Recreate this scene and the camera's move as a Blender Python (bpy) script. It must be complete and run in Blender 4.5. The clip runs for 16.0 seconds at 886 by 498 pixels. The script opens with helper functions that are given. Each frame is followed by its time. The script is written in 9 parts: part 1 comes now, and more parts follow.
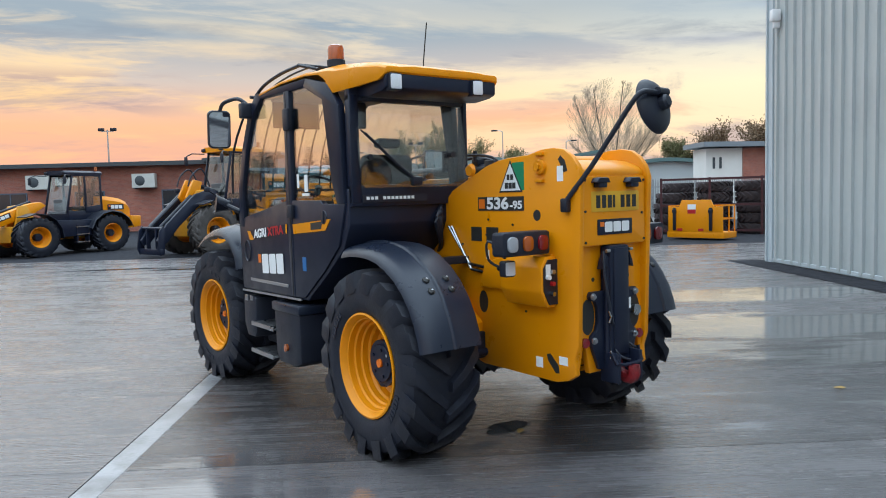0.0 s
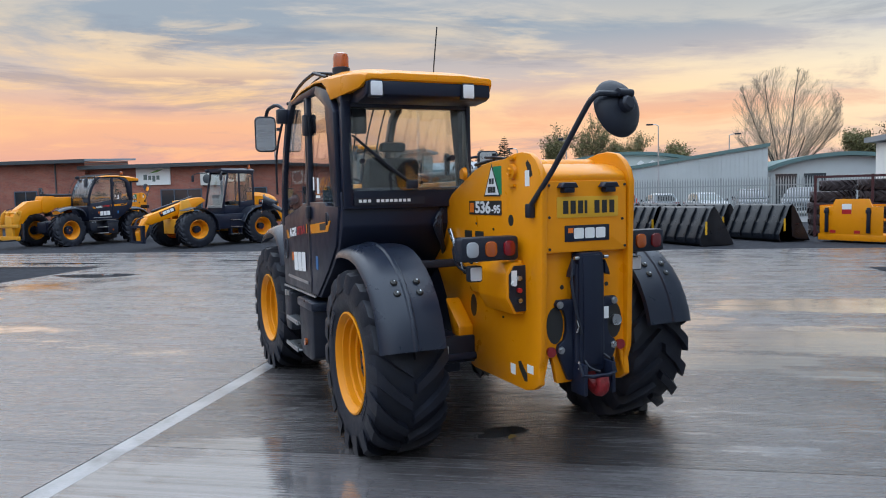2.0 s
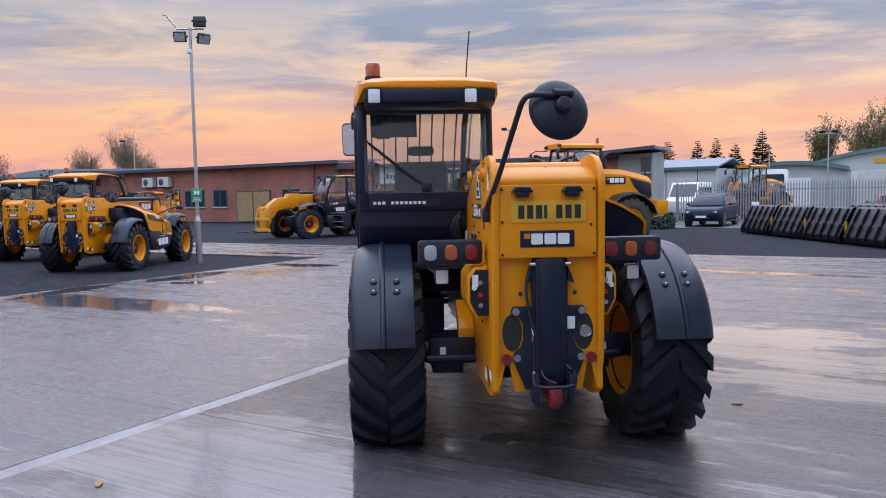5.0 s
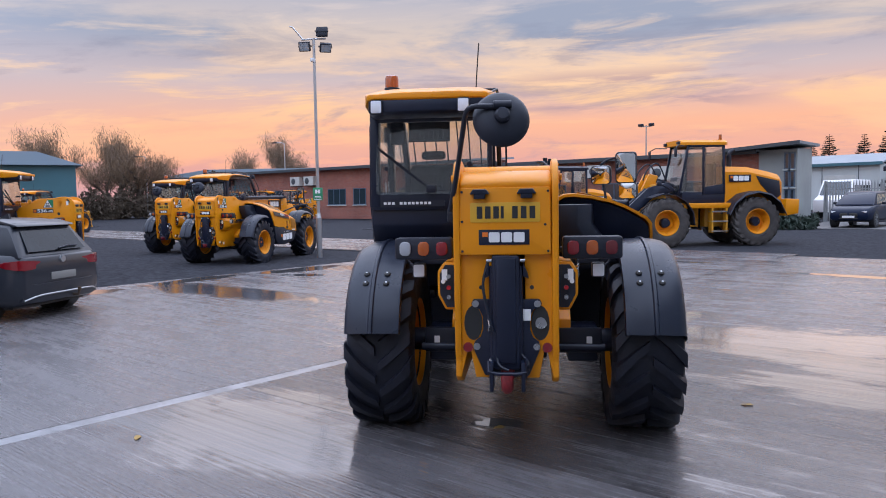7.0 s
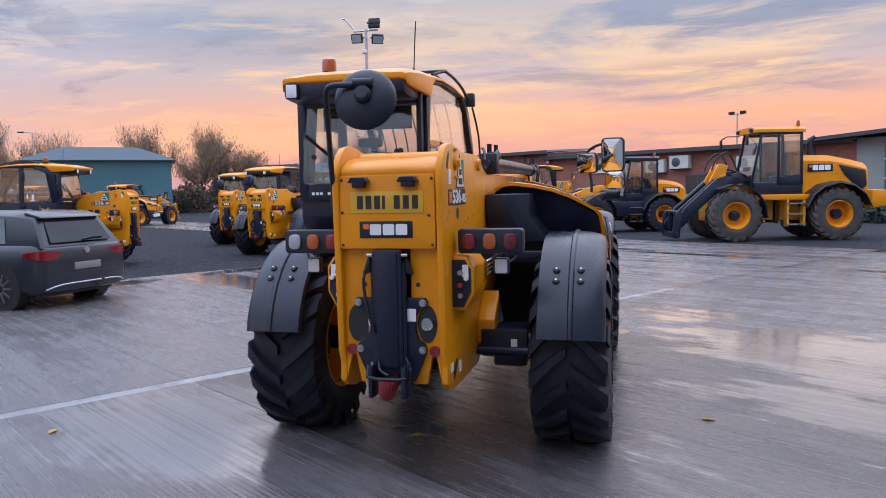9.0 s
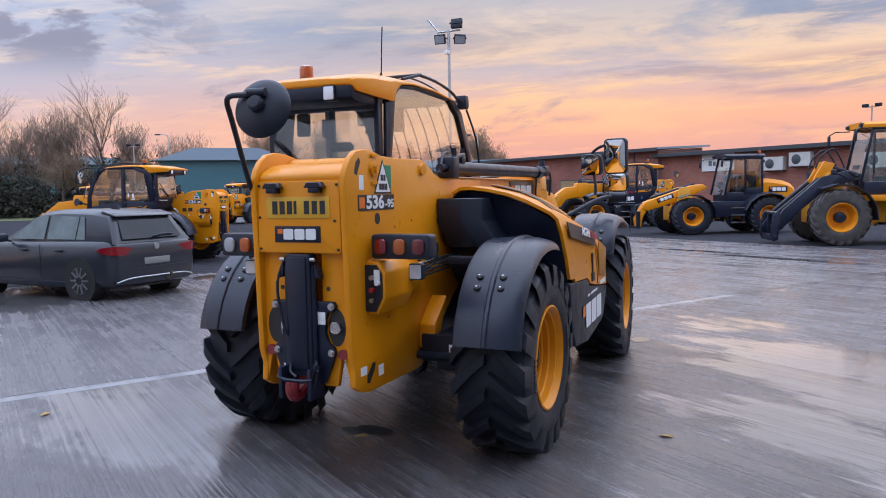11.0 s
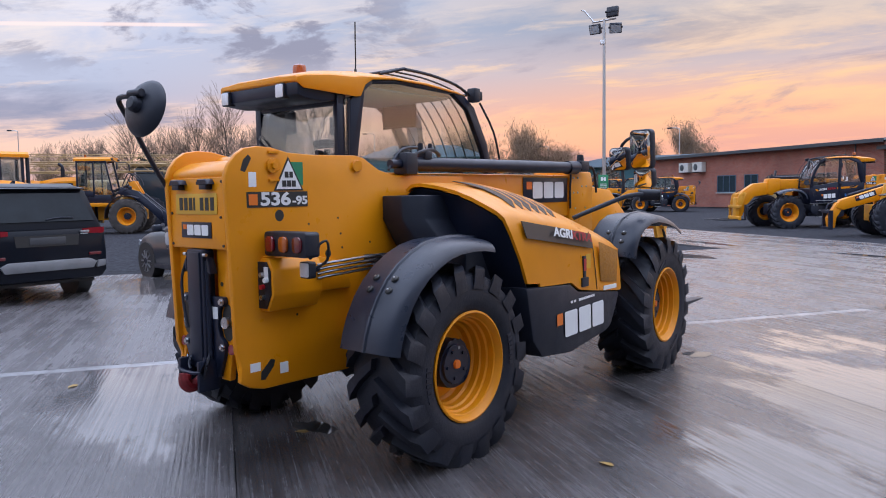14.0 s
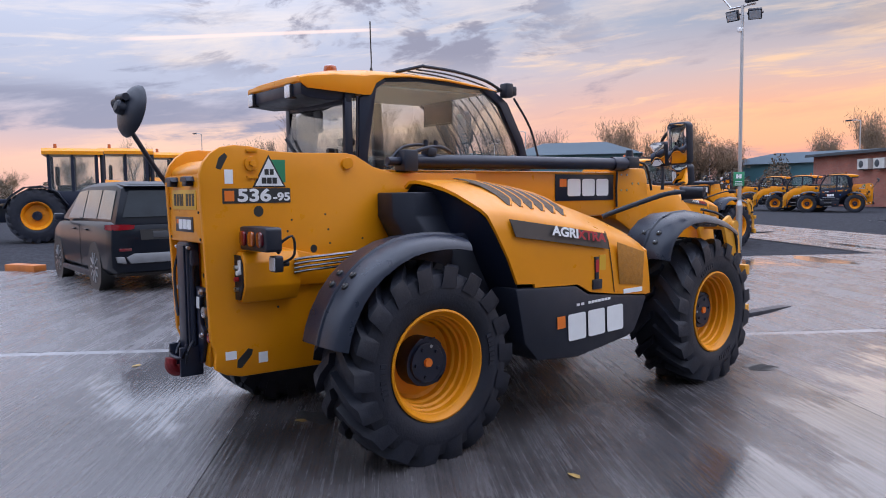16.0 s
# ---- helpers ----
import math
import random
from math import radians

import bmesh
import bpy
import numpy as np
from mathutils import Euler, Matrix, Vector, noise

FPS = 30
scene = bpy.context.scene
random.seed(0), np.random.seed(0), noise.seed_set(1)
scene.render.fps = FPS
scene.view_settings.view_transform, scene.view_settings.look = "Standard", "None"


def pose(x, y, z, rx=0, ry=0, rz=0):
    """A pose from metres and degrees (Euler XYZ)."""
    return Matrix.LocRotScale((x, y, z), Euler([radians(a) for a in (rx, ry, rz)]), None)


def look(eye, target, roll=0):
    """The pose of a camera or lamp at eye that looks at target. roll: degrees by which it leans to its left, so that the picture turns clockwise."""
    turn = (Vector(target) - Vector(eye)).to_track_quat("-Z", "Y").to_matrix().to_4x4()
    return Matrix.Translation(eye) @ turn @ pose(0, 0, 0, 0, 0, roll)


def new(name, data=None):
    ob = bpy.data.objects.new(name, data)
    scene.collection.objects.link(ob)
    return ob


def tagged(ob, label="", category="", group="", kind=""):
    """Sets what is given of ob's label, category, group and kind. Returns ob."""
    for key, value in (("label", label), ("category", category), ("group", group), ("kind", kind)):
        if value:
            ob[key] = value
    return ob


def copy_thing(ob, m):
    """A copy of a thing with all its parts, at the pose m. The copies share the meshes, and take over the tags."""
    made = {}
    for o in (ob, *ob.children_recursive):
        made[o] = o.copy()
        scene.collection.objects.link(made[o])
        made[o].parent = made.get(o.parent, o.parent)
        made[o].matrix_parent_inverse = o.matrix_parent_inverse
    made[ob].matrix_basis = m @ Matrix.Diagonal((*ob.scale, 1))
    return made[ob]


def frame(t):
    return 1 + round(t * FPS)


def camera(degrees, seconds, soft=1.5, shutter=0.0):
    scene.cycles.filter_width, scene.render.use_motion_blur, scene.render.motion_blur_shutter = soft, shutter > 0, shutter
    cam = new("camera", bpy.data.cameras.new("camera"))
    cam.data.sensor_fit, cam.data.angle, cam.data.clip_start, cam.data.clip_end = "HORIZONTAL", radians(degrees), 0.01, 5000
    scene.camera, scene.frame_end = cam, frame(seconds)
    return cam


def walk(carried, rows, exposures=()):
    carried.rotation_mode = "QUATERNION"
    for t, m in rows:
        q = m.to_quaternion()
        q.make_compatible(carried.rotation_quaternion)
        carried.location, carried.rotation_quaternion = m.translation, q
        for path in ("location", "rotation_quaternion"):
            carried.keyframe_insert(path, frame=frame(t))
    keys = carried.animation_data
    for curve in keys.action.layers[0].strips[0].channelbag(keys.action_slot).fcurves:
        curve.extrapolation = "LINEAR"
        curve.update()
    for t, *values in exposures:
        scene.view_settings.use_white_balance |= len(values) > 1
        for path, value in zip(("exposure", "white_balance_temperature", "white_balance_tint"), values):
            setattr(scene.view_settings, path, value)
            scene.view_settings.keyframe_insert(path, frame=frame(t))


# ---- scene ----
cam = camera(62.1, 16.0, 1.0)
METRES, EYE, TILT, LEAN, TURN = 9.5, 1.633, 0.0, 0.0, -2.3
ROWS = [
    (0.0, 0.0, 0.0, 0.0, -0.11, -4.12, 1.58),
    (0.5, 0.0326, -0.008, -0.0007, 2.53, -4.12, 1.51),
    (1.0, 0.0624, -0.0154, 0.0021, 5.73, -4.15, 1.42),
    (1.5, 0.09, -0.0046, -0.0016, 8.96, -4.17, 1.34),
    (2.0, 0.1184, 0.0079, 0.0026, 12.33, -4.16, 1.3),
    (2.5, 0.1471, 0.0098, 0.0022, 15.66, -4.08, 1.25),
    (3.0, 0.1814, 0.0073, 0.0046, 19.29, -3.99, 1.19),
    (3.5, 0.2067, 0.0191, 0.0011, 22.92, -4.01, 1.1),
    (4.0, 0.2325, 0.0351, 0.0027, 25.83, -3.99, 1.07),
    (6.5, 0.3657, 0.0886, 0.0028, 40.29, -3.91, 0.93),
    (7.0, 0.3971, 0.0928, 0.0032, 42.82, -3.92, 0.94),
    (7.5, 0.4128, 0.1134, -0.0005, 45.02, -4.06, 0.97),
    (8.0, 0.4297, 0.1513, -0.0004, 46.77, -4.19, 1.05),
    (10.5, 0.5037, 0.2848, -0.0031, 56.41, -4.39, 1.04),
    (11.0, 0.5276, 0.313, 0.001, 59.31, -4.35, 1.02),
    (11.5, 0.5352, 0.343, -0.0022, 62.16, -4.38, 0.96),
    (12.0, 0.5384, 0.3757, -0.0017, 64.77, -4.38, 0.95),
    (12.5, 0.5561, 0.4006, -0.0017, 67.6, -4.34, 0.94),
    (13.0, 0.58, 0.4319, -0.0006, 70.46, -4.32, 0.92),
    (13.5, 0.5815, 0.4636, -0.0048, 72.95, -4.4, 0.88),
    (14.0, 0.58, 0.4947, -0.0013, 75.51, -4.4, 0.87),
    (14.5, 0.5879, 0.5197, -0.0017, 78.37, -4.36, 0.82),
    (15.0, 0.6002, 0.548, -0.0009, 81.72, -4.33, 0.79),
    (15.5, 0.598, 0.581, -0.0055, 85.15, -4.36, 0.75),
    (16.0, 0.5926, 0.6116, -0.0036, 87.88, -4.38, 0.74),
]
walk(cam, [(t, pose(0, 0, EYE, TILT, LEAN, TURN) @ pose(METRES * x, METRES * y, METRES * z, 90 + pitch, roll, yaw)) for t, x, y, z, yaw, pitch, roll in ROWS],
     [(0.0, 0.30, 6350, 0), (1.0, 0.24, 6320, 2), (2.5, 0.12, 6250, 6), (4.0, 0.07, 6030, 13), (8.0, 0.16, 6130, 17), (12.0, 0.18, 6080, 17), (16.0, 0.22, 6250, 17)])

# ---------------------------------------------------------------- world, sun
world = bpy.data.worlds.new("dusk_sky")
scene.world = world
world.use_nodes = True
wn, wl = world.node_tree.nodes, world.node_tree.links
wn.clear()


def wramp(fac, stops):
    n = wn.new("ShaderNodeValToRGB")
    e = n.color_ramp.elements
    while len(e) < len(stops):
        e.new(0.5)
    for el, (p, c) in zip(e, stops):
        el.position, el.color = p, (*c, 1)
    wl.new(fac, n.inputs[0])
    return n.outputs[0]


def wmath(op, a, b=None, clamp=False):
    n = wn.new("ShaderNodeMath")
    n.operation, n.use_clamp = op, clamp
    for i, v in enumerate((a, b)):
        if v is None:
            continue
        if isinstance(v, (int, float)):
            n.inputs[i].default_value = v
        else:
            wl.new(v, n.inputs[i])
    return n.outputs[0]


def wmix(fac, a, b):
    n = wn.new("ShaderNodeMix")
    n.data_type = "RGBA"
    for s, v in ((n.inputs[0], fac), (n.inputs[6], a), (n.inputs[7], b)):
        if isinstance(v, (int, float)):
            s.default_value = v
        elif isinstance(v, tuple):
            s.default_value = (*v, 1)
        else:
            wl.new(v, s)
    return n.outputs[2]


coord = wn.new("ShaderNodeTexCoord")
sep = wn.new("ShaderNodeSeparateXYZ")
wl.new(coord.outputs["Generated"], sep.inputs[0])
SX, SY, SZ = sep.outputs
# clear sky: pale orange low down, grey blue above
clear = wramp(wmath("MAXIMUM", SZ, 0.0), [(0.0, (0.60, 0.34, 0.36)), (0.035, (0.74, 0.37, 0.31)), (0.095, (0.92, 0.47, 0.28)),
                                          (0.155, (0.60, 0.49, 0.46)), (0.21, (0.33, 0.37, 0.44)), (0.27, (0.33, 0.375, 0.45)), (0.36, (0.70, 0.77, 0.92)), (0.55, (1.40, 1.62, 1.98)), (1.0, (1.90, 2.18, 2.66))])
# away from the sunset the low sky is blue grey
away = wramp(wmath("MAXIMUM", SZ, 0.0), [(0.0, (0.58, 0.38, 0.37)), (0.035, (0.92, 0.54, 0.38)), (0.08, (0.62, 0.50, 0.50)), (0.13, (0.46, 0.50, 0.60)), (0.25, (0.56, 0.63, 0.76)), (0.36, (0.86, 0.95, 1.12)), (0.55, (1.40, 1.62, 1.98)), (1.0, (1.90, 2.18, 2.66))])
aim = wmath("ADD", wmath("MULTIPLY", SX, -0.42), wmath("MULTIPLY", SY, 0.907))
side = wmath("MULTIPLY_ADD", aim, 2.0, clamp=True)
side_node = side.node
side_node.inputs[2].default_value = -0.58
base_sky = wmix(side, away, clear)
# cloud sheets: noise over the dome, drawn out sideways into banks
dome = wn.new("ShaderNodeCombineXYZ")
wl.new(SX, dome.inputs[0])
wl.new(SY, dome.inputs[1])
wl.new(wmath("ADD", SZ, wmath("MULTIPLY", aim, -0.10)), dome.inputs[2])


def cloud(scale, stretch, detail, lo, hi, seed, rough=0.6, distort=0.6):
    m = wn.new("ShaderNodeMapping")
    m.inputs["Location"].default_value = (seed, seed * 1.7, seed)
    m.inputs["Scale"].default_value = (scale, scale, scale * stretch)
    wl.new(dome.outputs[0], m.inputs[0])
    n = wn.new("ShaderNodeTexNoise")
    n.inputs["Scale"].default_value, n.inputs["Detail"].default_value = 1.0, detail
    n.inputs["Roughness"].default_value, n.inputs["Distortion"].default_value = rough, distort
    wl.new(m.outputs[0], n.inputs["Vector"])
    r = wn.new("ShaderNodeMapRange")
    r.interpolation_type = "SMOOTHSTEP"
    r.inputs[1].default_value, r.inputs[2].default_value = lo, hi
    wl.new(n.outputs[0], r.inputs[0])
    return r.outputs[0]


lit_col = wmix(side, wramp(wmath("MAXIMUM", SZ, 0.0), [(0.0, (0.80, 0.46, 0.38)), (0.06, (0.95, 0.62, 0.44)), (0.16, (0.86, 0.74, 0.62)), (0.30, (0.84, 0.84, 0.86)), (0.5, (1.3, 1.4, 1.6))]),
               wramp(wmath("MAXIMUM", SZ, 0.0), [(0.0, (0.84, 0.42, 0.33)), (0.05, (0.98, 0.48, 0.27)), (0.13, (0.98, 0.61, 0.31)), (0.22, (0.88, 0.68, 0.48)), (0.28, (0.62, 0.60, 0.62)), (0.5, (1.3, 1.4, 1.6))]))
dark_col = wmix(side, wramp(wmath("MAXIMUM", SZ, 0.0), [(0.0, (0.36, 0.32, 0.40)), (0.08, (0.30, 0.31, 0.40)), (0.2, (0.25, 0.28, 0.36)), (0.32, (0.40, 0.45, 0.56)), (0.5, (0.95, 1.05, 1.25))]), wramp(wmath("MAXIMUM", SZ, 0.0), [(0.0, (0.40, 0.30, 0.36)), (0.08, (0.44, 0.31, 0.34)), (0.2, (0.24, 0.26, 0.33)), (0.32, (0.36, 0.40, 0.50)), (0.5, (0.95, 1.05, 1.25))]))
fade = wmath("SUBTRACT", 1.75, wmath("MULTIPLY", SZ, 5.2), clamp=True)
# towards the east the lit sheets turn from salmon to cream
east = wmath("ADD", wmath("MULTIPLY", SX, 1.6), 0.35, clamp=True)
lit_col = wmix(east, lit_col, wramp(wmath("MAXIMUM", SZ, 0.0), [(0.0, (0.86, 0.58, 0.44)), (0.05, (1.0, 0.70, 0.46)), (0.13, (1.02, 0.82, 0.57)), (0.19, (0.72, 0.68, 0.62)), (0.24, (0.44, 0.48, 0.52)), (0.5, (1.3, 1.4, 1.6))]))
# broad grey veil high up, lit sheets below it, small dull banks and bright wisps
sheet = cloud(1.7, 5.2, 9, 0.44, 0.57, 3.1, 0.60, 0.35)
sky1 = wmix(wmath("MULTIPLY", sheet, wmath("MULTIPLY", fade, 0.9)), base_sky, lit_col)
dull = cloud(3.4, 5.2, 10, 0.53, 0.66, 11.3, 0.62, 0.45)
dull_amount = wmath("MULTIPLY", dull, wmath("SUBTRACT", 0.95, wmath("MULTIPLY", side, 0.35)))
sky2 = wmix(wmath("MULTIPLY", dull_amount, fade), sky1, dark_col)
wisp = cloud(4.6, 8.0, 9, 0.53, 0.68, 7.7, 0.62, 0.4)
sky3 = wmix(wmath("MULTIPLY", wisp, wmath("MULTIPLY", fade, 0.75)), sky2, lit_col)
# one short vapour trail in the west
def along(axis):
    n = wn.new("ShaderNodeVectorMath")
    n.operation = "DOT_PRODUCT"
    wl.new(coord.outputs["Generated"], n.inputs[0])
    n.inputs[1].default_value = axis
    return n.outputs["Value"]


def edge_of(v, lo, hi):
    r = wn.new("ShaderNodeMapRange")
    r.interpolation_type = "SMOOTHSTEP"
    r.inputs[1].default_value, r.inputs[2].default_value = lo, hi
    wl.new(v, r.inputs[0])
    return r.outputs[0]


# broken grey cumulus in the west, a low bank south of it, a mauve bar by the sunset
azimuth = wmath("ARCTAN2", SX, SY)


def patch(az, wide, height, deep):
    across = edge_of(wmath("ABSOLUTE", wmath("SUBTRACT", azimuth, radians(az))), radians(wide), radians(wide) * 0.35)
    return wmath("MULTIPLY", across, edge_of(wmath("ABSOLUTE", wmath("SUBTRACT", SZ, height)), deep, deep * 0.35))


clumps = cloud(7.5, 2.6, 9, 0.50, 0.60, 21.0, 0.62, 0.5)
banks = cloud(4.0, 6.5, 8, 0.42, 0.58, 5.3, 0.58, 0.3)
sky3 = wmix(wmath("MULTIPLY", wmath("MULTIPLY", patch(-90, 21, 0.215, 0.085), clumps), 0.85), sky3, (0.27, 0.275, 0.345))
sky3 = wmix(wmath("MULTIPLY", wmath("MULTIPLY", patch(-114, 22, 0.105, 0.045), banks), 0.9), sky3, (0.29, 0.31, 0.40))
sky3 = wmix(wmath("MULTIPLY", wmath("MULTIPLY", patch(-26, 12, 0.135, 0.035), cloud(5.0, 7.0, 8, 0.50, 0.60, 2.2, 0.58, 0.3)), 0.75), sky3, (0.44, 0.31, 0.32))
trail = wmath("MULTIPLY", edge_of(wmath("ABSOLUTE", wmath("ADD", along((-0.2111, 0.0397, -0.9767)), 0.001)), 0.0032, 0.0008), edge_of(along((-0.9658, -0.1606, 0.2037)), 0.985, 0.992))
sky3 = wmix(wmath("MULTIPLY", trail, 0.8), sky3, (1.0, 0.80, 0.72))
# the sky behind the sunset is dimmer
dim = wn.new("ShaderNodeMapRange")
dim.interpolation_type = "SMOOTHSTEP"
dim.inputs[1].default_value, dim.inputs[2].default_value, dim.inputs[3].default_value, dim.inputs[4].default_value = -0.9, 0.0, 0.95, 1.0
wl.new(aim, dim.inputs[0])
dusk = wn.new("ShaderNodeVectorMath")
dusk.operation = "SCALE"
wl.new(sky3, dusk.inputs[0])
wl.new(dim.outputs[0], dusk.inputs["Scale"])
sky3 = dusk.outputs[0]
below = wmath("GREATER_THAN", SZ, -0.001)
sky4 = wmix(below, (0.10, 0.09, 0.09), sky3)
bg = wn.new("ShaderNodeBackground")
bg.inputs[1].default_value = 1.0
wl.new(sky4, bg.inputs[0])
wo = wn.new("ShaderNodeOutputWorld")
wl.new(bg.outputs[0], wo.inputs[0])

sun = new("sun", bpy.data.lights.new("sun", "SUN"))
sun.data.energy, sun.data.angle, sun.data.color = 0.5, radians(80), (1.0, 0.80, 0.62)
sun.matrix_world = look((0, 0, 0), (0.38, -0.80, -0.75))


# ---------------------------------------------------------------- materials
def mat(name, col, rough=0.5, metal=0.0, coat=0.0, bump=None, vary=None, stains=None, rvary=0.0, spec=0.5, alpha=None, emit=None, transmission=0.0, obj=True):
    """bump: (scale, strength); vary: (scale, amount) lightens and darkens the colour; stains: (scale, colour, amount)."""
    m = bpy.data.materials.new(name)
    m.use_nodes = True
    nt = m.node_tree
    b = nt.nodes["Principled BSDF"]
    b.inputs["Base Color"].default_value = (*col, 1)
    b.inputs["Roughness"].default_value, b.inputs["Metallic"].default_value = rough, metal
    b.inputs["Coat Weight"].default_value, b.inputs["Coat Roughness"].default_value = coat, 0.12
    b.inputs["Specular IOR Level"].default_value = spec
    b.inputs["Transmission Weight"].default_value = transmission
    tc = nt.nodes.new("ShaderNodeTexCoord")
    out = tc.outputs["Object" if obj else "Generated"]

    def noise_of(scale, detail=4.0, rough_n=0.6):
        n = nt.nodes.new("ShaderNodeTexNoise")
        n.inputs["Scale"].default_value, n.inputs["Detail"].default_value, n.inputs["Roughness"].default_value = scale, detail, rough_n
        nt.links.new(out, n.inputs["Vector"])
        return n.outputs[0]

    def ranged(v, lo, hi, a, z):
        r = nt.nodes.new("ShaderNodeMapRange")
        r.inputs[1].default_value, r.inputs[2].default_value, r.inputs[3].default_value, r.inputs[4].default_value = lo, hi, a, z
        nt.links.new(v, r.inputs[0])
        return r.outputs[0]

    colour = None
    if vary:
        h = nt.nodes.new("ShaderNodeHueSaturation")
        h.inputs["Color"].default_value = (*col, 1)
        nt.links.new(ranged(noise_of(vary[0]), 0.3, 0.7, 1 - vary[1], 1 + vary[1]), h.inputs["Value"])
        colour = h.outputs[0]
    if stains:
        x = nt.nodes.new("ShaderNodeMix")
        x.data_type = "RGBA"
        nt.links.new(ranged(noise_of(stains[0], 6, 0.65), 0.5, 0.75, 0, stains[2]), x.inputs[0])
        if colour:
            nt.links.new(colour, x.inputs[6])
        else:
            x.inputs[6].default_value = (*col, 1)
        x.inputs[7].default_value = (*stains[1], 1)
        colour = x.outputs[2]
    if colour:
        nt.links.new(colour, b.inputs["Base Color"])
    if rvary:
        nt.links.new(ranged(noise_of(7.0), 0.3, 0.7, max(0.02, rough - rvary), min(1, rough + rvary)), b.inputs["Roughness"])
    if bump:
        bp = nt.nodes.new("ShaderNodeBump")
        bp.inputs["Strength"].default_value, bp.inputs["Distance"].default_value = bump[1], 0.01
        nt.links.new(noise_of(bump[0], 5), bp.inputs["Height"])
        nt.links.new(bp.outputs[0], b.inputs["Normal"])
    if emit:
        b.inputs["Emission Color"].default_value, b.inputs["Emission Strength"].default_value = (*emit[0], 1), emit[1]
    return m


YELLOW = mat("yellow_paint", (0.73, 0.258, 0.0015), 0.34, coat=0.08, spec=0.32, vary=(1.4, 0.06), rvary=0.08, stains=(3.0, (0.60, 0.22, 0.004), 0.25))
YELLOW_RIM = mat("yellow_rim_paint", (0.74, 0.265, 0.002), 0.40, spec=0.32, vary=(5.0, 0.07), rvary=0.1)
YELLOW_OLD = mat("faded_yellow_paint", (0.68, 0.30, 0.015), 0.42, vary=(2.0, 0.1), rvary=0.1, stains=(2.0, (0.30, 0.17, 0.06), 0.5))
PLATE = mat("plate_yellow", (0.66, 0.36, 0.02), 0.4)
BLACK = mat("black_paint", (0.009, 0.013, 0.029), 0.36, coat=0.0, spec=0.35, vary=(3.0, 0.15), rvary=0.08)
PLASTIC = mat("black_plastic", (0.012, 0.015, 0.026), 0.45, spec=0.4, bump=(160, 0.12), vary=(4.0, 0.15), rvary=0.1)
FENDER = mat("fender_plastic", (0.011, 0.016, 0.031), 0.32, spec=0.45, bump=(220, 0.10), vary=(2.5, 0.12), rvary=0.08)
RUBBER = mat("tyre_rubber", (0.011, 0.013, 0.022), 0.55, spec=0.35, bump=(60, 0.25), vary=(6.0, 0.25), rvary=0.1, stains=(9.0, (0.035, 0.032, 0.030), 0.30))
STEEL = mat("bare_steel", (0.45, 0.46, 0.48), 0.32, metal=1.0, rvary=0.1, bump=(90, 0.15))
CHROME = mat("chrome", (0.42, 0.42, 0.43), 0.22, metal=1.0)
RUST = mat("worn_steel", (0.10, 0.07, 0.05), 0.6, metal=0.5, vary=(12, 0.3), bump=(60, 0.3))
WHITE = mat("white_vinyl", (0.78, 0.78, 0.78), 0.45, vary=(8, 0.03))
LETTER = mat("plate_black", (0.02, 0.02, 0.02), 0.5)
RED = mat("red_paint", (0.42, 0.012, 0.018), 0.35, coat=0.3)
ORANGE = mat("orange_cap", (0.75, 0.17, 0.01), 0.45)
LENS_RED = mat("red_lens", (0.20, 0.005, 0.011), 0.12, coat=0.6)
LENS_DARK = mat("dark_red_lens", (0.11, 0.006, 0.010), 0.12, coat=0.6)
LENS_ORANGE = mat("amber_lens", (0.37, 0.08, 0.010), 0.14, coat=0.6)
LENS_WHITE = mat("clear_lens", (0.34, 0.36, 0.39), 0.15, coat=0.6, bump=(240, 0.2))
LAMP = mat("lamp_lens", (0.72, 0.73, 0.76), 0.15, coat=0.5, bump=(110, 0.5))
GREEN = mat("green_sign", (0.02, 0.22, 0.10), 0.45)
SEAT = mat("seat_cloth", (0.02, 0.02, 0.024), 0.85, bump=(300, 0.3))
ACCENT = mat("pale_stamp", (0.32, 0.32, 0.33), 0.5)
INSIDE = mat("cab_trim", (0.06, 0.06, 0.065), 0.7)
SILVER = mat("silver_trim", (0.45, 0.46, 0.48), 0.3, metal=0.8)


def glass(name, tint, rough=0.02, mix_clear=0.72):
    """Thin pane: a clear sheet with a mirror gloss over it."""
    m = bpy.data.materials.new(name)
    m.use_nodes = True
    nt = m.node_tree
    nt.nodes.clear()
    o = nt.nodes.new("ShaderNodeOutputMaterial")
    mix = nt.nodes.new("ShaderNodeMixShader")
    tr = nt.nodes.new("ShaderNodeBsdfTransparent")
    tr.inputs[0].default_value = (*tint, 1)
    gl = nt.nodes.new("ShaderNodeBsdfGlossy")
    gl.inputs["Roughness"].default_value = rough
    lw = nt.nodes.new("ShaderNodeLayerWeight")
    pw = nt.nodes.new("ShaderNodeMath")
    pw.operation = "POWER"
    pw.inputs[1].default_value = 3.0
    ma = nt.nodes.new("ShaderNodeMath")
    ma.operation = "MULTIPLY_ADD"
    ma.inputs[1].default_value, ma.inputs[2].default_value = 0.75, 0.09
    nt.links.new(lw.outputs["Facing"], pw.inputs[0])
    nt.links.new(pw.outputs[0], ma.inputs[0])
    nt.links.new(ma.outputs[0], mix.inputs[0])
    nt.links.new(tr.outputs[0], mix.inputs[1])
    nt.links.new(gl.outputs[0], mix.inputs[2])
    nt.links.new(mix.outputs[0], o.inputs[0])
    return m


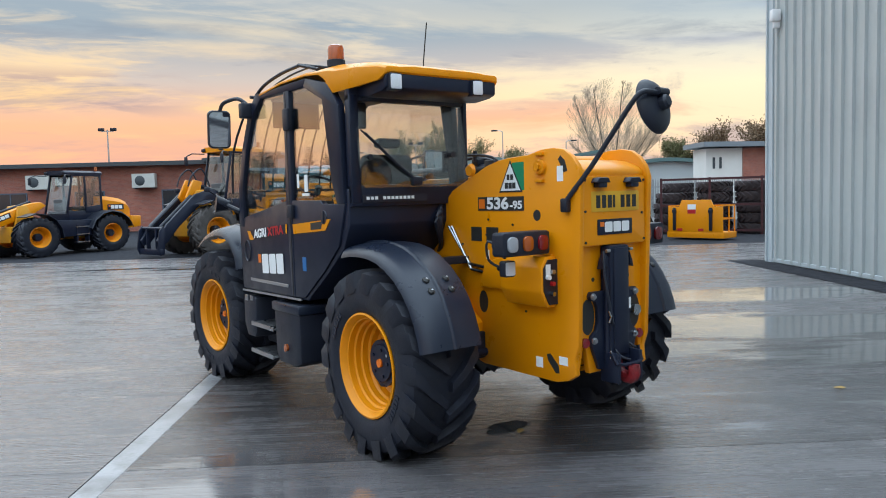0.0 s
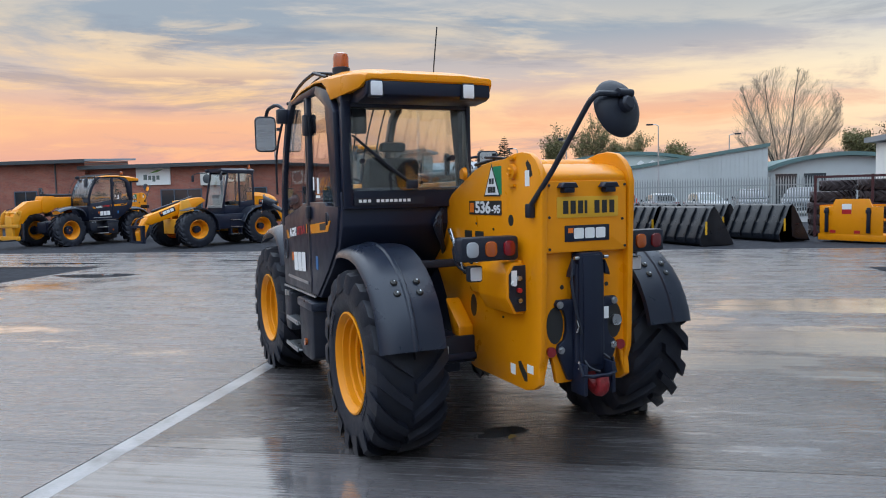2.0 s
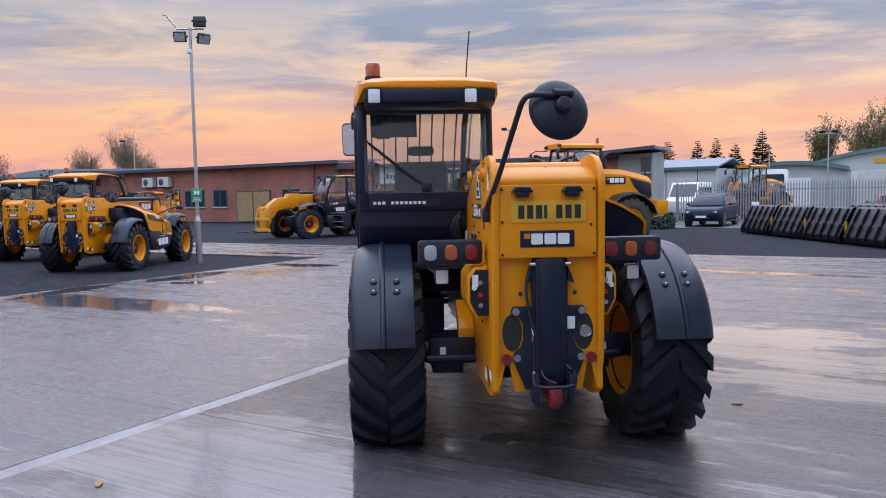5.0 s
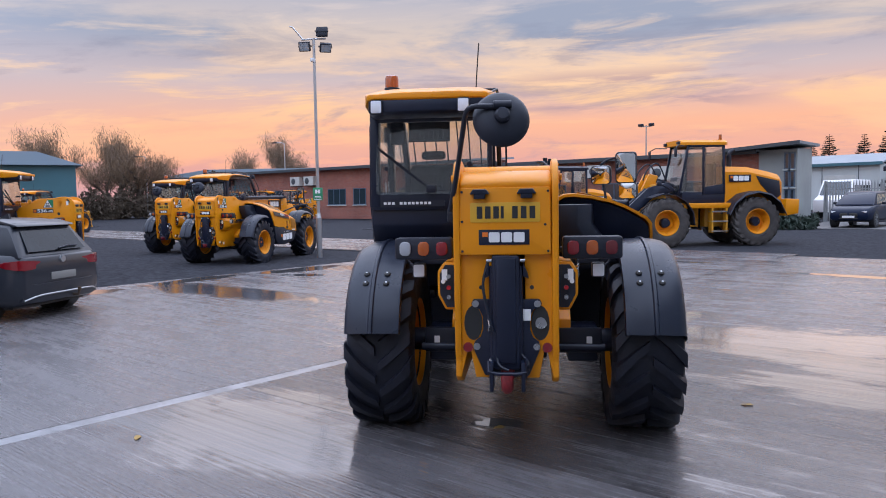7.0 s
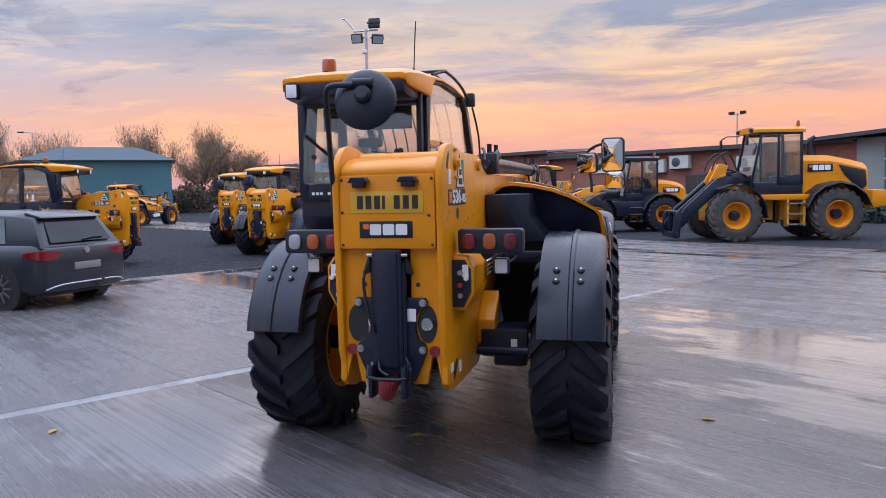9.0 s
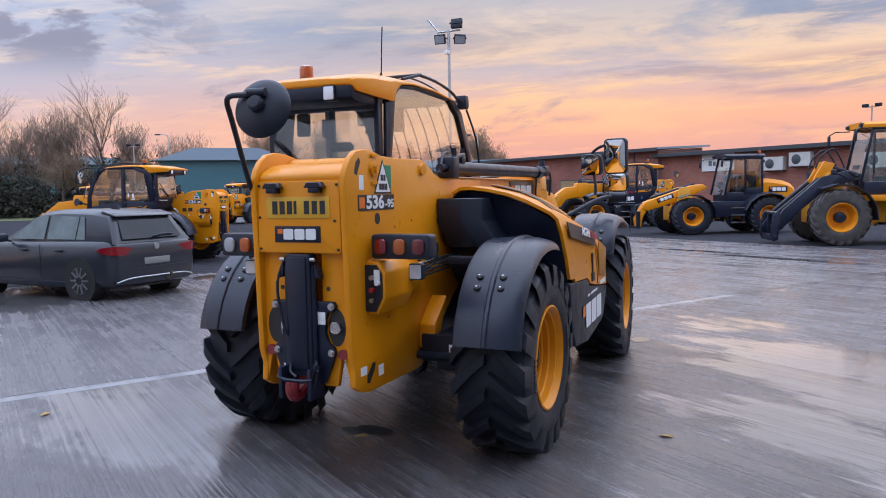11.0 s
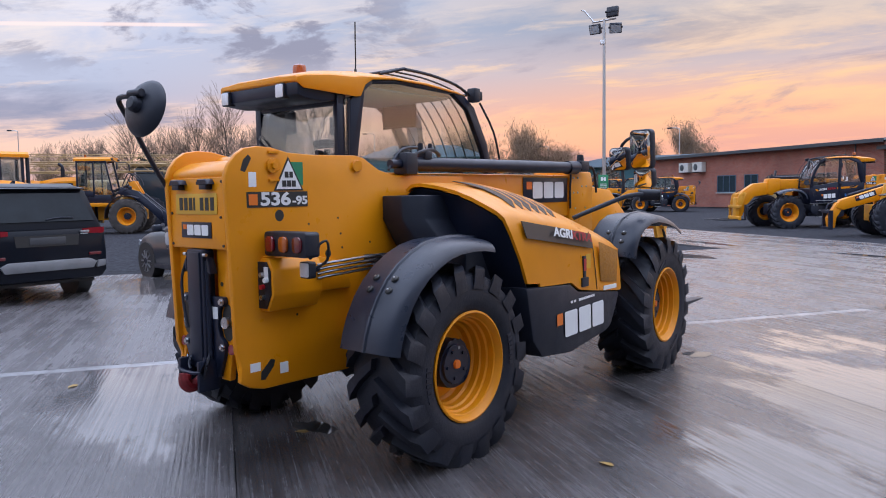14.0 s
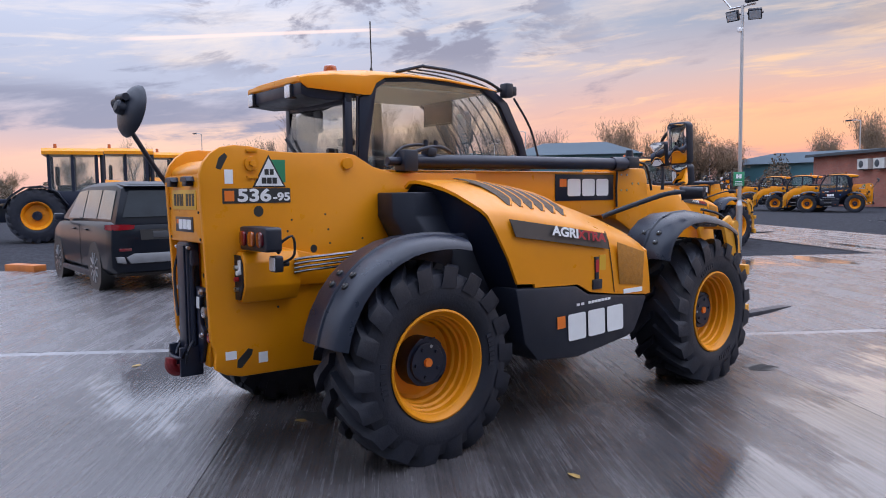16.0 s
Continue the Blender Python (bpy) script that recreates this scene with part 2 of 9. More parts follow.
GLASS = glass("cab_glass", (0.93, 0.955, 0.95))
MIRROR = mat("mirror_glass", (0.75, 0.77, 0.8), 0.03, metal=1.0)


# ---------------------------------------------------------------- mesh helpers
def part(name, bm, material, parent=None, label="", smooth=35, m=None):
    bmesh.ops.recalc_face_normals(bm, faces=bm.faces)
    me = bpy.data.meshes.new(name)
    if m is not None:
        bm.transform(m)
    for f in bm.faces:
        f.smooth = bool(smooth)
    if smooth:
        lim = radians(smooth)
        for e in bm.edges:
            if len(e.link_faces) != 2 or e.calc_face_angle(0) > lim:
                e.smooth = False
    bm.to_mesh(me)
    bm.free()
    me.materials.append(material)
    ob = new(name, me)
    if parent is not None:
        ob.parent = parent
    if label:
        tagged(ob, label)
    return ob


def thing(name, m, label, category, group="", kind=""):
    ob = new(name)
    ob.matrix_world = m
    ob.empty_display_size = 0.2
    return tagged(ob, label, category, group, kind)


def bevelled(bm, w, seg=2, angle=25):
    if w > 0:
        es = [e for e in bm.edges if len(e.link_faces) == 2 and e.calc_face_angle(0) > radians(angle)]
        bmesh.ops.bevel(bm, geom=es, offset=w, segments=seg, profile=0.5, affect="EDGES", clamp_overlap=True)
    return bm


def box(x0, x1, y0, y1, z0, z1, bev=0.0, seg=2):
    bm = bmesh.new()
    bmesh.ops.create_cube(bm, size=1)
    bm.transform(Matrix.LocRotScale(((x0 + x1) / 2, (y0 + y1) / 2, (z0 + z1) / 2), None, (abs(x1 - x0), abs(y1 - y0), abs(z1 - z0))))
    return bevelled(bm, bev, seg)


AX = {"x": lambda u, v, w: (w, u, v), "y": lambda u, v, w: (u, w, v), "z": lambda u, v, w: (u, v, w)}


def prism(pts, axis, a, b, bev=0.0, seg=2):
    """An outline (u, v) drawn out along an axis from a to b; for x it is (y, z), for y (x, z), for z (x, y)."""
    bm = bmesh.new()
    f = AX[axis]
    lo = [bm.verts.new(f(u, v, a)) for u, v in pts]
    hi = [bm.verts.new(f(u, v, b)) for u, v in pts]
    bm.faces.new(lo)
    bm.faces.new(hi)
    n = len(pts)
    for i in range(n):
        bm.faces.new((lo[i], lo[(i + 1) % n], hi[(i + 1) % n], hi[i]))
    bmesh.ops.recalc_face_normals(bm, faces=bm.faces)
    return bevelled(bm, bev, seg)


def cyl(p0, p1, r0, r1=None, seg=20, bev=0.0):
    p0, p1 = Vector(p0), Vector(p1)
    bm = bmesh.new()
    bmesh.ops.create_cone(bm, cap_ends=True, segments=seg, radius1=r0, radius2=r0 if r1 is None else r1, depth=(p1 - p0).length)
    q = (p1 - p0).to_track_quat("Z", "Y")
    bm.transform(Matrix.Translation((p0 + p1) / 2) @ q.to_matrix().to_4x4())
    return bevelled(bm, bev, 2, 50)


def tube(pts, r, seg=8, smooth_n=0):
    """A bent round bar through the points."""
    pts = [Vector(p) for p in pts]
    if smooth_n:
        out = []
        n = len(pts)
        for i in range(n - 1):
            p0, p1, p2, p3 = pts[max(i - 1, 0)], pts[i], pts[i + 1], pts[min(i + 2, n - 1)]
            for k in range(smooth_n):
                t = k / smooth_n
                out.append(0.5 * (2 * p1 + (p2 - p0) * t + (2 * p0 - 5 * p1 + 4 * p2 - p3) * t * t + (3 * p1 - p0 - 3 * p2 + p3) * t ** 3))
        pts = out + [pts[-1]]
    bm = bmesh.new()
    rings = []
    up = Vector((0.13, 0.31, 0.94)).normalized()
    for i, p in enumerate(pts):
        d = (pts[min(i + 1, len(pts) - 1)] - pts[max(i - 1, 0)]).normalized()
        a = d.cross(up)
        if a.length < 0.05:
            a = d.cross(Vector((1, 0, 0)))
        a.normalize()
        b = d.cross(a)
        rings.append([bm.verts.new(p + r * (math.cos(2 * math.pi * k / seg) * a + math.sin(2 * math.pi * k / seg) * b)) for k in range(seg)])
    for r0, r1 in zip(rings, rings[1:]):
        for k in range(seg):
            bm.faces.new((r0[k], r0[(k + 1) % seg], r1[(k + 1) % seg], r1[k]))
    bm.faces.new(rings[0])
    bm.faces.new(rings[-1])
    return bm


def lathe(profile, seg=48, axis="x", closed=False):
    """A profile of (radius, along) turned about an axis."""
    bm = bmesh.new()
    rings = []
    for r, h in profile:
        ring = []
        for k in range(seg):
            c, s = r * math.cos(2 * math.pi * k / seg), r * math.sin(2 * math.pi * k / seg)
            ring.append(bm.verts.new({"x": (h, c, s), "z": (c, s, h), "y": (c, h, s)}[axis]))
        rings.append(ring)
    pairs = list(zip(rings, rings[1:])) + ([(rings[-1], rings[0])] if closed else [])
    for r0, r1 in pairs:
        for k in range(seg):
            bm.faces.new((r0[k], r0[(k + 1) % seg], r1[(k + 1) % seg], r1[k]))
    if not closed:
        for r, rr in ((profile[0][0], rings[0]), (profile[-1][0], rings[-1])):
            if r > 1e-4:
                bm.faces.new(rr)
    bmesh.ops.remove_doubles(bm, verts=bm.verts, dist=1e-5)
    return bm


def loft(sections, closed_ends=True, cyclic=True):
    """Skin over rows of points, each row with the same number of points."""
    bm = bmesh.new()
    rows = [[bm.verts.new(p) for p in s] for s in sections]
    n = len(rows[0])
    for r0, r1 in zip(rows, rows[1:]):
        for k in range(n if cyclic else n - 1):
            bm.faces.new((r0[k], r0[(k + 1) % n], r1[(k + 1) % n], r1[k]))
    if closed_ends and cyclic:
        bm.faces.new(rows[0])
        bm.faces.new(rows[-1])
    bmesh.ops.recalc_face_normals(bm, faces=bm.faces)
    return bm


def sheet_of(rows, thick):
    """An open skin over rows of points, given thickness."""
    bm = loft(rows, False, False)
    bmesh.ops.solidify(bm, geom=list(bm.faces), thickness=thick)
    return bm


def quad(pts, thick, bev=0.0):
    """A flat plate on the outline pts (in 3D), drawn out by thick along its normal."""
    pts = [Vector(p) for p in pts]
    n = Vector((0, 0, 0))
    for i in range(len(pts)):
        n += pts[i].cross(pts[(i + 1) % len(pts)])
    n.normalize()
    bm = bmesh.new()
    lo = [bm.verts.new(p) for p in pts]
    hi = [bm.verts.new(p + n * thick) for p in pts]
    bm.faces.new(lo)
    bm.faces.new(hi)
    for i in range(len(pts)):
        bm.faces.new((lo[i], lo[(i + 1) % len(pts)], hi[(i + 1) % len(pts)], hi[i]))
    bmesh.ops.recalc_face_normals(bm, faces=bm.faces)
    return bevelled(bm, bev)


def joined(*bms):
    out = bms[0]
    for b in bms[1:]:
        me = bpy.data.meshes.new("tmp")
        b.to_mesh(me)
        b.free()
        out.from_mesh(me)
        bpy.data.meshes.remove(me)
    return out


def rounded(x0, x1, y0, y1, r, n=5):
    """A rounded rectangle's outline."""
    out = []
    for cx, cy, a in ((x1 - r, y1 - r, 0), (x0 + r, y1 - r, 90), (x0 + r, y0 + r, 180), (x1 - r, y0 + r, 270)):
        for k in range(n):
            t = radians(a + 90 * k / (n - 1))
            out.append((cx + r * math.cos(t), cy + r * math.sin(t)))
    return out


def writing(text, size, material, parent, m, name="lettering", depth=0.001, stretch=1.0):
    """Built-in font, turned into a mesh, at the pose m (text plane x right, y up)."""
    cu = bpy.data.curves.new("tmp_text", "FONT")
    cu.body, cu.size, cu.extrude, cu.align_x, cu.align_y = text, size, depth, "CENTER", "CENTER"
    cu.offset = size * 0.032
    tmp = new("tmp_text", cu)
    me = bpy.data.meshes.new_from_object(tmp.evaluated_get(bpy.context.evaluated_depsgraph_get()))
    bpy.data.objects.remove(tmp)
    bpy.data.curves.remove(cu)
    me.transform(m @ Matrix.Diagonal((stretch, 1, 1, 1)))
    me.name = name
    me.materials.clear()
    me.materials.append(material)
    ob = new(name, me)
    ob.parent = parent
    return ob


# ---------------------------------------------------------------- ground
def wet_concrete(name, dry, light, smooth_r, rough_r):
    m = bpy.data.materials.new(name)
    m.use_nodes = True
    nt = m.node_tree
    b = nt.nodes["Principled BSDF"]
    N, K = nt.nodes.new, nt.links.new
    geo = N("ShaderNodeNewGeometry")

    def noise_of(scale, vec_scale, detail, rough=0.6, seed=0.0, distort=0.0):
        mp = N("ShaderNodeMapping")
        mp.inputs["Scale"].default_value = vec_scale
        mp.inputs["Location"].default_value = (seed, seed, 0)
        K(geo.outputs["Position"], mp.inputs[0])
        n = N("ShaderNodeTexNoise")
        n.inputs["Scale"].default_value, n.inputs["Detail"].default_value, n.inputs["Roughness"].default_value, n.inputs["Distortion"].default_value = scale, detail, rough, distort
        K(mp.outputs[0], n.inputs["Vector"])
        return n.outputs[0]

    def ranged(v, lo, hi, a, z):
        r = N("ShaderNodeMapRange")
        r.inputs[1].default_value, r.inputs[2].default_value, r.inputs[3].default_value, r.inputs[4].default_value = lo, hi, a, z
        K(v, r.inputs[0])
        return r.outputs[0]

    def mathn(op, a, c):
        n = N("ShaderNodeMath")
        n.operation = op
        for s, v in zip(n.inputs, (a, c)):
            if isinstance(v, (int, float)):
                s.default_value = v
            else:
                K(v, s)
        return n.outputs[0]

    broad = noise_of(0.50, (0.6, 1.0, 1), 6, 0.60, 4.0, 0.15)          # broad wet and drier patches
    blot = noise_of(1.0, (1.2, 2.6, 1), 9, 0.72, 2.0, 0.15)            # damp blotches
    streak = noise_of(1.0, (0.22, 30.0, 1), 6, 0.70, 0.0, 0.1)        # brushed lines along x
    fine = noise_of(1.0, (1.3, 78.0, 1), 4, 0.70, 9.0, 0.3)
    band = noise_of(1.0, (0.16, 9.0, 1), 5, 0.75, 21.0, 0.1)           # wide strokes of the broom
    wide = noise_of(1.0, (0.10, 3.0, 1), 4, 0.70, 33.0, 0.1)
    lines = mathn("ADD", mathn("ADD", mathn("MULTIPLY", streak, 0.33), mathn("MULTIPLY", band, 0.27)), mathn("ADD", mathn("MULTIPLY", fine, 0.18), mathn("MULTIPLY", wide, 0.22)))
    grit = noise_of(120.0, (1, 1, 1), 3, 0.7)
    # the comb's grooves, about 3 cm apart, wavering a little on their way
    mp = N("ShaderNodeMapping")
    mp.inputs["Scale"].default_value = (0.05, 1.0, 1.0)
    K(geo.outputs["Position"], mp.inputs[0])
    comb = N("ShaderNodeTexWave")
    comb.wave_type, comb.bands_direction, comb.wave_profile = "BANDS", "Y", "SIN"
    for n, v in (("Scale", 9.0), ("Distortion", 7.0), ("Detail", 4.0), ("Detail Scale", 1.6), ("Detail Roughness", 0.65)):
        comb.inputs[n].default_value = v
    K(mp.outputs[0], comb.inputs["Vector"])
    worn = ranged(noise_of(0.9, (1.0, 1.4, 1), 6, 0.62, 15.0, 0.6), 0.40, 0.60, 0.10, 1.0)
    groove = mathn("MULTIPLY", comb.outputs["Fac"], worn)
    info = N("ShaderNodeObjectInfo")
    pour = ranged(info.outputs["Random"], 0, 1, -0.035, 0.035)         # no two pours alike
    ramp = N("ShaderNodeValToRGB")
    ramp.color_ramp.elements[0].color, ramp.color_ramp.elements[1].color = (0.018, 0.0160, 0.0162, 1), (0.135, 0.126, 0.130, 1)
    # the broom lines also tint the colour, standing in for sky glints on ridges
    tone = mathn("ADD", mathn("ADD", mathn("MULTIPLY", broad, 0.22), mathn("MULTIPLY", blot, 0.26)), mathn("MULTIPLY", lines, 0.52))
    K(mathn("ADD", tone, mathn("ADD", pour, light)), ramp.inputs[0])
    ramp.color_ramp.elements[0].position, ramp.color_ramp.elements[1].position = 0.43, 0.60
    K(ramp.outputs[0], b.inputs["Base Color"])
    # shallow hollows where the water gathers: centre and half-widths in the plan
    pooled = None
    for px, py, rx, ry in ((-0.4, 3.7, 2.2, 1.0), (4.9, 11.0, 2.4, 0.75), (4.3, 8.6, 2.3, 1.1), (4.3, 6.9, 1.7, 0.55), (1.5, 9.4, 1.9, 1.0), (-0.7, 10.6, 1.2, 1.0), (2.6, 7.4, 1.2, 0.5), (-9.2, 13.2, 2.2, 1.5), (-8.4, 8.4, 2.6, 0.7), (-8.8, 3.2, 1.9, 1.5)):
        mp = N("ShaderNodeMapping")
        mp.vector_type = "TEXTURE"
        mp.inputs["Location"].default_value, mp.inputs["Scale"].default_value = (px, py, 0), (rx, ry, 100)
        K(geo.outputs["Position"], mp.inputs[0])
        ln = N("ShaderNodeVectorMath")
        ln.operation = "LENGTH"
        K(mp.outputs[0], ln.inputs[0])
        v = ranged(ln.outputs["Value"], 0.35, 1.35, 0.16, 0.0)
        pooled = v if pooled is None else mathn("MAXIMUM", pooled, v)
    film = ranged(mathn("ADD", mathn("ADD", mathn("ADD", mathn("MULTIPLY", broad, 0.45), mathn("MULTIPLY", blot, 0.35)), mathn("MULTIPLY", streak, 0.20)), mathn("ADD", pour, pooled)), 0.58 + dry, 0.63 + dry, 0.0, 1.0)
    ridge = mathn("ADD", mathn("MULTIPLY", lines, 0.75), mathn("MULTIPLY", blot, 0.25))
    damp = ranged(ridge, 0.465, 0.535, 1.0, 0.0)                          # wet furrows between drier ridges
    rough = ranged(damp, 0, 1, rough_r, smooth_r)
    K(mathn("SUBTRACT", rough, mathn("MULTIPLY", film, mathn("SUBTRACT", rough, 0.05))), b.inputs["Roughness"])
    K(mathn("MAXIMUM", ranged(damp, 0, 1, 0.35, 1.0), film), b.inputs["Specular IOR Level"])
    # a film of water lies in the hollows
    K(mathn("MULTIPLY", film, ranged(streak, 0.40, 0.58, 0.6, 1.0)), b.inputs["Coat Weight"])
    b.inputs["Coat Roughness"].default_value, b.inputs["Coat IOR"].default_value = 0.05, 1.33
    bp = N("ShaderNodeBump")
    bp.inputs["Distance"].default_value = 0.0032
    K(ranged(film, 0, 1, 1.0, 0.14), bp.inputs["Strength"])
    K(mathn("ADD", mathn("ADD", mathn("MULTIPLY", groove, 0.55), mathn("MULTIPLY", streak, 1.0)), mathn("ADD", mathn("MULTIPLY", fine, 0.45), mathn("ADD", mathn("MULTIPLY", blot, 0.6), mathn("MULTIPLY", grit, 0.40)))), bp.inputs["Height"])
    K(bp.outputs[0], b.inputs["Normal"])
    flatter = N("ShaderNodeBump")
    flatter.inputs["Distance"].default_value, flatter.inputs["Strength"].default_value = 0.0012, 0.35
    K(mathn("ADD", groove, blot), flatter.inputs["Height"])
    K(flatter.outputs[0], b.inputs["Coat Normal"])
    return m


CONCRETE = wet_concrete("wet_brushed_concrete", 0.0, -0.03, 0.09, 0.34)
CONCRETE_WET = wet_concrete("soaked_smooth_concrete", -0.01, 0.09, 0.09, 0.34)
CONCRETE_DRY = wet_concrete("damp_brushed_concrete", 0.01, 0.16, 0.09, 0.38)
CONCRETE_PALE = wet_concrete("pale_brushed_concrete", -0.02, 0.10, 0.09, 0.34)
STRIP = mat("pale_joint_strip", (0.29, 0.29, 0.30), 0.22, vary=(1.4, 0.30), bump=(40, 0.35), stains=(1.7, (0.10, 0.095, 0.095), 0.95))
WATER = mat("standing_water", (0.075, 0.072, 0.072), 0.04, spec=0.6, vary=(1.5, 0.2), bump=(6.0, 0.02))
PLANINGS = mat("dark_road_planings", (0.030, 0.031, 0.037), 0.95, spec=0.06, bump=(16, 1.0), vary=(9.0, 0.6), stains=(5.0, (0.065, 0.066, 0.073), 0.7))
GRASS = mat("rough_grass", (0.075, 0.085, 0.03), 0.9, vary=(0.7, 0.3), bump=(9, 0.8))


def flat(name, pts, z, material, label, category, thick=0.2, kind="structure", bev=0.0):
    ob = part(name, prism(pts, "z", z - thick, z, bev), material, smooth=0)
    return tagged(ob, label, category, kind=kind)


flat("ground", [(-420, -300), (420, -300), (420, 420), (-420, 420)], -0.045, PLANINGS, "dark wet road planings of the yard", "ground")
slabs = thing("concrete_apron", Matrix.Identity(4), "wet brushed concrete apron with sawn joints", "concrete slab", kind="structure")
# bays of 4.5 m between sawn joints
for x0, x1, kind in ((-11.0, -1.985, CONCRETE_DRY), (-1.815, 7.05, CONCRETE)):
    far = 22.2 if x0 < -5 else 16.2
    for k in range(-7, 5):
        y0, y1 = 4.5 * k + 0.003, min(4.5 * k + 4.497, far)
        if y1 > y0:
            part("slab", box(x0, x1, y0, y1, -0.15, 0.0), CONCRETE_WET if kind == CONCRETE and k >= 2 else CONCRETE_PALE if kind == CONCRETE and k <= 0 else kind, slabs, smooth=0)
for x0, x1, y0, y1 in ((-1.815, 14.0, 16.215, 21.4), (14.015, 30.0, 16.215, 21.4), (-30.0, -11.015, 17.4, 22.2), (-60.0, -30.015, 17.4, 22.2)):
    part("slab", box(x0, x1, y0, y1, -0.15, 0.0), CONCRETE_DRY if x1 < -5 else CONCRETE_WET, slabs, smooth=0)
part("joint_strip", box(-1.982, -1.818, -30, 12.6, -0.15, -0.002, 0.004, 1), STRIP, slabs, "pale strip along the joint", 0)
part("joint_filler", box(-1.985, -1.83, 12.605, 22.2, -0.15, -0.001, 0.004, 1), CONCRETE, slabs, smooth=0)


# ---------------------------------------------------------------- wheels
def tyre_mesh(R=0.612, W=0.24, rim=0.338, lugs=18, lug_h=0.05):
    k, w = R - lug_h, W
    prof = [(rim - 0.03, w * 0.72), (rim, w * 0.84), (rim + 0.02, w * 0.90), (rim + 0.07, w * 0.985), (rim + 0.12, w * 0.995), (k - 0.06, w * 0.97), (k - 0.02, w * 0.90), (k, w * 0.72), (k + 0.008, 0)]
    prof = prof + [(r, -h) for r, h in prof[-2::-1]]
    bm = lathe(prof, 60, "x", closed=True)
    at = lambda r, a, x: (x, r * math.cos(a), r * math.sin(a))
    for s in (1, -1):
        for i in range(lugs):
            a0 = 2 * math.pi * (i + (0.5 if s < 0 else 0)) / lugs
            rows = []
            for x, rt, rb, turn, hw in ((0.012, R, k - 0.02, 0.0, 0.028), (0.45 * w, R, k - 0.02, 0.13, 0.033), (0.80 * w, R - 0.004, k - 0.03, 0.27, 0.042), (0.965 * w, R - 0.022, k - 0.06, 0.345, 0.048), (1.015 * w, R - 0.080, k - 0.095, 0.37, 0.044)):
                a = a0 + turn
                d, e = hw / rt, (hw + 0.010) / rb
                rows.append([at(rb, a - e, s * x), at(rt, a - d, s * x), at(rt, a + d, s * x), at(rb, a + e, s * x)])
            for r0, r1 in zip(rows, rows[1:]):
                v0, v1 = [bm.verts.new(p) for p in r0], [bm.verts.new(p) for p in r1]
                for j in range(3):
                    bm.faces.new((v0[j], v0[j + 1], v1[j + 1], v1[j]))
            # webs under the tread tie the bars together
            b0 = a0 + 2 * math.pi / lugs
            e0 = (0.028 + 0.010) / (k - 0.02)
            for web in ((rows[0][3], at(k - 0.02, b0 - e0, s * 0.012), rows[1][3]), (rows[0][0], at(k, 0.0, s * w * 0.72), rows[0][3]) if i == 0 else (rows[0][0], rows[0][3], at(k - 0.05, a0, 0.0))):
                bm.faces.new([bm.verts.new(p) for p in web])
            bm.faces.new([bm.verts.new(p) for p in rows[0]])
            bm.faces.new([bm.verts.new(p) for p in rows[-1]])
    bmesh.ops.remove_doubles(bm, verts=bm.verts, dist=1e-5)
    return bm


def rim_mesh(W=0.24, rim=0.338):
    w = W
    return lathe([(rim + 0.012, w * 0.86), (rim + 0.016, w * 0.93), (rim + 0.004, w * 0.95), (rim - 0.008, w * 0.90), (rim - 0.022, w * 0.78), (rim - 0.030, w * 0.76), (rim - 0.034, w * 0.60),
                  (rim - 0.046, w * 0.56), (rim - 0.048, w * 0.42), (rim - 0.060, w * 0.38), (rim - 0.062, w * 0.22), (rim - 0.075, w * 0.16), (rim - 0.080, w * 0.0), (rim - 0.10, -w * 0.06), (0.12, -w * 0.02), (0.12, -w * 0.12), (rim - 0.10, -w * 0.16),
                  (rim - 0.06, -w * 0.5), (rim, -w * 0.9), (rim + 0.012, -w * 0.9), (rim - 0.02, -w * 0.6), (rim - 0.01, 0), (rim - 0.005, w * 0.6)], 64, "x", closed=True)


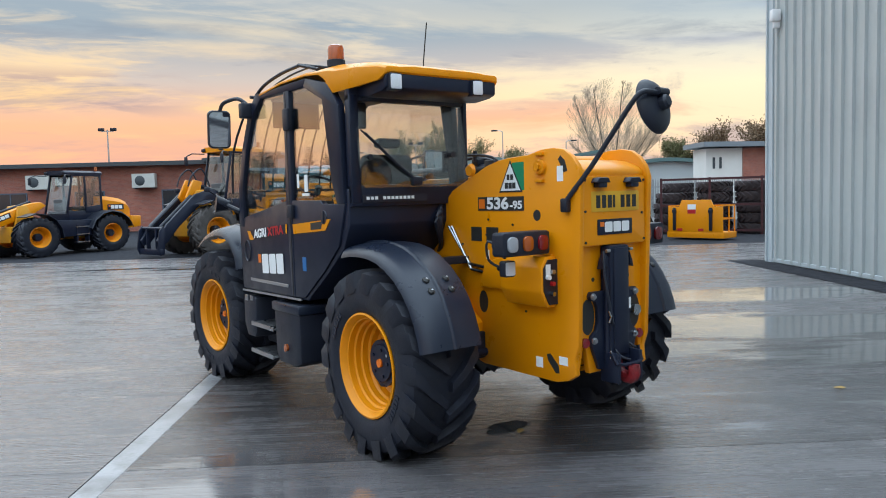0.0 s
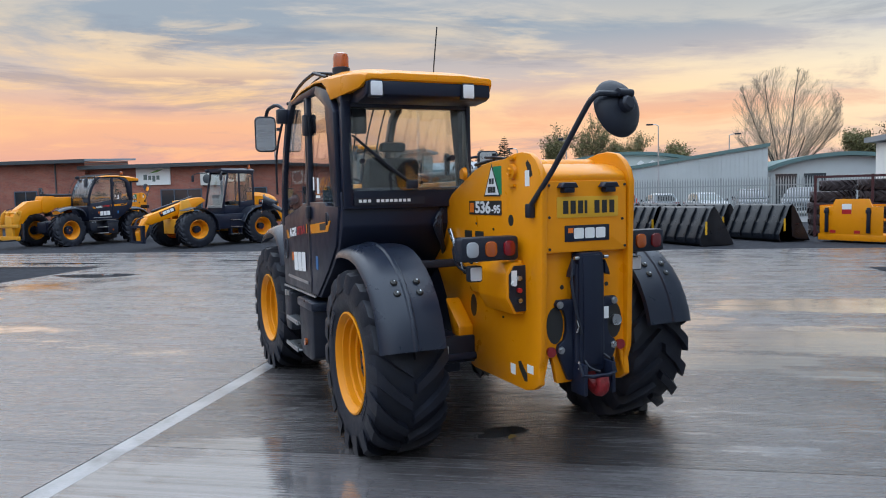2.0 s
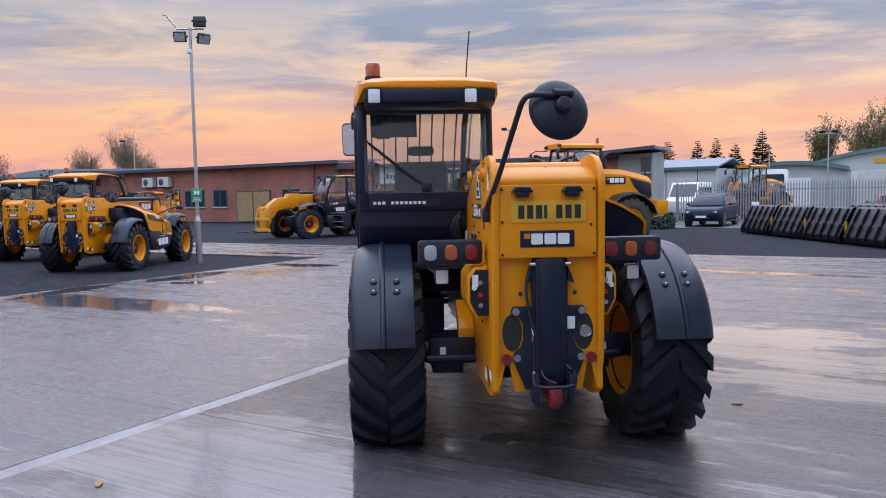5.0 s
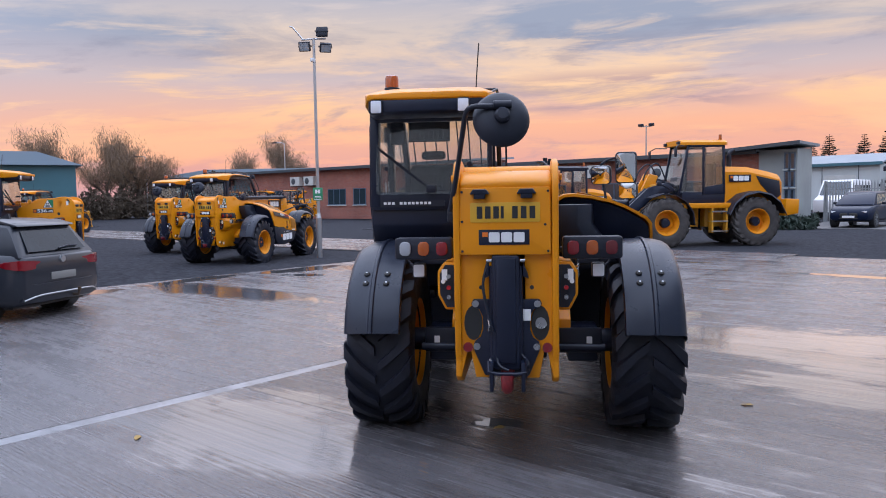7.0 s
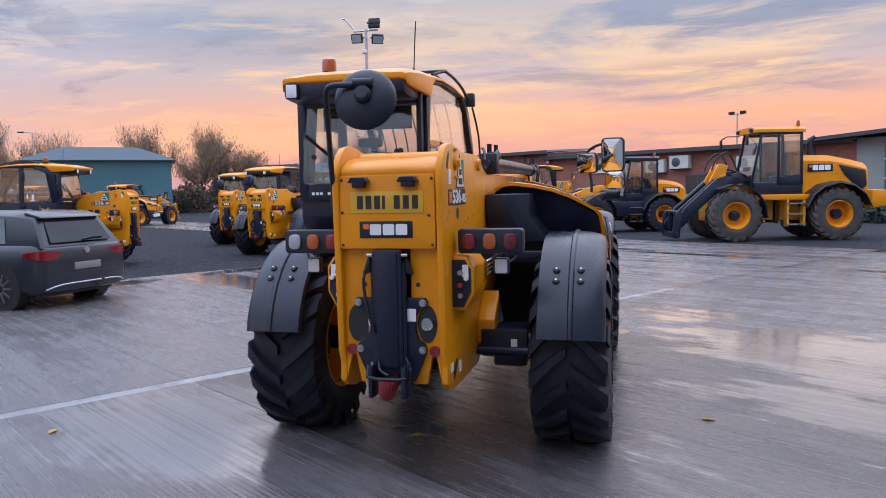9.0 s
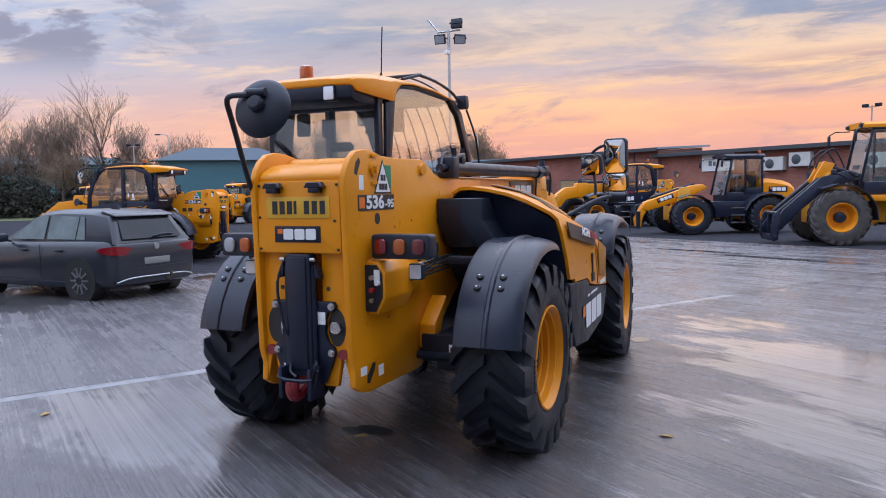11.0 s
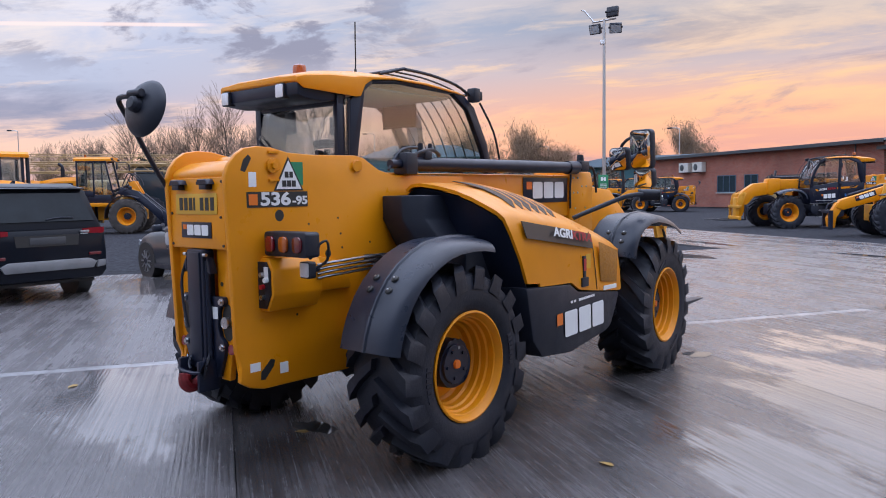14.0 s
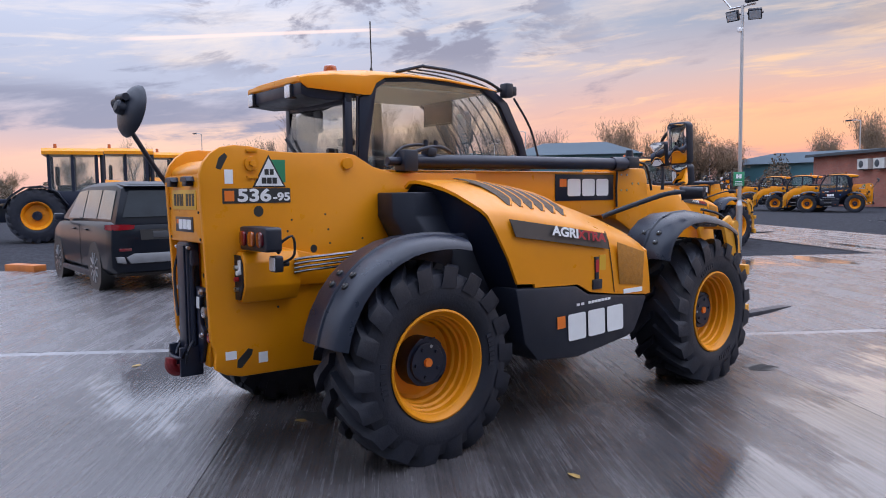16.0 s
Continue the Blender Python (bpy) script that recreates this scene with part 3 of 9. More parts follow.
def wheel(parent, m, W=0.24, R=0.612, rim=0.338, cap=ORANGE, lugs=18, rubber=None, spin=0.0, load=0.0):
    """m: pose of the hub, the outer face along +x; load: height of the hub over the ground, where the tyre is pressed flat."""
    turn = pose(0, 0, 0, spin, 0, 0)
    sink = turn @ Matrix.Translation((-0.035 if load else 0.0, 0, 0))
    disc = joined(cyl((-0.02, 0, 0), (0.135, 0, 0), 0.155, 0.150, 32, 0.010), cyl((0.13, 0, 0), (0.148, 0, 0), 0.125, 0.12, 28, 0.005))
    for i in range(10):
        a = 2 * math.pi * i / 10
        disc = joined(disc, cyl((-0.01, 0.195 * math.cos(a), 0.195 * math.sin(a)), (0.016, 0.195 * math.cos(a), 0.195 * math.sin(a)), 0.009, 0.008, 6))
    for i in range(5):
        a = 2 * math.pi * (i + 0.3) / 5
        disc = joined(disc, cyl((0.13, 0.088 * math.cos(a), 0.088 * math.sin(a)), (0.158, 0.088 * math.cos(a), 0.088 * math.sin(a)), 0.013, 0.011, 6))
    w = part("wheel", disc, BLACK, parent, "black wheel hub", m=sink)
    w.matrix_local = m
    tyre = tyre_mesh(R, W, rim, lugs)
    tyre.transform(turn)
    if load:
        for v in tyre.verts:
            d = -load + 0.10 - v.co.z
            if d > 0:
                v.co.x *= 1 + 0.35 * d
            v.co.z = max(v.co.z, -load)
    part("tyre", tyre, rubber or RUBBER, w, "dusty lugged tyre" if rubber else "lugged black tyre", 30)
    part("rim", rim_mesh(W, rim), YELLOW_RIM, w, "yellow dished steel rim", 28, turn)
    part("hub_cap", cyl((0.145, 0, 0), (0.162, 0, 0), 0.030, 0.026, 16, 0.003), cap, w, "orange hub cap", m=sink)
    part("hub_mark", cyl((0.146, 0.06, 0.08), (0.151, 0.06, 0.08), 0.010, seg=10), ACCENT, w, m=sink)
    part("valve_guard", prism([(0.20, 0.16), (0.29, 0.19), (0.285, 0.22), (0.195, 0.20)], "x", -0.01, 0.045, 0.006), YELLOW_RIM, w, m=turn)
    # raised lettering block on the side wall, drawn as bars
    for a0 in (-0.5, 2.6):
        bm = None
        for k in range(7):
            a = a0 + k * 0.075
            r0, r1 = rim + 0.065, rim + 0.105
            b = quad([(W * 0.985, r0 * math.cos(a), r0 * math.sin(a)), (W * 0.985, r1 * math.cos(a), r1 * math.sin(a)), (W * 0.985, r1 * math.cos(a + 0.05), r1 * math.sin(a + 0.05)), (W * 0.985, r0 * math.cos(a + 0.05), r0 * math.sin(a + 0.05))], 0.006)
            bm = b if bm is None else joined(bm, b)
        part("sidewall_marking", bm, PLASTIC, w, m=turn)
    return w


RIGHT = Matrix(((0, 0, 1, 0), (1, 0, 0, 0), (0, 1, 0, 0), (0, 0, 0, 1)))     # writing read from the right side
LEFT = Matrix(((0, 0, -1, 0), (-1, 0, 0, 0), (0, 1, 0, 0), (0, 0, 0, 1)))    # from the left side
BACK = Matrix(((1, 0, 0, 0), (0, 0, -1, 0), (0, 1, 0, 0), (0, 0, 0, 1)))     # from behind


def at_pose(x, y, z, m, spin=0.0):
    return Matrix.Translation((x, y, z)) @ m @ pose(0, 0, 0, 0, 0, spin)


def badge(parent, m, w, h, backing=True, square=True):
    """The maker's mark as plain shapes: a dark plate, a small amber square and three white blocks."""
    if backing:
        b = part("badge", quad([(-w / 2, -h / 2, 0), (w / 2, -h / 2, 0), (w / 2, h / 2, 0), (-w / 2, h / 2, 0)], 0.004, 0.001), BLACK, parent, "dark badge with plain white blocks", m=m)
    else:
        b = None
    s = 0.86 if backing else 1.0
    x0 = -w / 2 * s
    bar = h * (0.66 if backing else 1.0)
    if square:
        part("badge_square", quad([(x0, bar * 0.05, 0.004), (x0 + w * 0.11, bar * 0.05, 0.004), (x0 + w * 0.11, bar / 2, 0.004), (x0, bar / 2, 0.004)], 0.002), ORANGE, b or parent, m=m)
    for i in range(3):
        a = x0 + w * s * (0.15 + 0.285 * i)
        e = a + w * s * 0.25
        pts = rounded(a, e, -bar / 2, bar / 2, h * 0.09, 4)
        part("badge_block", quad([(u, v, 0.004) for u, v in pts], 0.002), WHITE, b or parent, m=m)
    return b


def lamp_unit(parent, c, w, h, d, lens=LAMP, name="work_lamp", label="square work lamp with clear lens"):
    """Square lamp that looks backwards from c."""
    x, y, z = c
    o = part(name, joined(prism(rounded(x - w / 2, x + w / 2, z - h / 2, z + h / 2, 0.014), "y", y, y + d, 0.004), cyl((x, y + d, z), (x, y + d + 0.05, z), 0.018)), PLASTIC, parent, label)
    part("lens", prism(rounded(x - w * 0.42, x + w * 0.42, z - h * 0.42, z + h * 0.42, 0.01), "y", y - 0.006, y + 0.002, 0.002), lens, o, "clear ribbed lens")
    return o


def mud_guard(parent, side, profile, xi, xo, rivets):
    rows = []
    n = len(profile)
    for i, (y, z) in enumerate(profile):
        a, b = profile[max(i - 1, 0)], profile[min(i + 1, n - 1)]
        d = Vector((b[0] - a[0], b[1] - a[1])).normalized()
        nrm = Vector((-d.y, d.x))
        if nrm.dot(Vector((y - rivets[1], z - 0.6))) < 0:
            nrm = -nrm
        row = []
        wd = xo - xi
        for f, o in ((0, -0.035), (0.015, -0.004), (0.06, 0.0), (0.38, 0.002), (0.455, 0.006), (0.475, 0.017), (0.50, 0.019), (0.525, 0.017), (0.545, 0.006), (0.72, 0.0), (0.86, -0.014), (0.93, -0.030), (0.975, -0.052), (0.99, -0.066), (1.0, -0.078)):
            row.append((side * (xi + wd * f), y + nrm.x * o, z + nrm.y * o))
        rows.append(row)
    g = part("mudguard", sheet_of(rows, 0.008), FENDER, parent, "black plastic mudguard", 40)
    for x, y, z in rivets[0]:
        part("fixing_bolt", lathe([(0.0, 0.008), (0.014, 0.008), (0.021, 0.003), (0.023, -0.006)], 12, "z"), LETTER, g, m=Matrix.Translation((side * x, y, z)) @ Vector((0, y - rivets[1], z - 0.55)).to_track_quat("Z", "Y").to_matrix().to_4x4())
        part("bolt_head", cyl((0, 0, 0.006), (0, 0, 0.013), 0.007, 0.006, 6), STEEL, g, m=Matrix.Translation((side * x, y, z)) @ Vector((0, y - rivets[1], z - 0.55)).to_track_quat("Z", "Y").to_matrix().to_4x4())
    return g


def convex(a, b, bulge):
    """A bulging mirror glass with rounded corners, facing -y."""
    ring = rounded(-a, a, -b, b, min(a, b) * 0.35)
    bm = loft([[(u * f, -0.011 - bulge * (1 - f * f), v * f) for u, v in ring] for f in (1.0, 0.85, 0.65, 0.45, 0.25, 0.08)], False)
    return joined(bm, loft([[(u, -0.011, v) for u, v in ring], [(u, -0.004, v) for u, v in ring]], False))


DARK_RED = mat("dark_red_vinyl", (0.36, 0.016, 0.026), 0.4)
STRIPE = mat("charcoal_vinyl", (0.045, 0.038, 0.036), 0.38, vary=(6, 0.1))
HEADLINER = mat("grey_headliner", (0.30, 0.29, 0.28), 0.85, vary=(3, 0.08))
HOOK_RED = mat("dull_red_paint", (0.20, 0.010, 0.014), 0.45, vary=(20, 0.3), stains=(14, (0.02, 0.015, 0.015), 0.7))
VENT = mat("bonnet_vent_mesh", (0.055, 0.028, 0.010), 0.6, bump=(200, 0.4), vary=(20, 0.3))
VENT_PANEL = mat("brown_mesh_panel", (0.42, 0.165, 0.010), 0.55, bump=(260, 0.5), vary=(30, 0.15))


def machine(m, label):
    r = thing("telehandler", m, label, "telehandler", "telehandlers in the yard")
    # chassis and axles
    part("chassis", prism([(-0.15, 0.50), (3.25, 0.50), (3.25, 0.86), (2.3, 1.00), (0.7, 1.22), (-0.15, 1.22)], "x", -0.27, 0.25, 0.015), BLACK, r)
    for y in (0.065, 2.935):
        part("axle", joined(cyl((-0.80, y, 0.60), (0.80, y, 0.60), 0.085, bev=0.01), cyl((-0.20, y, 0.58), (0.20, y, 0.58), 0.19, bev=0.03), box(-0.62, -0.40, y - 0.13, y + 0.13, 0.46, 0.72, 0.02), box(0.40, 0.62, y - 0.13, y + 0.13, 0.46, 0.72, 0.02), cyl((-0.66, y - 0.2, 0.58), (0.66, y - 0.2, 0.58), 0.028)), BLACK, r)
    for s in (-1, 1):
        part("axle_bracket", box(s * 0.33, s * 0.64, -0.14, -0.08, 0.54, 0.72, 0.01), PLASTIC, r)
        part("warning_sticker", box(s * 0.55 - 0.02, s * 0.55 + 0.02, -0.146, -0.14, 0.61, 0.66), WHITE, r)
    # the front wheels stand a little turned to the left
    for x, y, steer in ((0.925, 0.065, 0), (-0.925, 0.065, 0), (0.925, 2.985, 3.2), (-0.925, 2.885, 3.2)):
        wheel(r, pose(x, y, 0.578, 0, 0, steer + (0 if x > 0 else 180)), rim=0.321, spin=37 * y + 20 * x, load=0.578)
    # tower side plates
    rear = [(-0.965, 0.56), (-0.955, 0.66), (-0.985, 0.74), (-1.0, 1.20), (-1.015, 1.62), (-1.02, 1.72), (-0.995, 1.79), (-0.95, 1.845), (-0.89, 1.885), (-0.80, 1.90), (-0.70, 1.895), (-0.58, 1.87), (-0.40, 1.862)]
    right = rear + [(-0.03, 1.868), (0.04, 1.855), (0.18, 1.78), (0.32, 1.745), (1.1, 1.745), (1.1, 1.2), (0.5, 0.9), (-0.08, 0.49), (-0.16, 0.485), (-0.80, 0.495), (-0.90, 0.52)]
    left = rear + [(-0.30, 1.85), (-0.18, 1.82), (0.19, 1.67), (0.46, 1.45), (0.54, 1.30), (0.54, 1.20), (0.42, 1.06), (0.22, 0.78), (-0.06, 0.51), (-0.12, 0.495), (-0.80, 0.495), (-0.90, 0.52)]
    part("side_plate", prism(right, "x", 0.265, 0.305, 0.010), YELLOW, r, "yellow steel tower plate")
    part("side_plate", prism(left, "x", -0.330, -0.290, 0.010), YELLOW, r, "yellow steel tower plate")
    oval = lambda cy, cz, a, b, n=18: [(cy + a * math.cos(2 * math.pi * k / n), cz + b * math.sin(2 * math.pi * k / n)) for k in range(n)]
    # holes and slots are flat black patches, their inner shade painted on uncut plates
    for x0, x1 in ((0.300, 0.3065), (-0.3315, -0.325)):
        part("plate_hole", prism(oval(-0.66, 1.50, 0.032, 0.034), "x", x0, x1), LETTER, r)
        part("plate_hole", prism(oval(-0.13 if x0 < 0 else -0.29, 0.92 if x0 < 0 else 1.25, 0.045 if x0 < 0 else 0.024, 0.075 if x0 < 0 else 0.026), "x", x0, x1), LETTER, r)
        part("plate_slot", prism([(-0.83, 0.555), (-0.80, 0.55), (-0.735, 0.62), (-0.725, 0.655), (-0.755, 0.665), (-0.825, 0.60)], "x", x0, x1), LETTER, r)
        part("plate_slot", prism([(-0.92, 1.76), (-0.89, 1.75), (-0.845, 1.83), (-0.865, 1.85), (-0.90, 1.82)], "x", x0, x1), LETTER, r)
        s = 1 if x0 > 0 else -1
        part("pivot_pin", joined(cyl((x0, -0.70, 1.79), (x0 + s * 0.022, -0.70, 1.79), 0.044, 0.04, 20, 0.005), cyl((x0, -0.70, 1.79), (x0 + s * 0.034, -0.70, 1.79), 0.022, 0.02, 6, 0.003), box(x0, x0 + s * 0.018, -0.73, -0.66, 1.86, 1.875), box(x0, x0 + s * 0.018, -0.73, -0.66, 1.70, 1.715)), YELLOW, r)
        part("pivot_pin", cyl((x0, -0.03, 1.80), (x0 + s * 0.022, -0.03, 1.80), 0.042, 0.036, 18, 0.005), YELLOW, r)
        for yy, zz in ((-0.44, 1.44), (-0.47, 1.37), (-0.20, 1.47), (-0.18, 1.37), (-0.17, 1.28), (0.08, 1.30), (-0.55, 0.9)):
            part("plate_bolt_hole", cyl((x0, yy, zz), (x0 + s * 0.006, yy, zz), 0.008, seg=8), LETTER, r)
    # rear wall of the tower and the boom's tail over it
    part("rear_plate", prism([(-0.292, 0.57), (-0.255, 0.72), (-0.235, 0.72), (-0.205, 0.555), (-0.10, 0.555), (-0.10, 1.32), (0.10, 1.32), (0.10, 0.555), (0.185, 0.555), (0.215, 0.72), (0.235, 0.72), (0.267, 0.57), (0.267, 1.74), (-0.292, 1.74)], "y", -0.955, -0.915, 0.006), YELLOW, r, "yellow rear plate with notched feet")
    part("boom_tail", prism([(-0.985, 1.72), (-0.99, 1.755), (-0.95, 1.785), (-0.88, 1.815), (-0.78, 1.83), (-0.60, 1.83), (-0.50, 1.81), (-0.50, 1.60), (-0.96, 1.60)], "x", -0.292, 0.267, 0.02), YELLOW, r)
    part("tail_tube", cyl((-0.29, -0.62, 1.79), (0.262, -0.62, 1.79), 0.075, bev=0.01), YELLOW, r)
    panel = part("plate_panel", prism(rounded(-0.292, 0.258, 1.318, 1.725, 0.015), "y", -1.000, -0.955, 0.006), YELLOW, r, "yellow panel with number plate and badge")
    part("number_plate", prism(rounded(-0.225, 0.195, 1.515, 1.635, 0.01), "y", -1.0045, -1.000, 0.001), PLATE, panel, "amber number plate with dark bars")
    for i, x in enumerate((-0.185, -0.135, -0.085, -0.040, 0.028, 0.080, 0.132)):
        part("plate_bar", box(x, x + (0.018 if i == 3 else 0.034), -1.0065, -1.0045, 1.538, 1.612), LETTER, panel)
    badge(panel, at_pose(-0.022, -1.001, 1.425, BACK), 0.305, 0.092)
    for x in (-0.165, 0.115):
        part("grab_lug", joined(prism([(-0.06, 0.0), (0.06, 0.0), (0.04, 0.03), (-0.04, 0.03)], "y", -1.05, -0.99, 0.004, 1), box(-0.035, 0.035, -1.045, -0.995, -0.028, 0.002, 0.006)), BLACK, panel, m=Matrix.Translation((x, 0, 1.685)))
    for x, z in ((-0.275, 1.70), (0.242, 1.70), (-0.275, 1.34), (0.242, 1.34), (0.225, 1.50), (-0.275, 1.52)):
        part("panel_bolt", cyl((x, -1.006, z), (x, -1.0, z), 0.008, seg=8), PLASTIC, panel)
    # pick-up hitch between the feet
    h = part("hitch_column", joined(prism(rounded(-0.098, 0.070, 0.62, 1.315, 0.02), "y", -1.03, -0.95, 0.01), box(-0.075, 0.047, -1.042, -1.028, 0.66, 1.30, 0.008), cyl((-0.098, -1.0, 0.64), (-0.098, -1.0, 1.25), 0.018), cyl((0.070, -1.0, 0.64), (0.070, -1.0, 1.25), 0.018)), BLACK, r, "black lift column of the tow hitch")
    half = [(0.0, 1.045), (0.20, 1.045), (0.215, 1.02), (0.205, 0.995), (0.165, 0.985), (0.145, 0.94), (0.143, 0.86), (0.16, 0.81), (0.195, 0.785), (0.205, 0.755), (0.195, 0.72), (0.135, 0.575), (0.0, 0.575)]
    part("hitch_plate", prism([(-0.013 - u, v) for u, v in half] + [(-0.013 + u, v) for u, v in half[-2:0:-1]], "y", -0.985, -0.955, 0.005), BLACK, h)
    for sx in (-1, 1):
        # black patches on the uncut rear plate give the openings' inner shade
        part("rear_opening", prism(oval(-0.013 + sx * 0.205, 0.895, 0.056, 0.107), "y", -0.9575, -0.953), LETTER, r, "oval opening drawn as a flat black patch")
        for u, z in ((0.188, 1.018), (0.182, 0.755)):
            part("hitch_bolt", joined(cyl((-0.013 + sx * u, -0.992, z), (-0.013 + sx * u, -0.982, z), 0.021, seg=14), cyl((-0.013 + sx * u, -1.003, z), (-0.013 + sx * u, -0.99, z), 0.014, seg=6)), STEEL, h)
        part("reflector", cyl((-0.009 + sx * 0.242, -0.972, 0.747), (-0.009 + sx * 0.242, -0.952, 0.747), 0.030, 0.028, 20, 0.003), LENS_RED, r, "round red reflector")
        part("plate_hole", cyl((-0.013 + sx * 0.155, -0.9575, 1.115), (-0.013 + sx * 0.155, -0.953, 1.115), 0.013, seg=14), LETTER, r)
        part("hitch_lug", prism([(0.09, 1.19), (0.125, 1.175), (0.115, 1.215), (0.09, 1.27)] if sx > 0 else [(-0.115, 1.19), (-0.15, 1.175), (-0.14, 1.215), (-0.115, 1.27)], "y", -1.02, -0.97, 0.004), BLACK, h)
        part("hitch_pin", cyl((-0.013 + sx * 0.115, -1.025, 1.285), (-0.013 + sx * 0.085, -1.025, 1.285), 0.010, seg=10), STEEL, h)
    for x, z0, z1 in ((-0.12, 0.86, 0.93), (-0.112, 0.645, 0.69)):
        part("hitch_pin", tube([(x, -1.035, z0), (x + 0.006, -1.045, (z0 + z1) / 2), (x, -1.035, z1)], 0.007, 6), CHROME, h)
    part("socket", joined(cyl((0.195, -0.985, 0.90), (0.195, -0.955, 0.90), 0.034, 0.03, 18, 0.004)), STEEL, h)
    part("hitch_sticker", box(0.085, 0.135, -0.9875, -0.985, 0.915, 0.985), WHITE, h)
    part("hitch_jaw", joined(box(-0.115, -0.09, -1.10, -0.96, 0.50, 0.68, 0.006), box(0.075, 0.10, -1.10, -0.96, 0.50, 0.68, 0.006), tube([(-0.12, -1.06, 0.68), (-0.12, -1.09, 0.62), (-0.06, -1.10, 0.61), (0.05, -1.10, 0.61), (0.105, -1.09, 0.62), (0.105, -1.06, 0.70)], 0.012)), BLACK, h)
    part("hook", joined(tube([(-0.008, -0.95, 0.57), (-0.008, -1.00, 0.53), (-0.008, -1.06, 0.485), (-0.008, -1.115, 0.475), (-0.008, -1.145, 0.505), (-0.008, -1.14, 0.555)], 0.036, 10, 4), box(-0.05, 0.034, -1.03, -0.93, 0.50, 0.60, 0.015)), HOOK_RED, h, "red painted tow hook", m=Matrix.Translation((0, 0.02, 0.05)))
    part("hitch_hose", joined(tube([(-0.12, -1.0, 1.28), (-0.15, -1.03, 1.15), (-0.13, -1.04, 1.0), (-0.09, -1.04, 0.85)], 0.009, 6, 4), tube([(0.07, -1.0, 0.72), (0.12, -1.06, 0.66), (0.10, -1.07, 0.58)], 0.009, 6, 4), tube([(-0.07, -1.0, 0.74), (-0.06, -1.06, 0.66), (0.0, -1.09, 0.63)], 0.008, 6, 4)), PLASTIC, h)
    # coupling boxes and lamp clusters on both flanks
    for s, x0 in ((1, 0.305), (-1, -0.330)):
        xa, xb = x0, x0 + s * 0.125
        out = [(x0, 1.26), (x0 + s * 0.085, 1.26), (xb, 1.20), (xb, 1.05), (x0 + s * 0.075, 0.955), (x0, 0.955)]
        c = part("coupling_box", prism(out, "y", -0.815, -0.45, 0.012), YELLOW, r, "yellow coupling guard with black face")
        part("coupling_face", prism([(x0 + (u - x0) * 0.86, 1.11 + (v - 1.11) * 0.88) for u, v in out], "y", -0.825, -0.812), PLASTIC, c)
        for k, (dx, z, mt) in enumerate(((0.05, 1.17, STEEL), (0.05, 1.10, RED), (0.05, 1.04, STEEL), (0.085, 1.14, WHITE))):
            part("coupling", cyl((x0 + s * dx, -0.850, z), (x0 + s * dx, -0.820, z), 0.014, seg=12), mt, c)
        part("coupling_sticker", box(x0 + s * 0.06, x0 + s * 0.095, -0.830, -0.824, 1.145, 1.215), WHITE, c)
        part("lamp_bracket", prism([(-0.80, 1.27), (-0.50, 1.27), (-0.18, 1.19), (-0.12, 1.02), (-0.55, 1.03), (-0.80, 1.17)], "x", x0, x0 + s * 0.03, 0.01), YELLOW, r)
        part("lamp_strut", joined(tube([(x0 + s * 0.02, -0.70, 1.33), (x0 + s * 0.40, -0.72, 1.34)], 0.018), tube([(x0 + s * 0.28, -0.72, 1.33), (x0 + s * 0.27, -0.66, 1.26)], 0.012), tube([(x0 + s * 0.3, -0.69, 1.30), (x0 + s * 0.36, -0.62, 1.36), (x0 + s * 0.34, -0.6, 1.25), (x0 + s * 0.28, -0.64, 1.2)], 0.008, 6, 4)), PLASTIC, r)
        lamps = part("tail_lamp_unit", prism(rounded(min(x0 + s * 0.03, x0 + s * 0.40), max(x0 + s * 0.03, x0 + s * 0.40), 1.275, 1.415, 0.02), "y", -0.80, -0.70, 0.012), PLASTIC, r, "black tail lamp unit with three lenses")
        cols = (LENS_RED, LENS_ORANGE, LENS_WHITE) if s < 0 else (LENS_RED, LENS_ORANGE, LENS_DARK)
        for k, mt in enumerate(cols):
            cx = x0 + s * (0.095 + 0.118 * k)
            part("lens", prism(rounded(cx - 0.037, cx + 0.037, 1.300, 1.390, 0.028), "y", -0.818, -0.796, 0.008), mt, lamps, ("red lens", "amber lens", "clear lens" if s < 0 else "dark red lens")[k])
        lamp_unit(r, (x0 + s * 0.26, -0.70, 1.195), 0.085, 0.095, 0.05)
        part("hazard_sticker", box(x0, x0 + s * 0.002, -0.69, -0.63, 0.565, 0.63), WHITE, r)
        part("hazard_sticker", box(x0, x0 + s * 0.002, -0.90, -0.83, 0.61, 0.66), WHITE, r)
        part("hazard_sticker", box(x0, x0 + s * 0.002, *((-0.868, -0.816, 1.668, 1.752) if s > 0 else (-0.885, -0.835, 1.70, 1.79))), WHITE, r)
        # weight notice, drawn as plain shapes
        rm, sx = (RIGHT, 0.3065) if s > 0 else (LEFT, -0.3315)
        cy = -0.58 if s > 0 else -0.42
        part("notice_panel", prism([(cy, 1.815), (cy + 0.105, 1.815), (cy + 0.105, 1.675), (cy + 0.02, 1.675)] if s > 0 else [(cy - 0.13, 1.83), (cy - 0.02, 1.83), (cy - 0.04, 1.655), (cy - 0.13, 1.655)], "x", x0, x0 + s * 0.0015), GREEN, r, "green notice with white bars")
        tri = part("triangle_sign", prism([(cy - 0.115, 1.645), (cy + 0.105, 1.645), (cy - 0.005, 1.845)], "x", x0, x0 + s * 0.003), LETTER, r, "white triangular notice with dark border and bars")
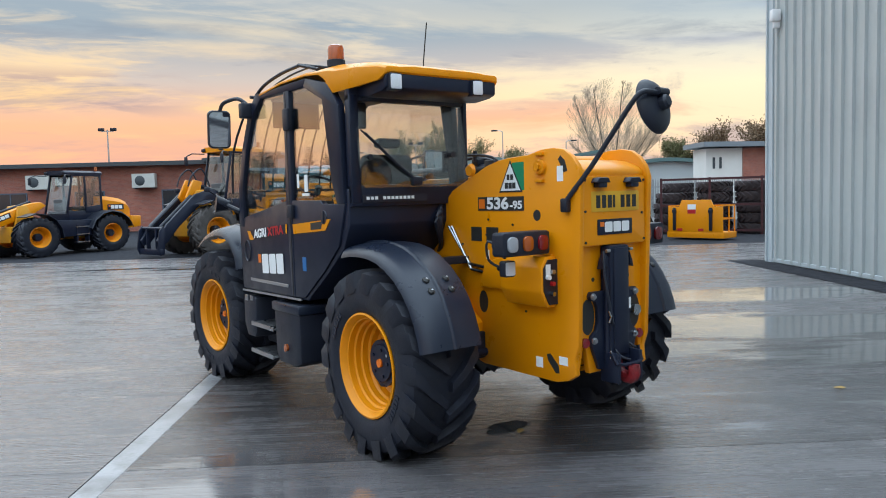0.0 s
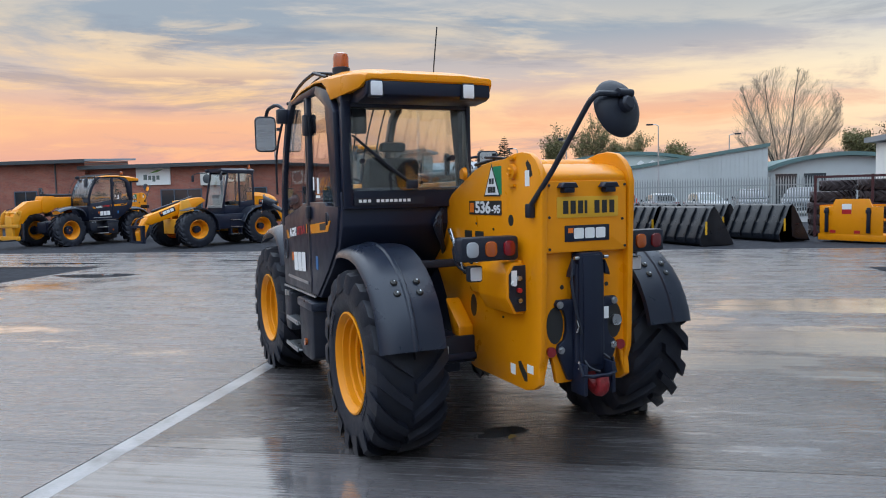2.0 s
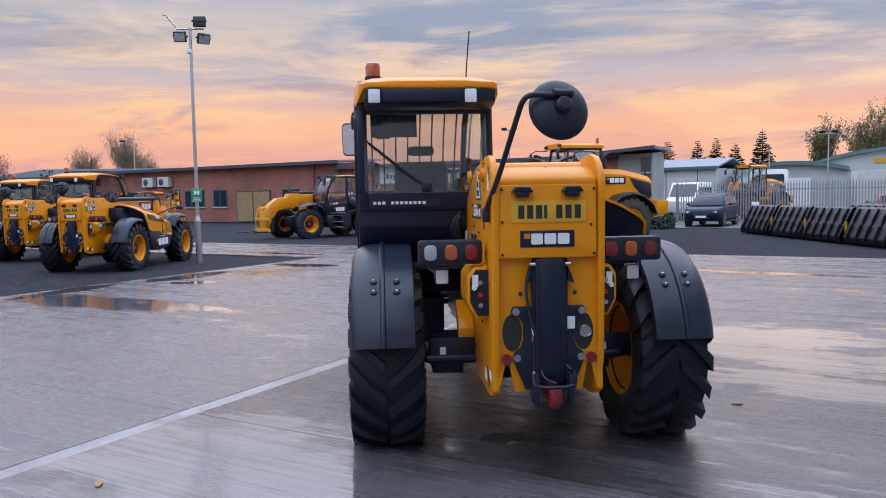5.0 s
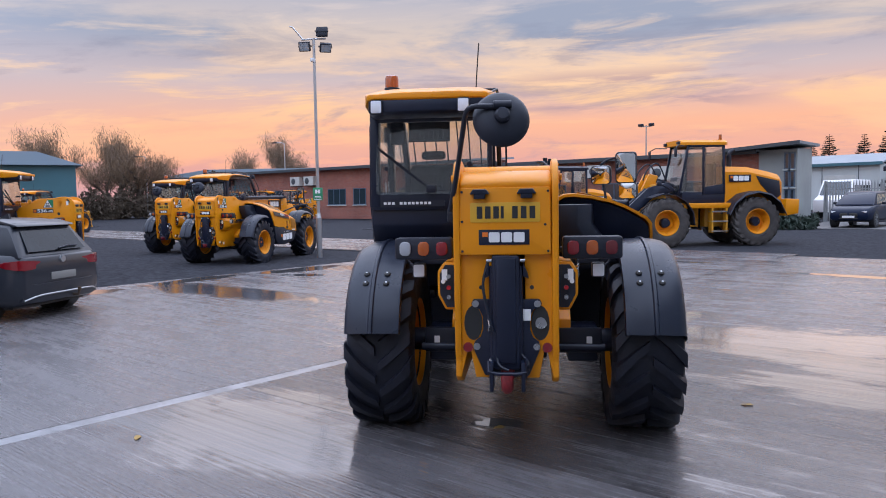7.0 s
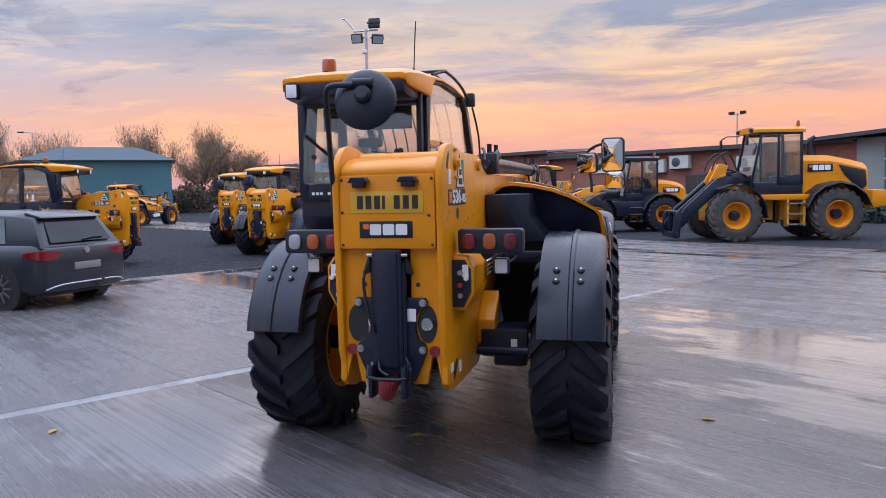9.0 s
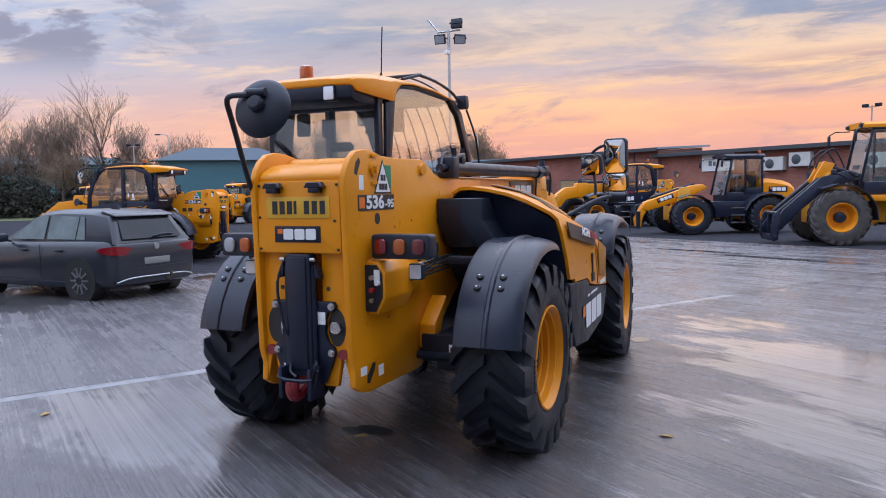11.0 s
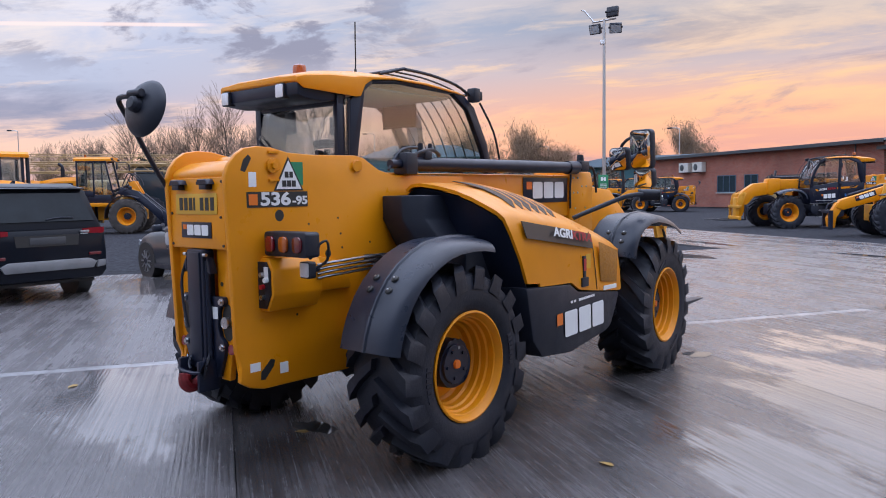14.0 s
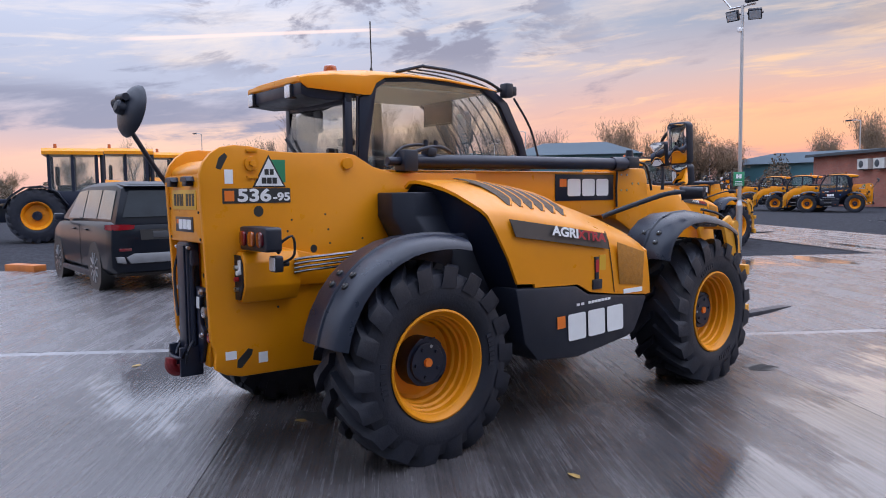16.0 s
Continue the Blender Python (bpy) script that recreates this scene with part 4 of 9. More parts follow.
        part("triangle_face", prism([(cy - 0.098, 1.655), (cy + 0.088, 1.655), (cy - 0.005, 1.825)], "x", x0 + s * 0.003, x0 + s * 0.0045), WHITE, tri)
        for a, b2, z0, z1 in ((-0.055, -0.025, 1.668, 1.705), (-0.02, 0.01, 1.668, 1.705), (0.015, 0.045, 1.668, 1.705), (-0.035, -0.008, 1.722, 1.757), (0.0, 0.025, 1.722, 1.757)):
            part("notice_bar", box(x0 + s * 0.0045, x0 + s * 0.006, cy + a, cy + b2, z0, z1), LETTER, tri)
        # model plate
        ya, yb = (-0.885, -0.445) if s > 0 else (-0.545, -0.095)
        dz = 0.022 if s > 0 else 0.0
        mp = part("model_plate", prism(rounded(ya, yb, 1.528 + dz, 1.618 + dz, 0.004), "x", x0, x0 + s * 0.003), LETTER, r, "black plate with white model number")
        part("model_square", box(x0 + s * 0.003, x0 + s * 0.005, *((ya + 0.012, ya + 0.072) if s > 0 else (yb - 0.072, yb - 0.012)), 1.542 + dz, 1.604 + dz), ORANGE, mp)
        yc = (ya + 0.20) if s > 0 else (yb - 0.20)
        writing("536", 0.104, WHITE, mp, at_pose(x0 + s * 0.004, yc, 1.572 + dz, rm), "model_number", 0.001, 1.40)
        writing("-95", 0.068, WHITE, mp, at_pose(x0 + s * 0.004, yc + (0.18 if s > 0 else -0.18), 1.563 + dz, rm), "model_number", 0.001, 1.3)
    # pipes
    for k in range(4):
        z = 1.215 - 0.026 * k
        part("hydraulic_pipe", tube([(0.44, -0.50, z - 0.015), (0.455, -0.42, z - 0.005), (0.46, -0.30, z), (0.46, 0.02, z + 0.012), (0.42, 0.30, z)], 0.009, 8, 3), CHROME, r)
    for k in range(2):
        d = 0.035 * k
        part("hydraulic_pipe", tube([(-0.345, 0.22 - d, 1.42), (-0.345, 0.02 - d * 0.6, 1.20 - d), (-0.345, -0.05 - d * 0.3, 1.165 - d), (-0.345, -0.33, 1.145 - d)], 0.011, 8, 3), CHROME, r)
    for k in range(3):
        part("hydraulic_hose", tube([(-0.30 - 0.02 * k, 0.45, 1.62 - 0.02 * k), (-0.36, 0.30, 1.60 - 0.01 * k), (-0.40 - 0.02 * k, 0.24, 1.45), (-0.36, 0.30, 1.30), (-0.30, 0.42, 1.22)], 0.016, 8, 4), PLASTIC, r, "black hydraulic hose")
    for yy, w in ((-0.07, 0.11), (-0.235, 0.12)):
        part("data_plate", box(-0.3325, -0.330, yy - w / 2, yy + w / 2, 1.325, 1.42), LETTER, r, "dark data plate")
    part("lifting_sticker", box(-0.3325, -0.330, -0.20, -0.17, 1.21, 1.27), WHITE, r)
    # boom
    part("boom", joined(prism([(-0.50, 1.60), (-0.50, 1.80), (0.30, 1.765), (2.84, 1.765), (2.84, 1.38), (1.6, 1.36), (0.4, 1.34)], "x", -0.12, 0.245, 0.02)), YELLOW, r, "yellow telescopic boom")
    part("boom_collar", prism([(2.80, 1.80), (3.22, 1.80), (3.26, 1.70), (3.26, 1.24), (3.10, 1.18), (2.80, 1.34)], "x", -0.14, 0.265, 0.015), YELLOW, r)
    for yy, zz in ((2.87, 1.74), (2.95, 1.74), (2.87, 1.60), (2.95, 1.60), (3.03, 1.66), (3.12, 1.66), (2.9, 1.45), (3.1, 1.45)):
        part("collar_bolt", cyl((0.262, yy, zz), (0.272, yy, zz), 0.010, seg=6), STEEL, r)
    part("boom_nose", prism([(3.1, 1.68), (3.75, 1.62), (4.15, 1.34), (4.36, 0.80), (4.36, 0.42), (4.15, 0.42), (4.02, 0.80), (3.72, 1.14), (3.1, 1.24)], "x", -0.10, 0.21, 0.02), YELLOW, r)
    fwd = Matrix.Translation((0, 0.31, 0))
    car_plate = [(3.72, 1.28), (3.84, 1.34), (4.00, 1.20), (4.06, 0.90), (4.02, 0.80), (3.9, 0.78)]
    part("carriage", joined(box(-0.52, 0.66, 4.02, 4.10, 0.30, 0.44, 0.01), box(-0.52, 0.66, 4.02, 4.10, 0.74, 0.84, 0.01), box(-0.15, 0.25, 3.98, 4.08, 0.34, 1.12, 0.015), *[prism(car_plate, "x", x, x + 0.04, 0.008) for x in (-0.20, 0.27, 0.55)], cyl((-0.25, 3.86, 1.24), (0.64, 3.86, 1.24), 0.045, bev=0.006), box(0.55, 0.59, 4.0, 4.10, 0.36, 0.80, 0.008)), YELLOW_OLD, r, "yellow fork carriage", m=fwd)
    part("carriage_hose", joined(tube([(0.35, 3.70, 1.40), (0.50, 3.82, 1.34), (0.60, 3.92, 1.15), (0.58, 3.98, 0.95)], 0.014, 6, 4), cyl((0.585, 3.95, 0.93), (0.64, 3.95, 0.93), 0.035)), PLASTIC, r, m=fwd)
    for x in (-0.40, 0.50):
        part("fork", prism([(4.10, 0.86), (4.15, 0.86), (4.15, 0.34), (4.9, 0.325), (5.36, 0.315), (5.36, 0.305), (4.9, 0.285), (4.10, 0.285)], "x", x, x + 0.12, 0.004), PLASTIC, r, "black steel pallet fork")
    badge(r, at_pose(0.247, 2.40, 1.628, RIGHT), 0.76, 0.225)
    part("boom_ram", joined(cyl((0.295, 0.42, 1.822), (0.295, 2.78, 1.835), 0.052, bev=0.006), cyl((0.295, 2.70, 1.835), (0.295, 2.86, 1.835), 0.062, bev=0.01), cyl((0.295, 0.30, 1.82), (0.295, 0.42, 1.822), 0.03)), BLACK, r, "black hydraulic ram along the boom")
    part("ram_clamp", joined(box(0.23, 0.36, 0.40, 0.52, 1.75, 1.90, 0.012), box(0.25, 0.34, 0.62, 0.70, 1.86, 1.92, 0.01), tube([(0.28, 0.35, 1.80), (0.33, 0.55, 1.90), (0.30, 0.75, 1.93), (0.22, 0.92, 1.90)], 0.014, 8, 4), tube([(0.30, 0.28, 1.78), (0.26, 0.45, 1.92), (0.2, 0.7, 1.95)], 0.011, 8, 4), cyl((0.26, 0.66, 1.9), (0.26, 0.66, 1.98), 0.018), cyl((0.30, 0.72, 1.9), (0.30, 0.72, 1.975), 0.016)), PLASTIC, r)
    part("boom_block", joined(box(0.22, 0.36, 2.86, 3.02, 1.80, 1.90, 0.015), cyl((0.30, 2.94, 1.88), (0.30, 2.94, 1.96), 0.04, 0.03), tube([(0.3, 3.0, 1.86), (0.33, 3.15, 1.82), (0.28, 3.3, 1.60)], 0.012, 6, 4)), PLASTIC, r)
    part("boom_hose", tube([(0.275, 2.70, 1.80), (0.285, 2.78, 1.78), (0.275, 2.79, 1.62), (0.272, 2.80, 1.45)], 0.010, 6, 4), PLASTIC, r)
    # engine pod on the right
    part("engine_cover", prism([(0.40, 1.10), (0.42, 1.30), (0.60, 1.36), (1.9, 1.12), (2.0, 0.9), (2.0, 0.6), (0.9, 0.55), (0.62, 0.9)], "x", 0.31, 0.86, 0.03), PLASTIC, r, "black engine bay")
    plan = [(0.308, 0.20), (0.49, 0.20), (0.60, 0.31), (0.66, 0.62), (0.308, 0.62)]
    part("air_intake", bevelled(loft([[(x, y, z) for x, y in plan] for z in (1.604, 1.445)] + [[(0.36 + (x - 0.308) * 1.25, 0.27 + (y - 0.20) * 0.85, 1.26) for x, y in plan]]), 0.012), PLASTIC, r, "black plastic air intake cover", 30)
    rows = []
    for y0, zt, zs, zb, skew in ((0.45, 1.685, 1.50, 1.00, 1), (0.62, 1.69, 1.49, 0.99, 1), (0.90, 1.68, 1.455, 0.965, 0), (1.15, 1.645, 1.415, 0.955, 0), (1.32, 1.61, 1.385, 0.95, 0), (1.45, 1.58, 1.36, 0.885, 0), (1.70, 1.51, 1.29, 0.85, 0), (1.95, 1.43, 1.235, 0.825, 0), (2.10, 1.37, 1.195, 0.812, 0)):
        row = []
        for x, z in ((0.335, zt - 0.04), (0.40, zt - 0.005), (0.48, zt), (0.62, zt - (zt - zs) * 0.10), (0.76, zt - (zt - zs) * 0.27), (0.88, zt - (zt - zs) * 0.52), (0.98, zs + 0.035), (1.05, zs - 0.005), (1.09, zs - 0.05), (1.105, zs - 0.15), (1.115, (zs + zb) / 2 - 0.08), (1.12, zb)):
            y = y0
            if skew:
                lean = 0.34 * min(1, max(0, (1.66 - z) / 0.62))
                y = 0.40 + lean + (y0 - 0.45) * 0.9
            row.append((x, y, z))
        rows.append(row)
    nose = [(x - 0.02 if x > 0.9 else x, 2.165, z - 0.035 if z > 1.0 else z) for x, y, z in rows[-1]]
    rows.append(nose)
    rows.append([(x * 0.97, 2.175, min(z, 1.10) if z > 1.0 else z) for x, y, z in nose])
    part("bonnet", sheet_of(rows, 0.022), YELLOW, r, "yellow engine bonnet", 40)
    lip = [(0.335 + (x - 0.335) * 0.965, y + 0.03, z - 0.030) for x, y, z in rows[0]]
    part("engine_bulkhead", sheet_of([lip, [(0.335 + (x - 0.335) * 0.5, y + 0.05, z - 0.05 - 0.25 * (x > 0.9)) for x, y, z in lip], [(0.34, y + 0.05, min(z, 1.30) - 0.1) for x, y, z in lip]], 0.01), BLACK, r, "black panel behind the bonnet", 60)
    part("bonnet_front", quad([(0.35, 2.15, 0.80), (1.08, 2.15, 0.80), (1.08, 2.15, 1.14), (0.95, 2.15, 1.22), (0.45, 2.15, 1.33), (0.35, 2.15, 1.30)], 0.02), YELLOW, r)
    part("side_skirt", prism([(0.72, 0.975), (1.30, 0.945), (1.43, 0.875), (2.10, 0.802), (2.05, 0.70), (1.95, 0.545), (1.86, 0.51), (1.32, 0.435), (0.92, 0.47), (0.80, 0.60)], "x", 0.80, 1.125, 0.022), PLASTIC, r, "black lower side skirt with large white blocks")
    badge(r, at_pose(1.128, 1.46, 0.665, RIGHT, 2.0), 0.72, 0.185, backing=False)
    for a in (0.0, 0.045, 0.12, 0.155, 0.19, 0.225, 0.26, 0.295, 0.33):
        part("dealer_bar", quad([(a, 0, 0), (a + 0.03, 0, 0), (a + 0.03, 0.018, 0), (a, 0.018, 0)], 0.002), WHITE, r, m=at_pose(1.127, 1.30, 0.80, RIGHT, 2.0))
    st = part("stripe", sheet_of([[(1.112, 0.68, 1.425), (1.112, 1.15, 1.36), (1.105, 1.64, 1.29)], [(1.130, 0.72, 1.31), (1.130, 1.15, 1.25), (1.124, 1.645, 1.18)]], 0.006), STRIPE, r, "dark stripe with white and red lettering")
    tilt = pose(0, 0, 0, 0, 0, -8.0)
    for txt, yy, zz, mt in (("AGRI", 1.175, 1.318, WHITE), ("XTRA", 1.44, 1.280, DARK_RED)):
        writing(txt, 0.088, mt, st, Matrix.Translation((1.1405, yy, zz)) @ pose(0, 0, 0, 0, -9.5, 0) @ RIGHT @ tilt, "lettering", 0.001, 1.28)
    # dark slots lie on the sloping top of the bonnet
    body_rows = rows[2:9]
    hood_out = 0.020

    def hood_z(x, y):
        prof = []
        if y < 0.9:
            return hood_z(x, 0.9) + (0.9 - y) * 0.11
        for q0, q1 in zip(body_rows, body_rows[1:]):
            if q0[0][1] <= y <= q1[0][1]:
                f = (y - q0[0][1]) / (q1[0][1] - q0[0][1])
                prof = [(p0[0] + (p1[0] - p0[0]) * f, p0[2] + (p1[2] - p0[2]) * f) for p0, p1 in zip(q0, q1)]
                break
        for (xa, za), (xb, zb) in zip(prof, prof[1:]):
            if xa <= x <= xb:
                return za + (zb - za) * (x - xa) / (xb - xa)
        return prof[-1][1]

    for k in range(6):
        ya = 0.70 + 0.105 * k
        edge = [[], []]
        for j in range(9):
            f = j / 8
            x, y = 0.52 + 0.45 * f, ya + 0.10 * f
            w = 0.082 * min(1.0, 0.25 + 4.0 * f, 0.25 + 6.0 * (1 - f))
            edge[0].append((x, y, hood_z(x, y) + 0.003))
            edge[1].append((x, y + w, hood_z(x, y + w) + 0.003 + 0.14 * w))
        part("louvre", sheet_of(edge, 0.003), VENT, r, "dark bonnet louvre")
        part("louvre_lip", sheet_of([[(x, y - 0.002, z + 0.002) for x, y, z in edge[1]], [(x, y + 0.008, z + 0.003) for x, y, z in edge[1]], [(x, y + 0.018, z - 0.012) for x, y, z in edge[1]]], 0.004), YELLOW, r)
    part("bonnet_grille", prism([(1.74, 1.225), (2.06, 1.135), (2.04, 0.885), (1.77, 0.915)], "x", 1.119, 1.1245, 0.002), VENT_PANEL, r, "fine brown mesh panel")
    part("bonnet_seam", sheet_of([[(1.075, 1.655, 1.305), (1.103, 1.66, 1.24), (1.112, 1.67, 1.16), (1.121, 1.69, 1.0), (1.1235, 1.71, 0.86)], [(1.075, 1.661, 1.305), (1.103, 1.666, 1.24), (1.112, 1.676, 1.16), (1.121, 1.696, 1.0), (1.1235, 1.716, 0.86)]], 0.004), VENT, r)
    part("bonnet_latch", joined(box(1.10, 1.125, 1.50, 1.54, 0.96, 1.13, 0.005), box(1.10, 1.13, 1.47, 1.57, 0.90, 0.97, 0.005)), PLASTIC, r)
    part("latch_mark", box(1.124, 1.127, 1.503, 1.537, 1.02, 1.11), RED, r)
    part("warning_sticker", box(1.108, 1.114, 1.555, 1.625, 1.03, 1.14), PLATE, r)
    part("silver_sticker", box(1.118, 1.123, 1.82, 2.04, 0.838, 0.872), WHITE, r)
    # mudguards
    back = [(0.35, 1.322), (0.24, 1.338), (0.12, 1.342), (0.0, 1.335), (-0.12, 1.312), (-0.23, 1.268), (-0.34, 1.205), (-0.43, 1.13), (-0.505, 1.04), (-0.565, 0.935), (-0.602, 0.84), (-0.622, 0.76)]
    front = [(3.33, 1.27), (3.19, 1.335), (3.00, 1.385), (2.80, 1.41), (2.62, 1.40), (2.46, 1.35), (2.34, 1.265), (2.27, 1.16), (2.245, 1.06)]
    for s in (-1, 1):
        mud_guard(r, s, back, 0.745, 1.145, ([(1.0, -0.424, 1.148), (1.0, -0.476, 1.088), (0.855, -0.424, 1.148), (0.855, -0.476, 1.088)], 0.0))
        mud_guard(r, s, [(y + 0.05 * s, z) for y, z in front], 0.72, 1.14, ([(1.02, 2.335 + 0.05 * s, 1.26), (0.88, 2.335 + 0.05 * s, 1.26), (1.02, 2.285 + 0.05 * s, 1.19)], 2.80))
        part("mudguard_bracket", joined(box(s * 0.30, s * 0.78, 0.02, 0.10, 1.17, 1.22, 0.008), box(s * 0.755, s * 0.80, -0.20, 0.2, 1.20, 1.26, 0.01)), PLASTIC, r)
        part("mudguard_bracket", box(s * 0.28, s * 0.76, 2.30, 2.40, 1.05, 1.12, 0.01), PLASTIC, r)
    part("swivel_bracket", prism([(-0.12, 0.78), (0.10, 0.95), (-0.02, 0.70), (-0.12, 0.62)], "x", 0.305, 0.42, 0.01), YELLOW, r)
    part("swivel_bracket", prism([(-0.12, 0.78), (0.10, 0.95), (-0.02, 0.70), (-0.12, 0.62)], "x", -0.44, -0.33, 0.01), YELLOW, r)
    cab(r)
    # rear round mirror on its arm
    rm = part("mirror_arm", joined(tube([(-0.355, -0.92, 1.55), (-0.35, -0.94, 1.60), (-0.30, -1.08, 1.78), (-0.235, -1.27, 2.06), (-0.215, -1.325, 2.135), (-0.18, -1.345, 2.165), (-0.10, -1.34, 2.168), (-0.03, -1.335, 2.165)], 0.015, 10, 3), box(-0.372, -0.33, -0.945, -0.895, 1.52, 1.60, 0.008)), PLASTIC, r)
    tiltm = Matrix.Translation((-0.02, -1.285, 2.10)) @ pose(0, 0, 0, -14, 0, 8)
    part("round_mirror", lathe([(0.0, -0.055), (0.05, -0.052), (0.10, -0.042), (0.14, -0.022), (0.158, 0.0), (0.160, 0.008), (0.150, 0.014), (0.0, 0.016)], 40, "y"), PLASTIC, rm, "round black mirror housing", m=tiltm)
    part("mirror_glass", lathe([(0.0, 0.026), (0.08, 0.024), (0.148, 0.016)], 36, "y"), MIRROR, rm, m=tiltm)
    part("mirror_clamp", joined(lathe([(0.0, -0.10), (0.03, -0.098), (0.042, -0.085), (0.045, -0.04)], 20, "y"), cyl((-0.05, -0.07, 0.06), (0.05, -0.07, 0.06), 0.022)), PLASTIC, rm, m=tiltm)
    # front mirrors beside the bonnet
    arm = part("mirror_arm", joined(tube([(0.72, 2.06, 1.39), (0.80, 2.16, 1.44), (0.98, 2.50, 1.56), (1.06, 2.68, 1.58), (1.08, 2.74, 1.58)], 0.020, 10, 4), cyl((1.02, 2.70, 1.57), (1.18, 2.76, 1.57), 0.055, 0.045, 18, 0.02)), PLASTIC, r)
    part("mirror_stalk", tube([(0.93, 2.55, 1.60), (0.93, 2.56, 1.70), (0.885, 2.60, 1.95), (0.92, 2.58, 2.02), (1.02, 2.52, 2.06), (1.13, 2.48, 2.05)], 0.014, 8, 3), PLASTIC, arm)
    for cx, cy, cz, w, hh, turn in ((1.135, 2.46, 1.955, 0.22, 0.33, -11), (1.155, 2.47, 1.715, 0.20, 0.17, -14), (0.885, 2.56, 1.885, 0.215, 0.20, -19)):
        mm = Matrix.Translation((cx, cy, cz)) @ pose(0, 0, 0, 3 if hh > 0.3 else 5, 0, turn)
        q = part("mirror_housing", prism(rounded(-w / 2, w / 2, -hh / 2, hh / 2, 0.04), "y", -0.01, 0.055, 0.015), PLASTIC, arm, m=mm)
        part("mirror_glass", convex(w * 0.44, hh * 0.455, 0.014), MIRROR, q, m=mm)
    return r


# ---------------------------------------------------------------- cab
def cab(r):
    L, R = -1.12, -0.15
    c = part("cab_tub", prism([(0.27, 1.70), (0.27, 1.46), (0.36, 1.30), (0.60, 1.12), (0.93, 0.90), (2.12, 0.865), (2.17, 1.40), (2.08, 1.44), (0.36, 1.44), (0.34, 1.70)], "x", L + 0.012, R, 0.015), BLACK, r, "black lower cab body")
    # left side frame
    frame_l = {
        "rear_pillar": [(0.30, 1.60), (0.40, 1.60), (0.46, 1.74), (0.56, 2.30), (0.84, 2.42), (0.80, 2.475), (0.48, 2.40), (0.34, 2.24)],
        "door_pillar": [(1.10, 0.92), (1.16, 0.92), (1.20, 1.60), (1.17, 2.43), (1.08, 2.43), (1.10, 1.60)],
        "front_pillar": [(2.06, 1.42), (2.17, 1.42), (2.14, 1.75), (2.03, 2.06), (1.85, 2.36), (1.70, 2.475), (1.60, 2.43), (1.77, 2.32), (1.94, 2.05), (2.05, 1.75)],
        "top_rail": [(0.80, 2.475), (0.84, 2.42), (1.60, 2.43), (1.70, 2.475)],
        "waist": [(0.30, 1.60), (0.62, 1.60), (0.66, 1.625), (1.10, 1.63), (1.20, 1.63), (2.05, 1.50), (2.17, 1.42), (2.14, 0.90), (0.95, 0.92), (0.62, 1.14), (0.40, 1.32)],
    }
    for n, p in frame_l.items():
        part(n, prism(p, "x", L - 0.008 if n != "waist" else L - 0.004, L + 0.045, 0.006), BLACK, c)
    part("door_seam", prism([(1.125, 0.92), (1.135, 0.92), (1.145, 2.42), (1.135, 2.42)], "x", L - 0.0105, L - 0.0075), LETTER, c)
    part("side_glass", prism([(0.44, 1.62), (1.10, 1.63), (1.09, 2.43), (0.86, 2.44), (0.54, 2.31)], "x", L + 0.012, L + 0.017), GLASS, c, "tinted rear side glass")
    part("door_glass", prism([(1.18, 1.63), (2.06, 1.50), (2.06, 1.75), (1.95, 2.06), (1.78, 2.34), (1.62, 2.44), (1.17, 2.43)], "x", L + 0.012, L + 0.017), GLASS, c, "tinted door glass")
    # right side frame and its one large pane
    frame_r = {
        "rear_pillar": [(0.33, 1.60), (0.40, 1.60), (0.43, 1.92), (0.51, 2.38), (0.60, 2.445), (0.58, 2.465), (0.48, 2.40), (0.36, 2.30), (0.345, 1.92)],
        "front_pillar": [(2.10, 1.42), (2.17, 1.42), (2.14, 1.75), (2.03, 2.06), (1.85, 2.36), (1.70, 2.45), (1.56, 2.475), (1.56, 2.45), (1.76, 2.33), (1.975, 1.98), (2.07, 1.70)],
        "top_rail": [(0.58, 2.465), (0.60, 2.44), (0.92, 2.47), (1.56, 2.45), (1.56, 2.475), (0.92, 2.495)],
    }
    for n, p in frame_r.items():
        part(n, prism(p, "x", R - 0.045, R + 0.006, 0.006), BLACK, c)
    part("side_glass", prism([(0.39, 1.62), (2.08, 1.55), (2.06, 1.75), (1.97, 2.02), (1.77, 2.34), (1.56, 2.46), (0.92, 2.48), (0.60, 2.45), (0.50, 2.38), (0.42, 1.92)], "x", R - 0.022, R - 0.017), GLASS, c, "large tinted side glass")
    part("right_waist", prism([(0.28, 1.68), (2.14, 1.60), (2.16, 1.42), (0.28, 1.42)], "x", R - 0.04, R, 0.005), BLACK, c)
    # windscreen and its guard
    curve = [(2.12, 1.42), (2.115, 1.75), (2.08, 1.92), (1.99, 2.09), (1.82, 2.36), (1.66, 2.46)]
    part("windscreen", sheet_of([[(x, y + 0.02, z) for y, z in curve] for x in (L + 0.05, -0.63, R - 0.05)], 0.005), GLASS, c, "curved windscreen", 60)
    gcurve = [(0.95, 2.575), (1.25, 2.565), (1.58, 2.52), (1.77, 2.45), (2.00, 2.20), (2.13, 1.96), (2.19, 1.72)]
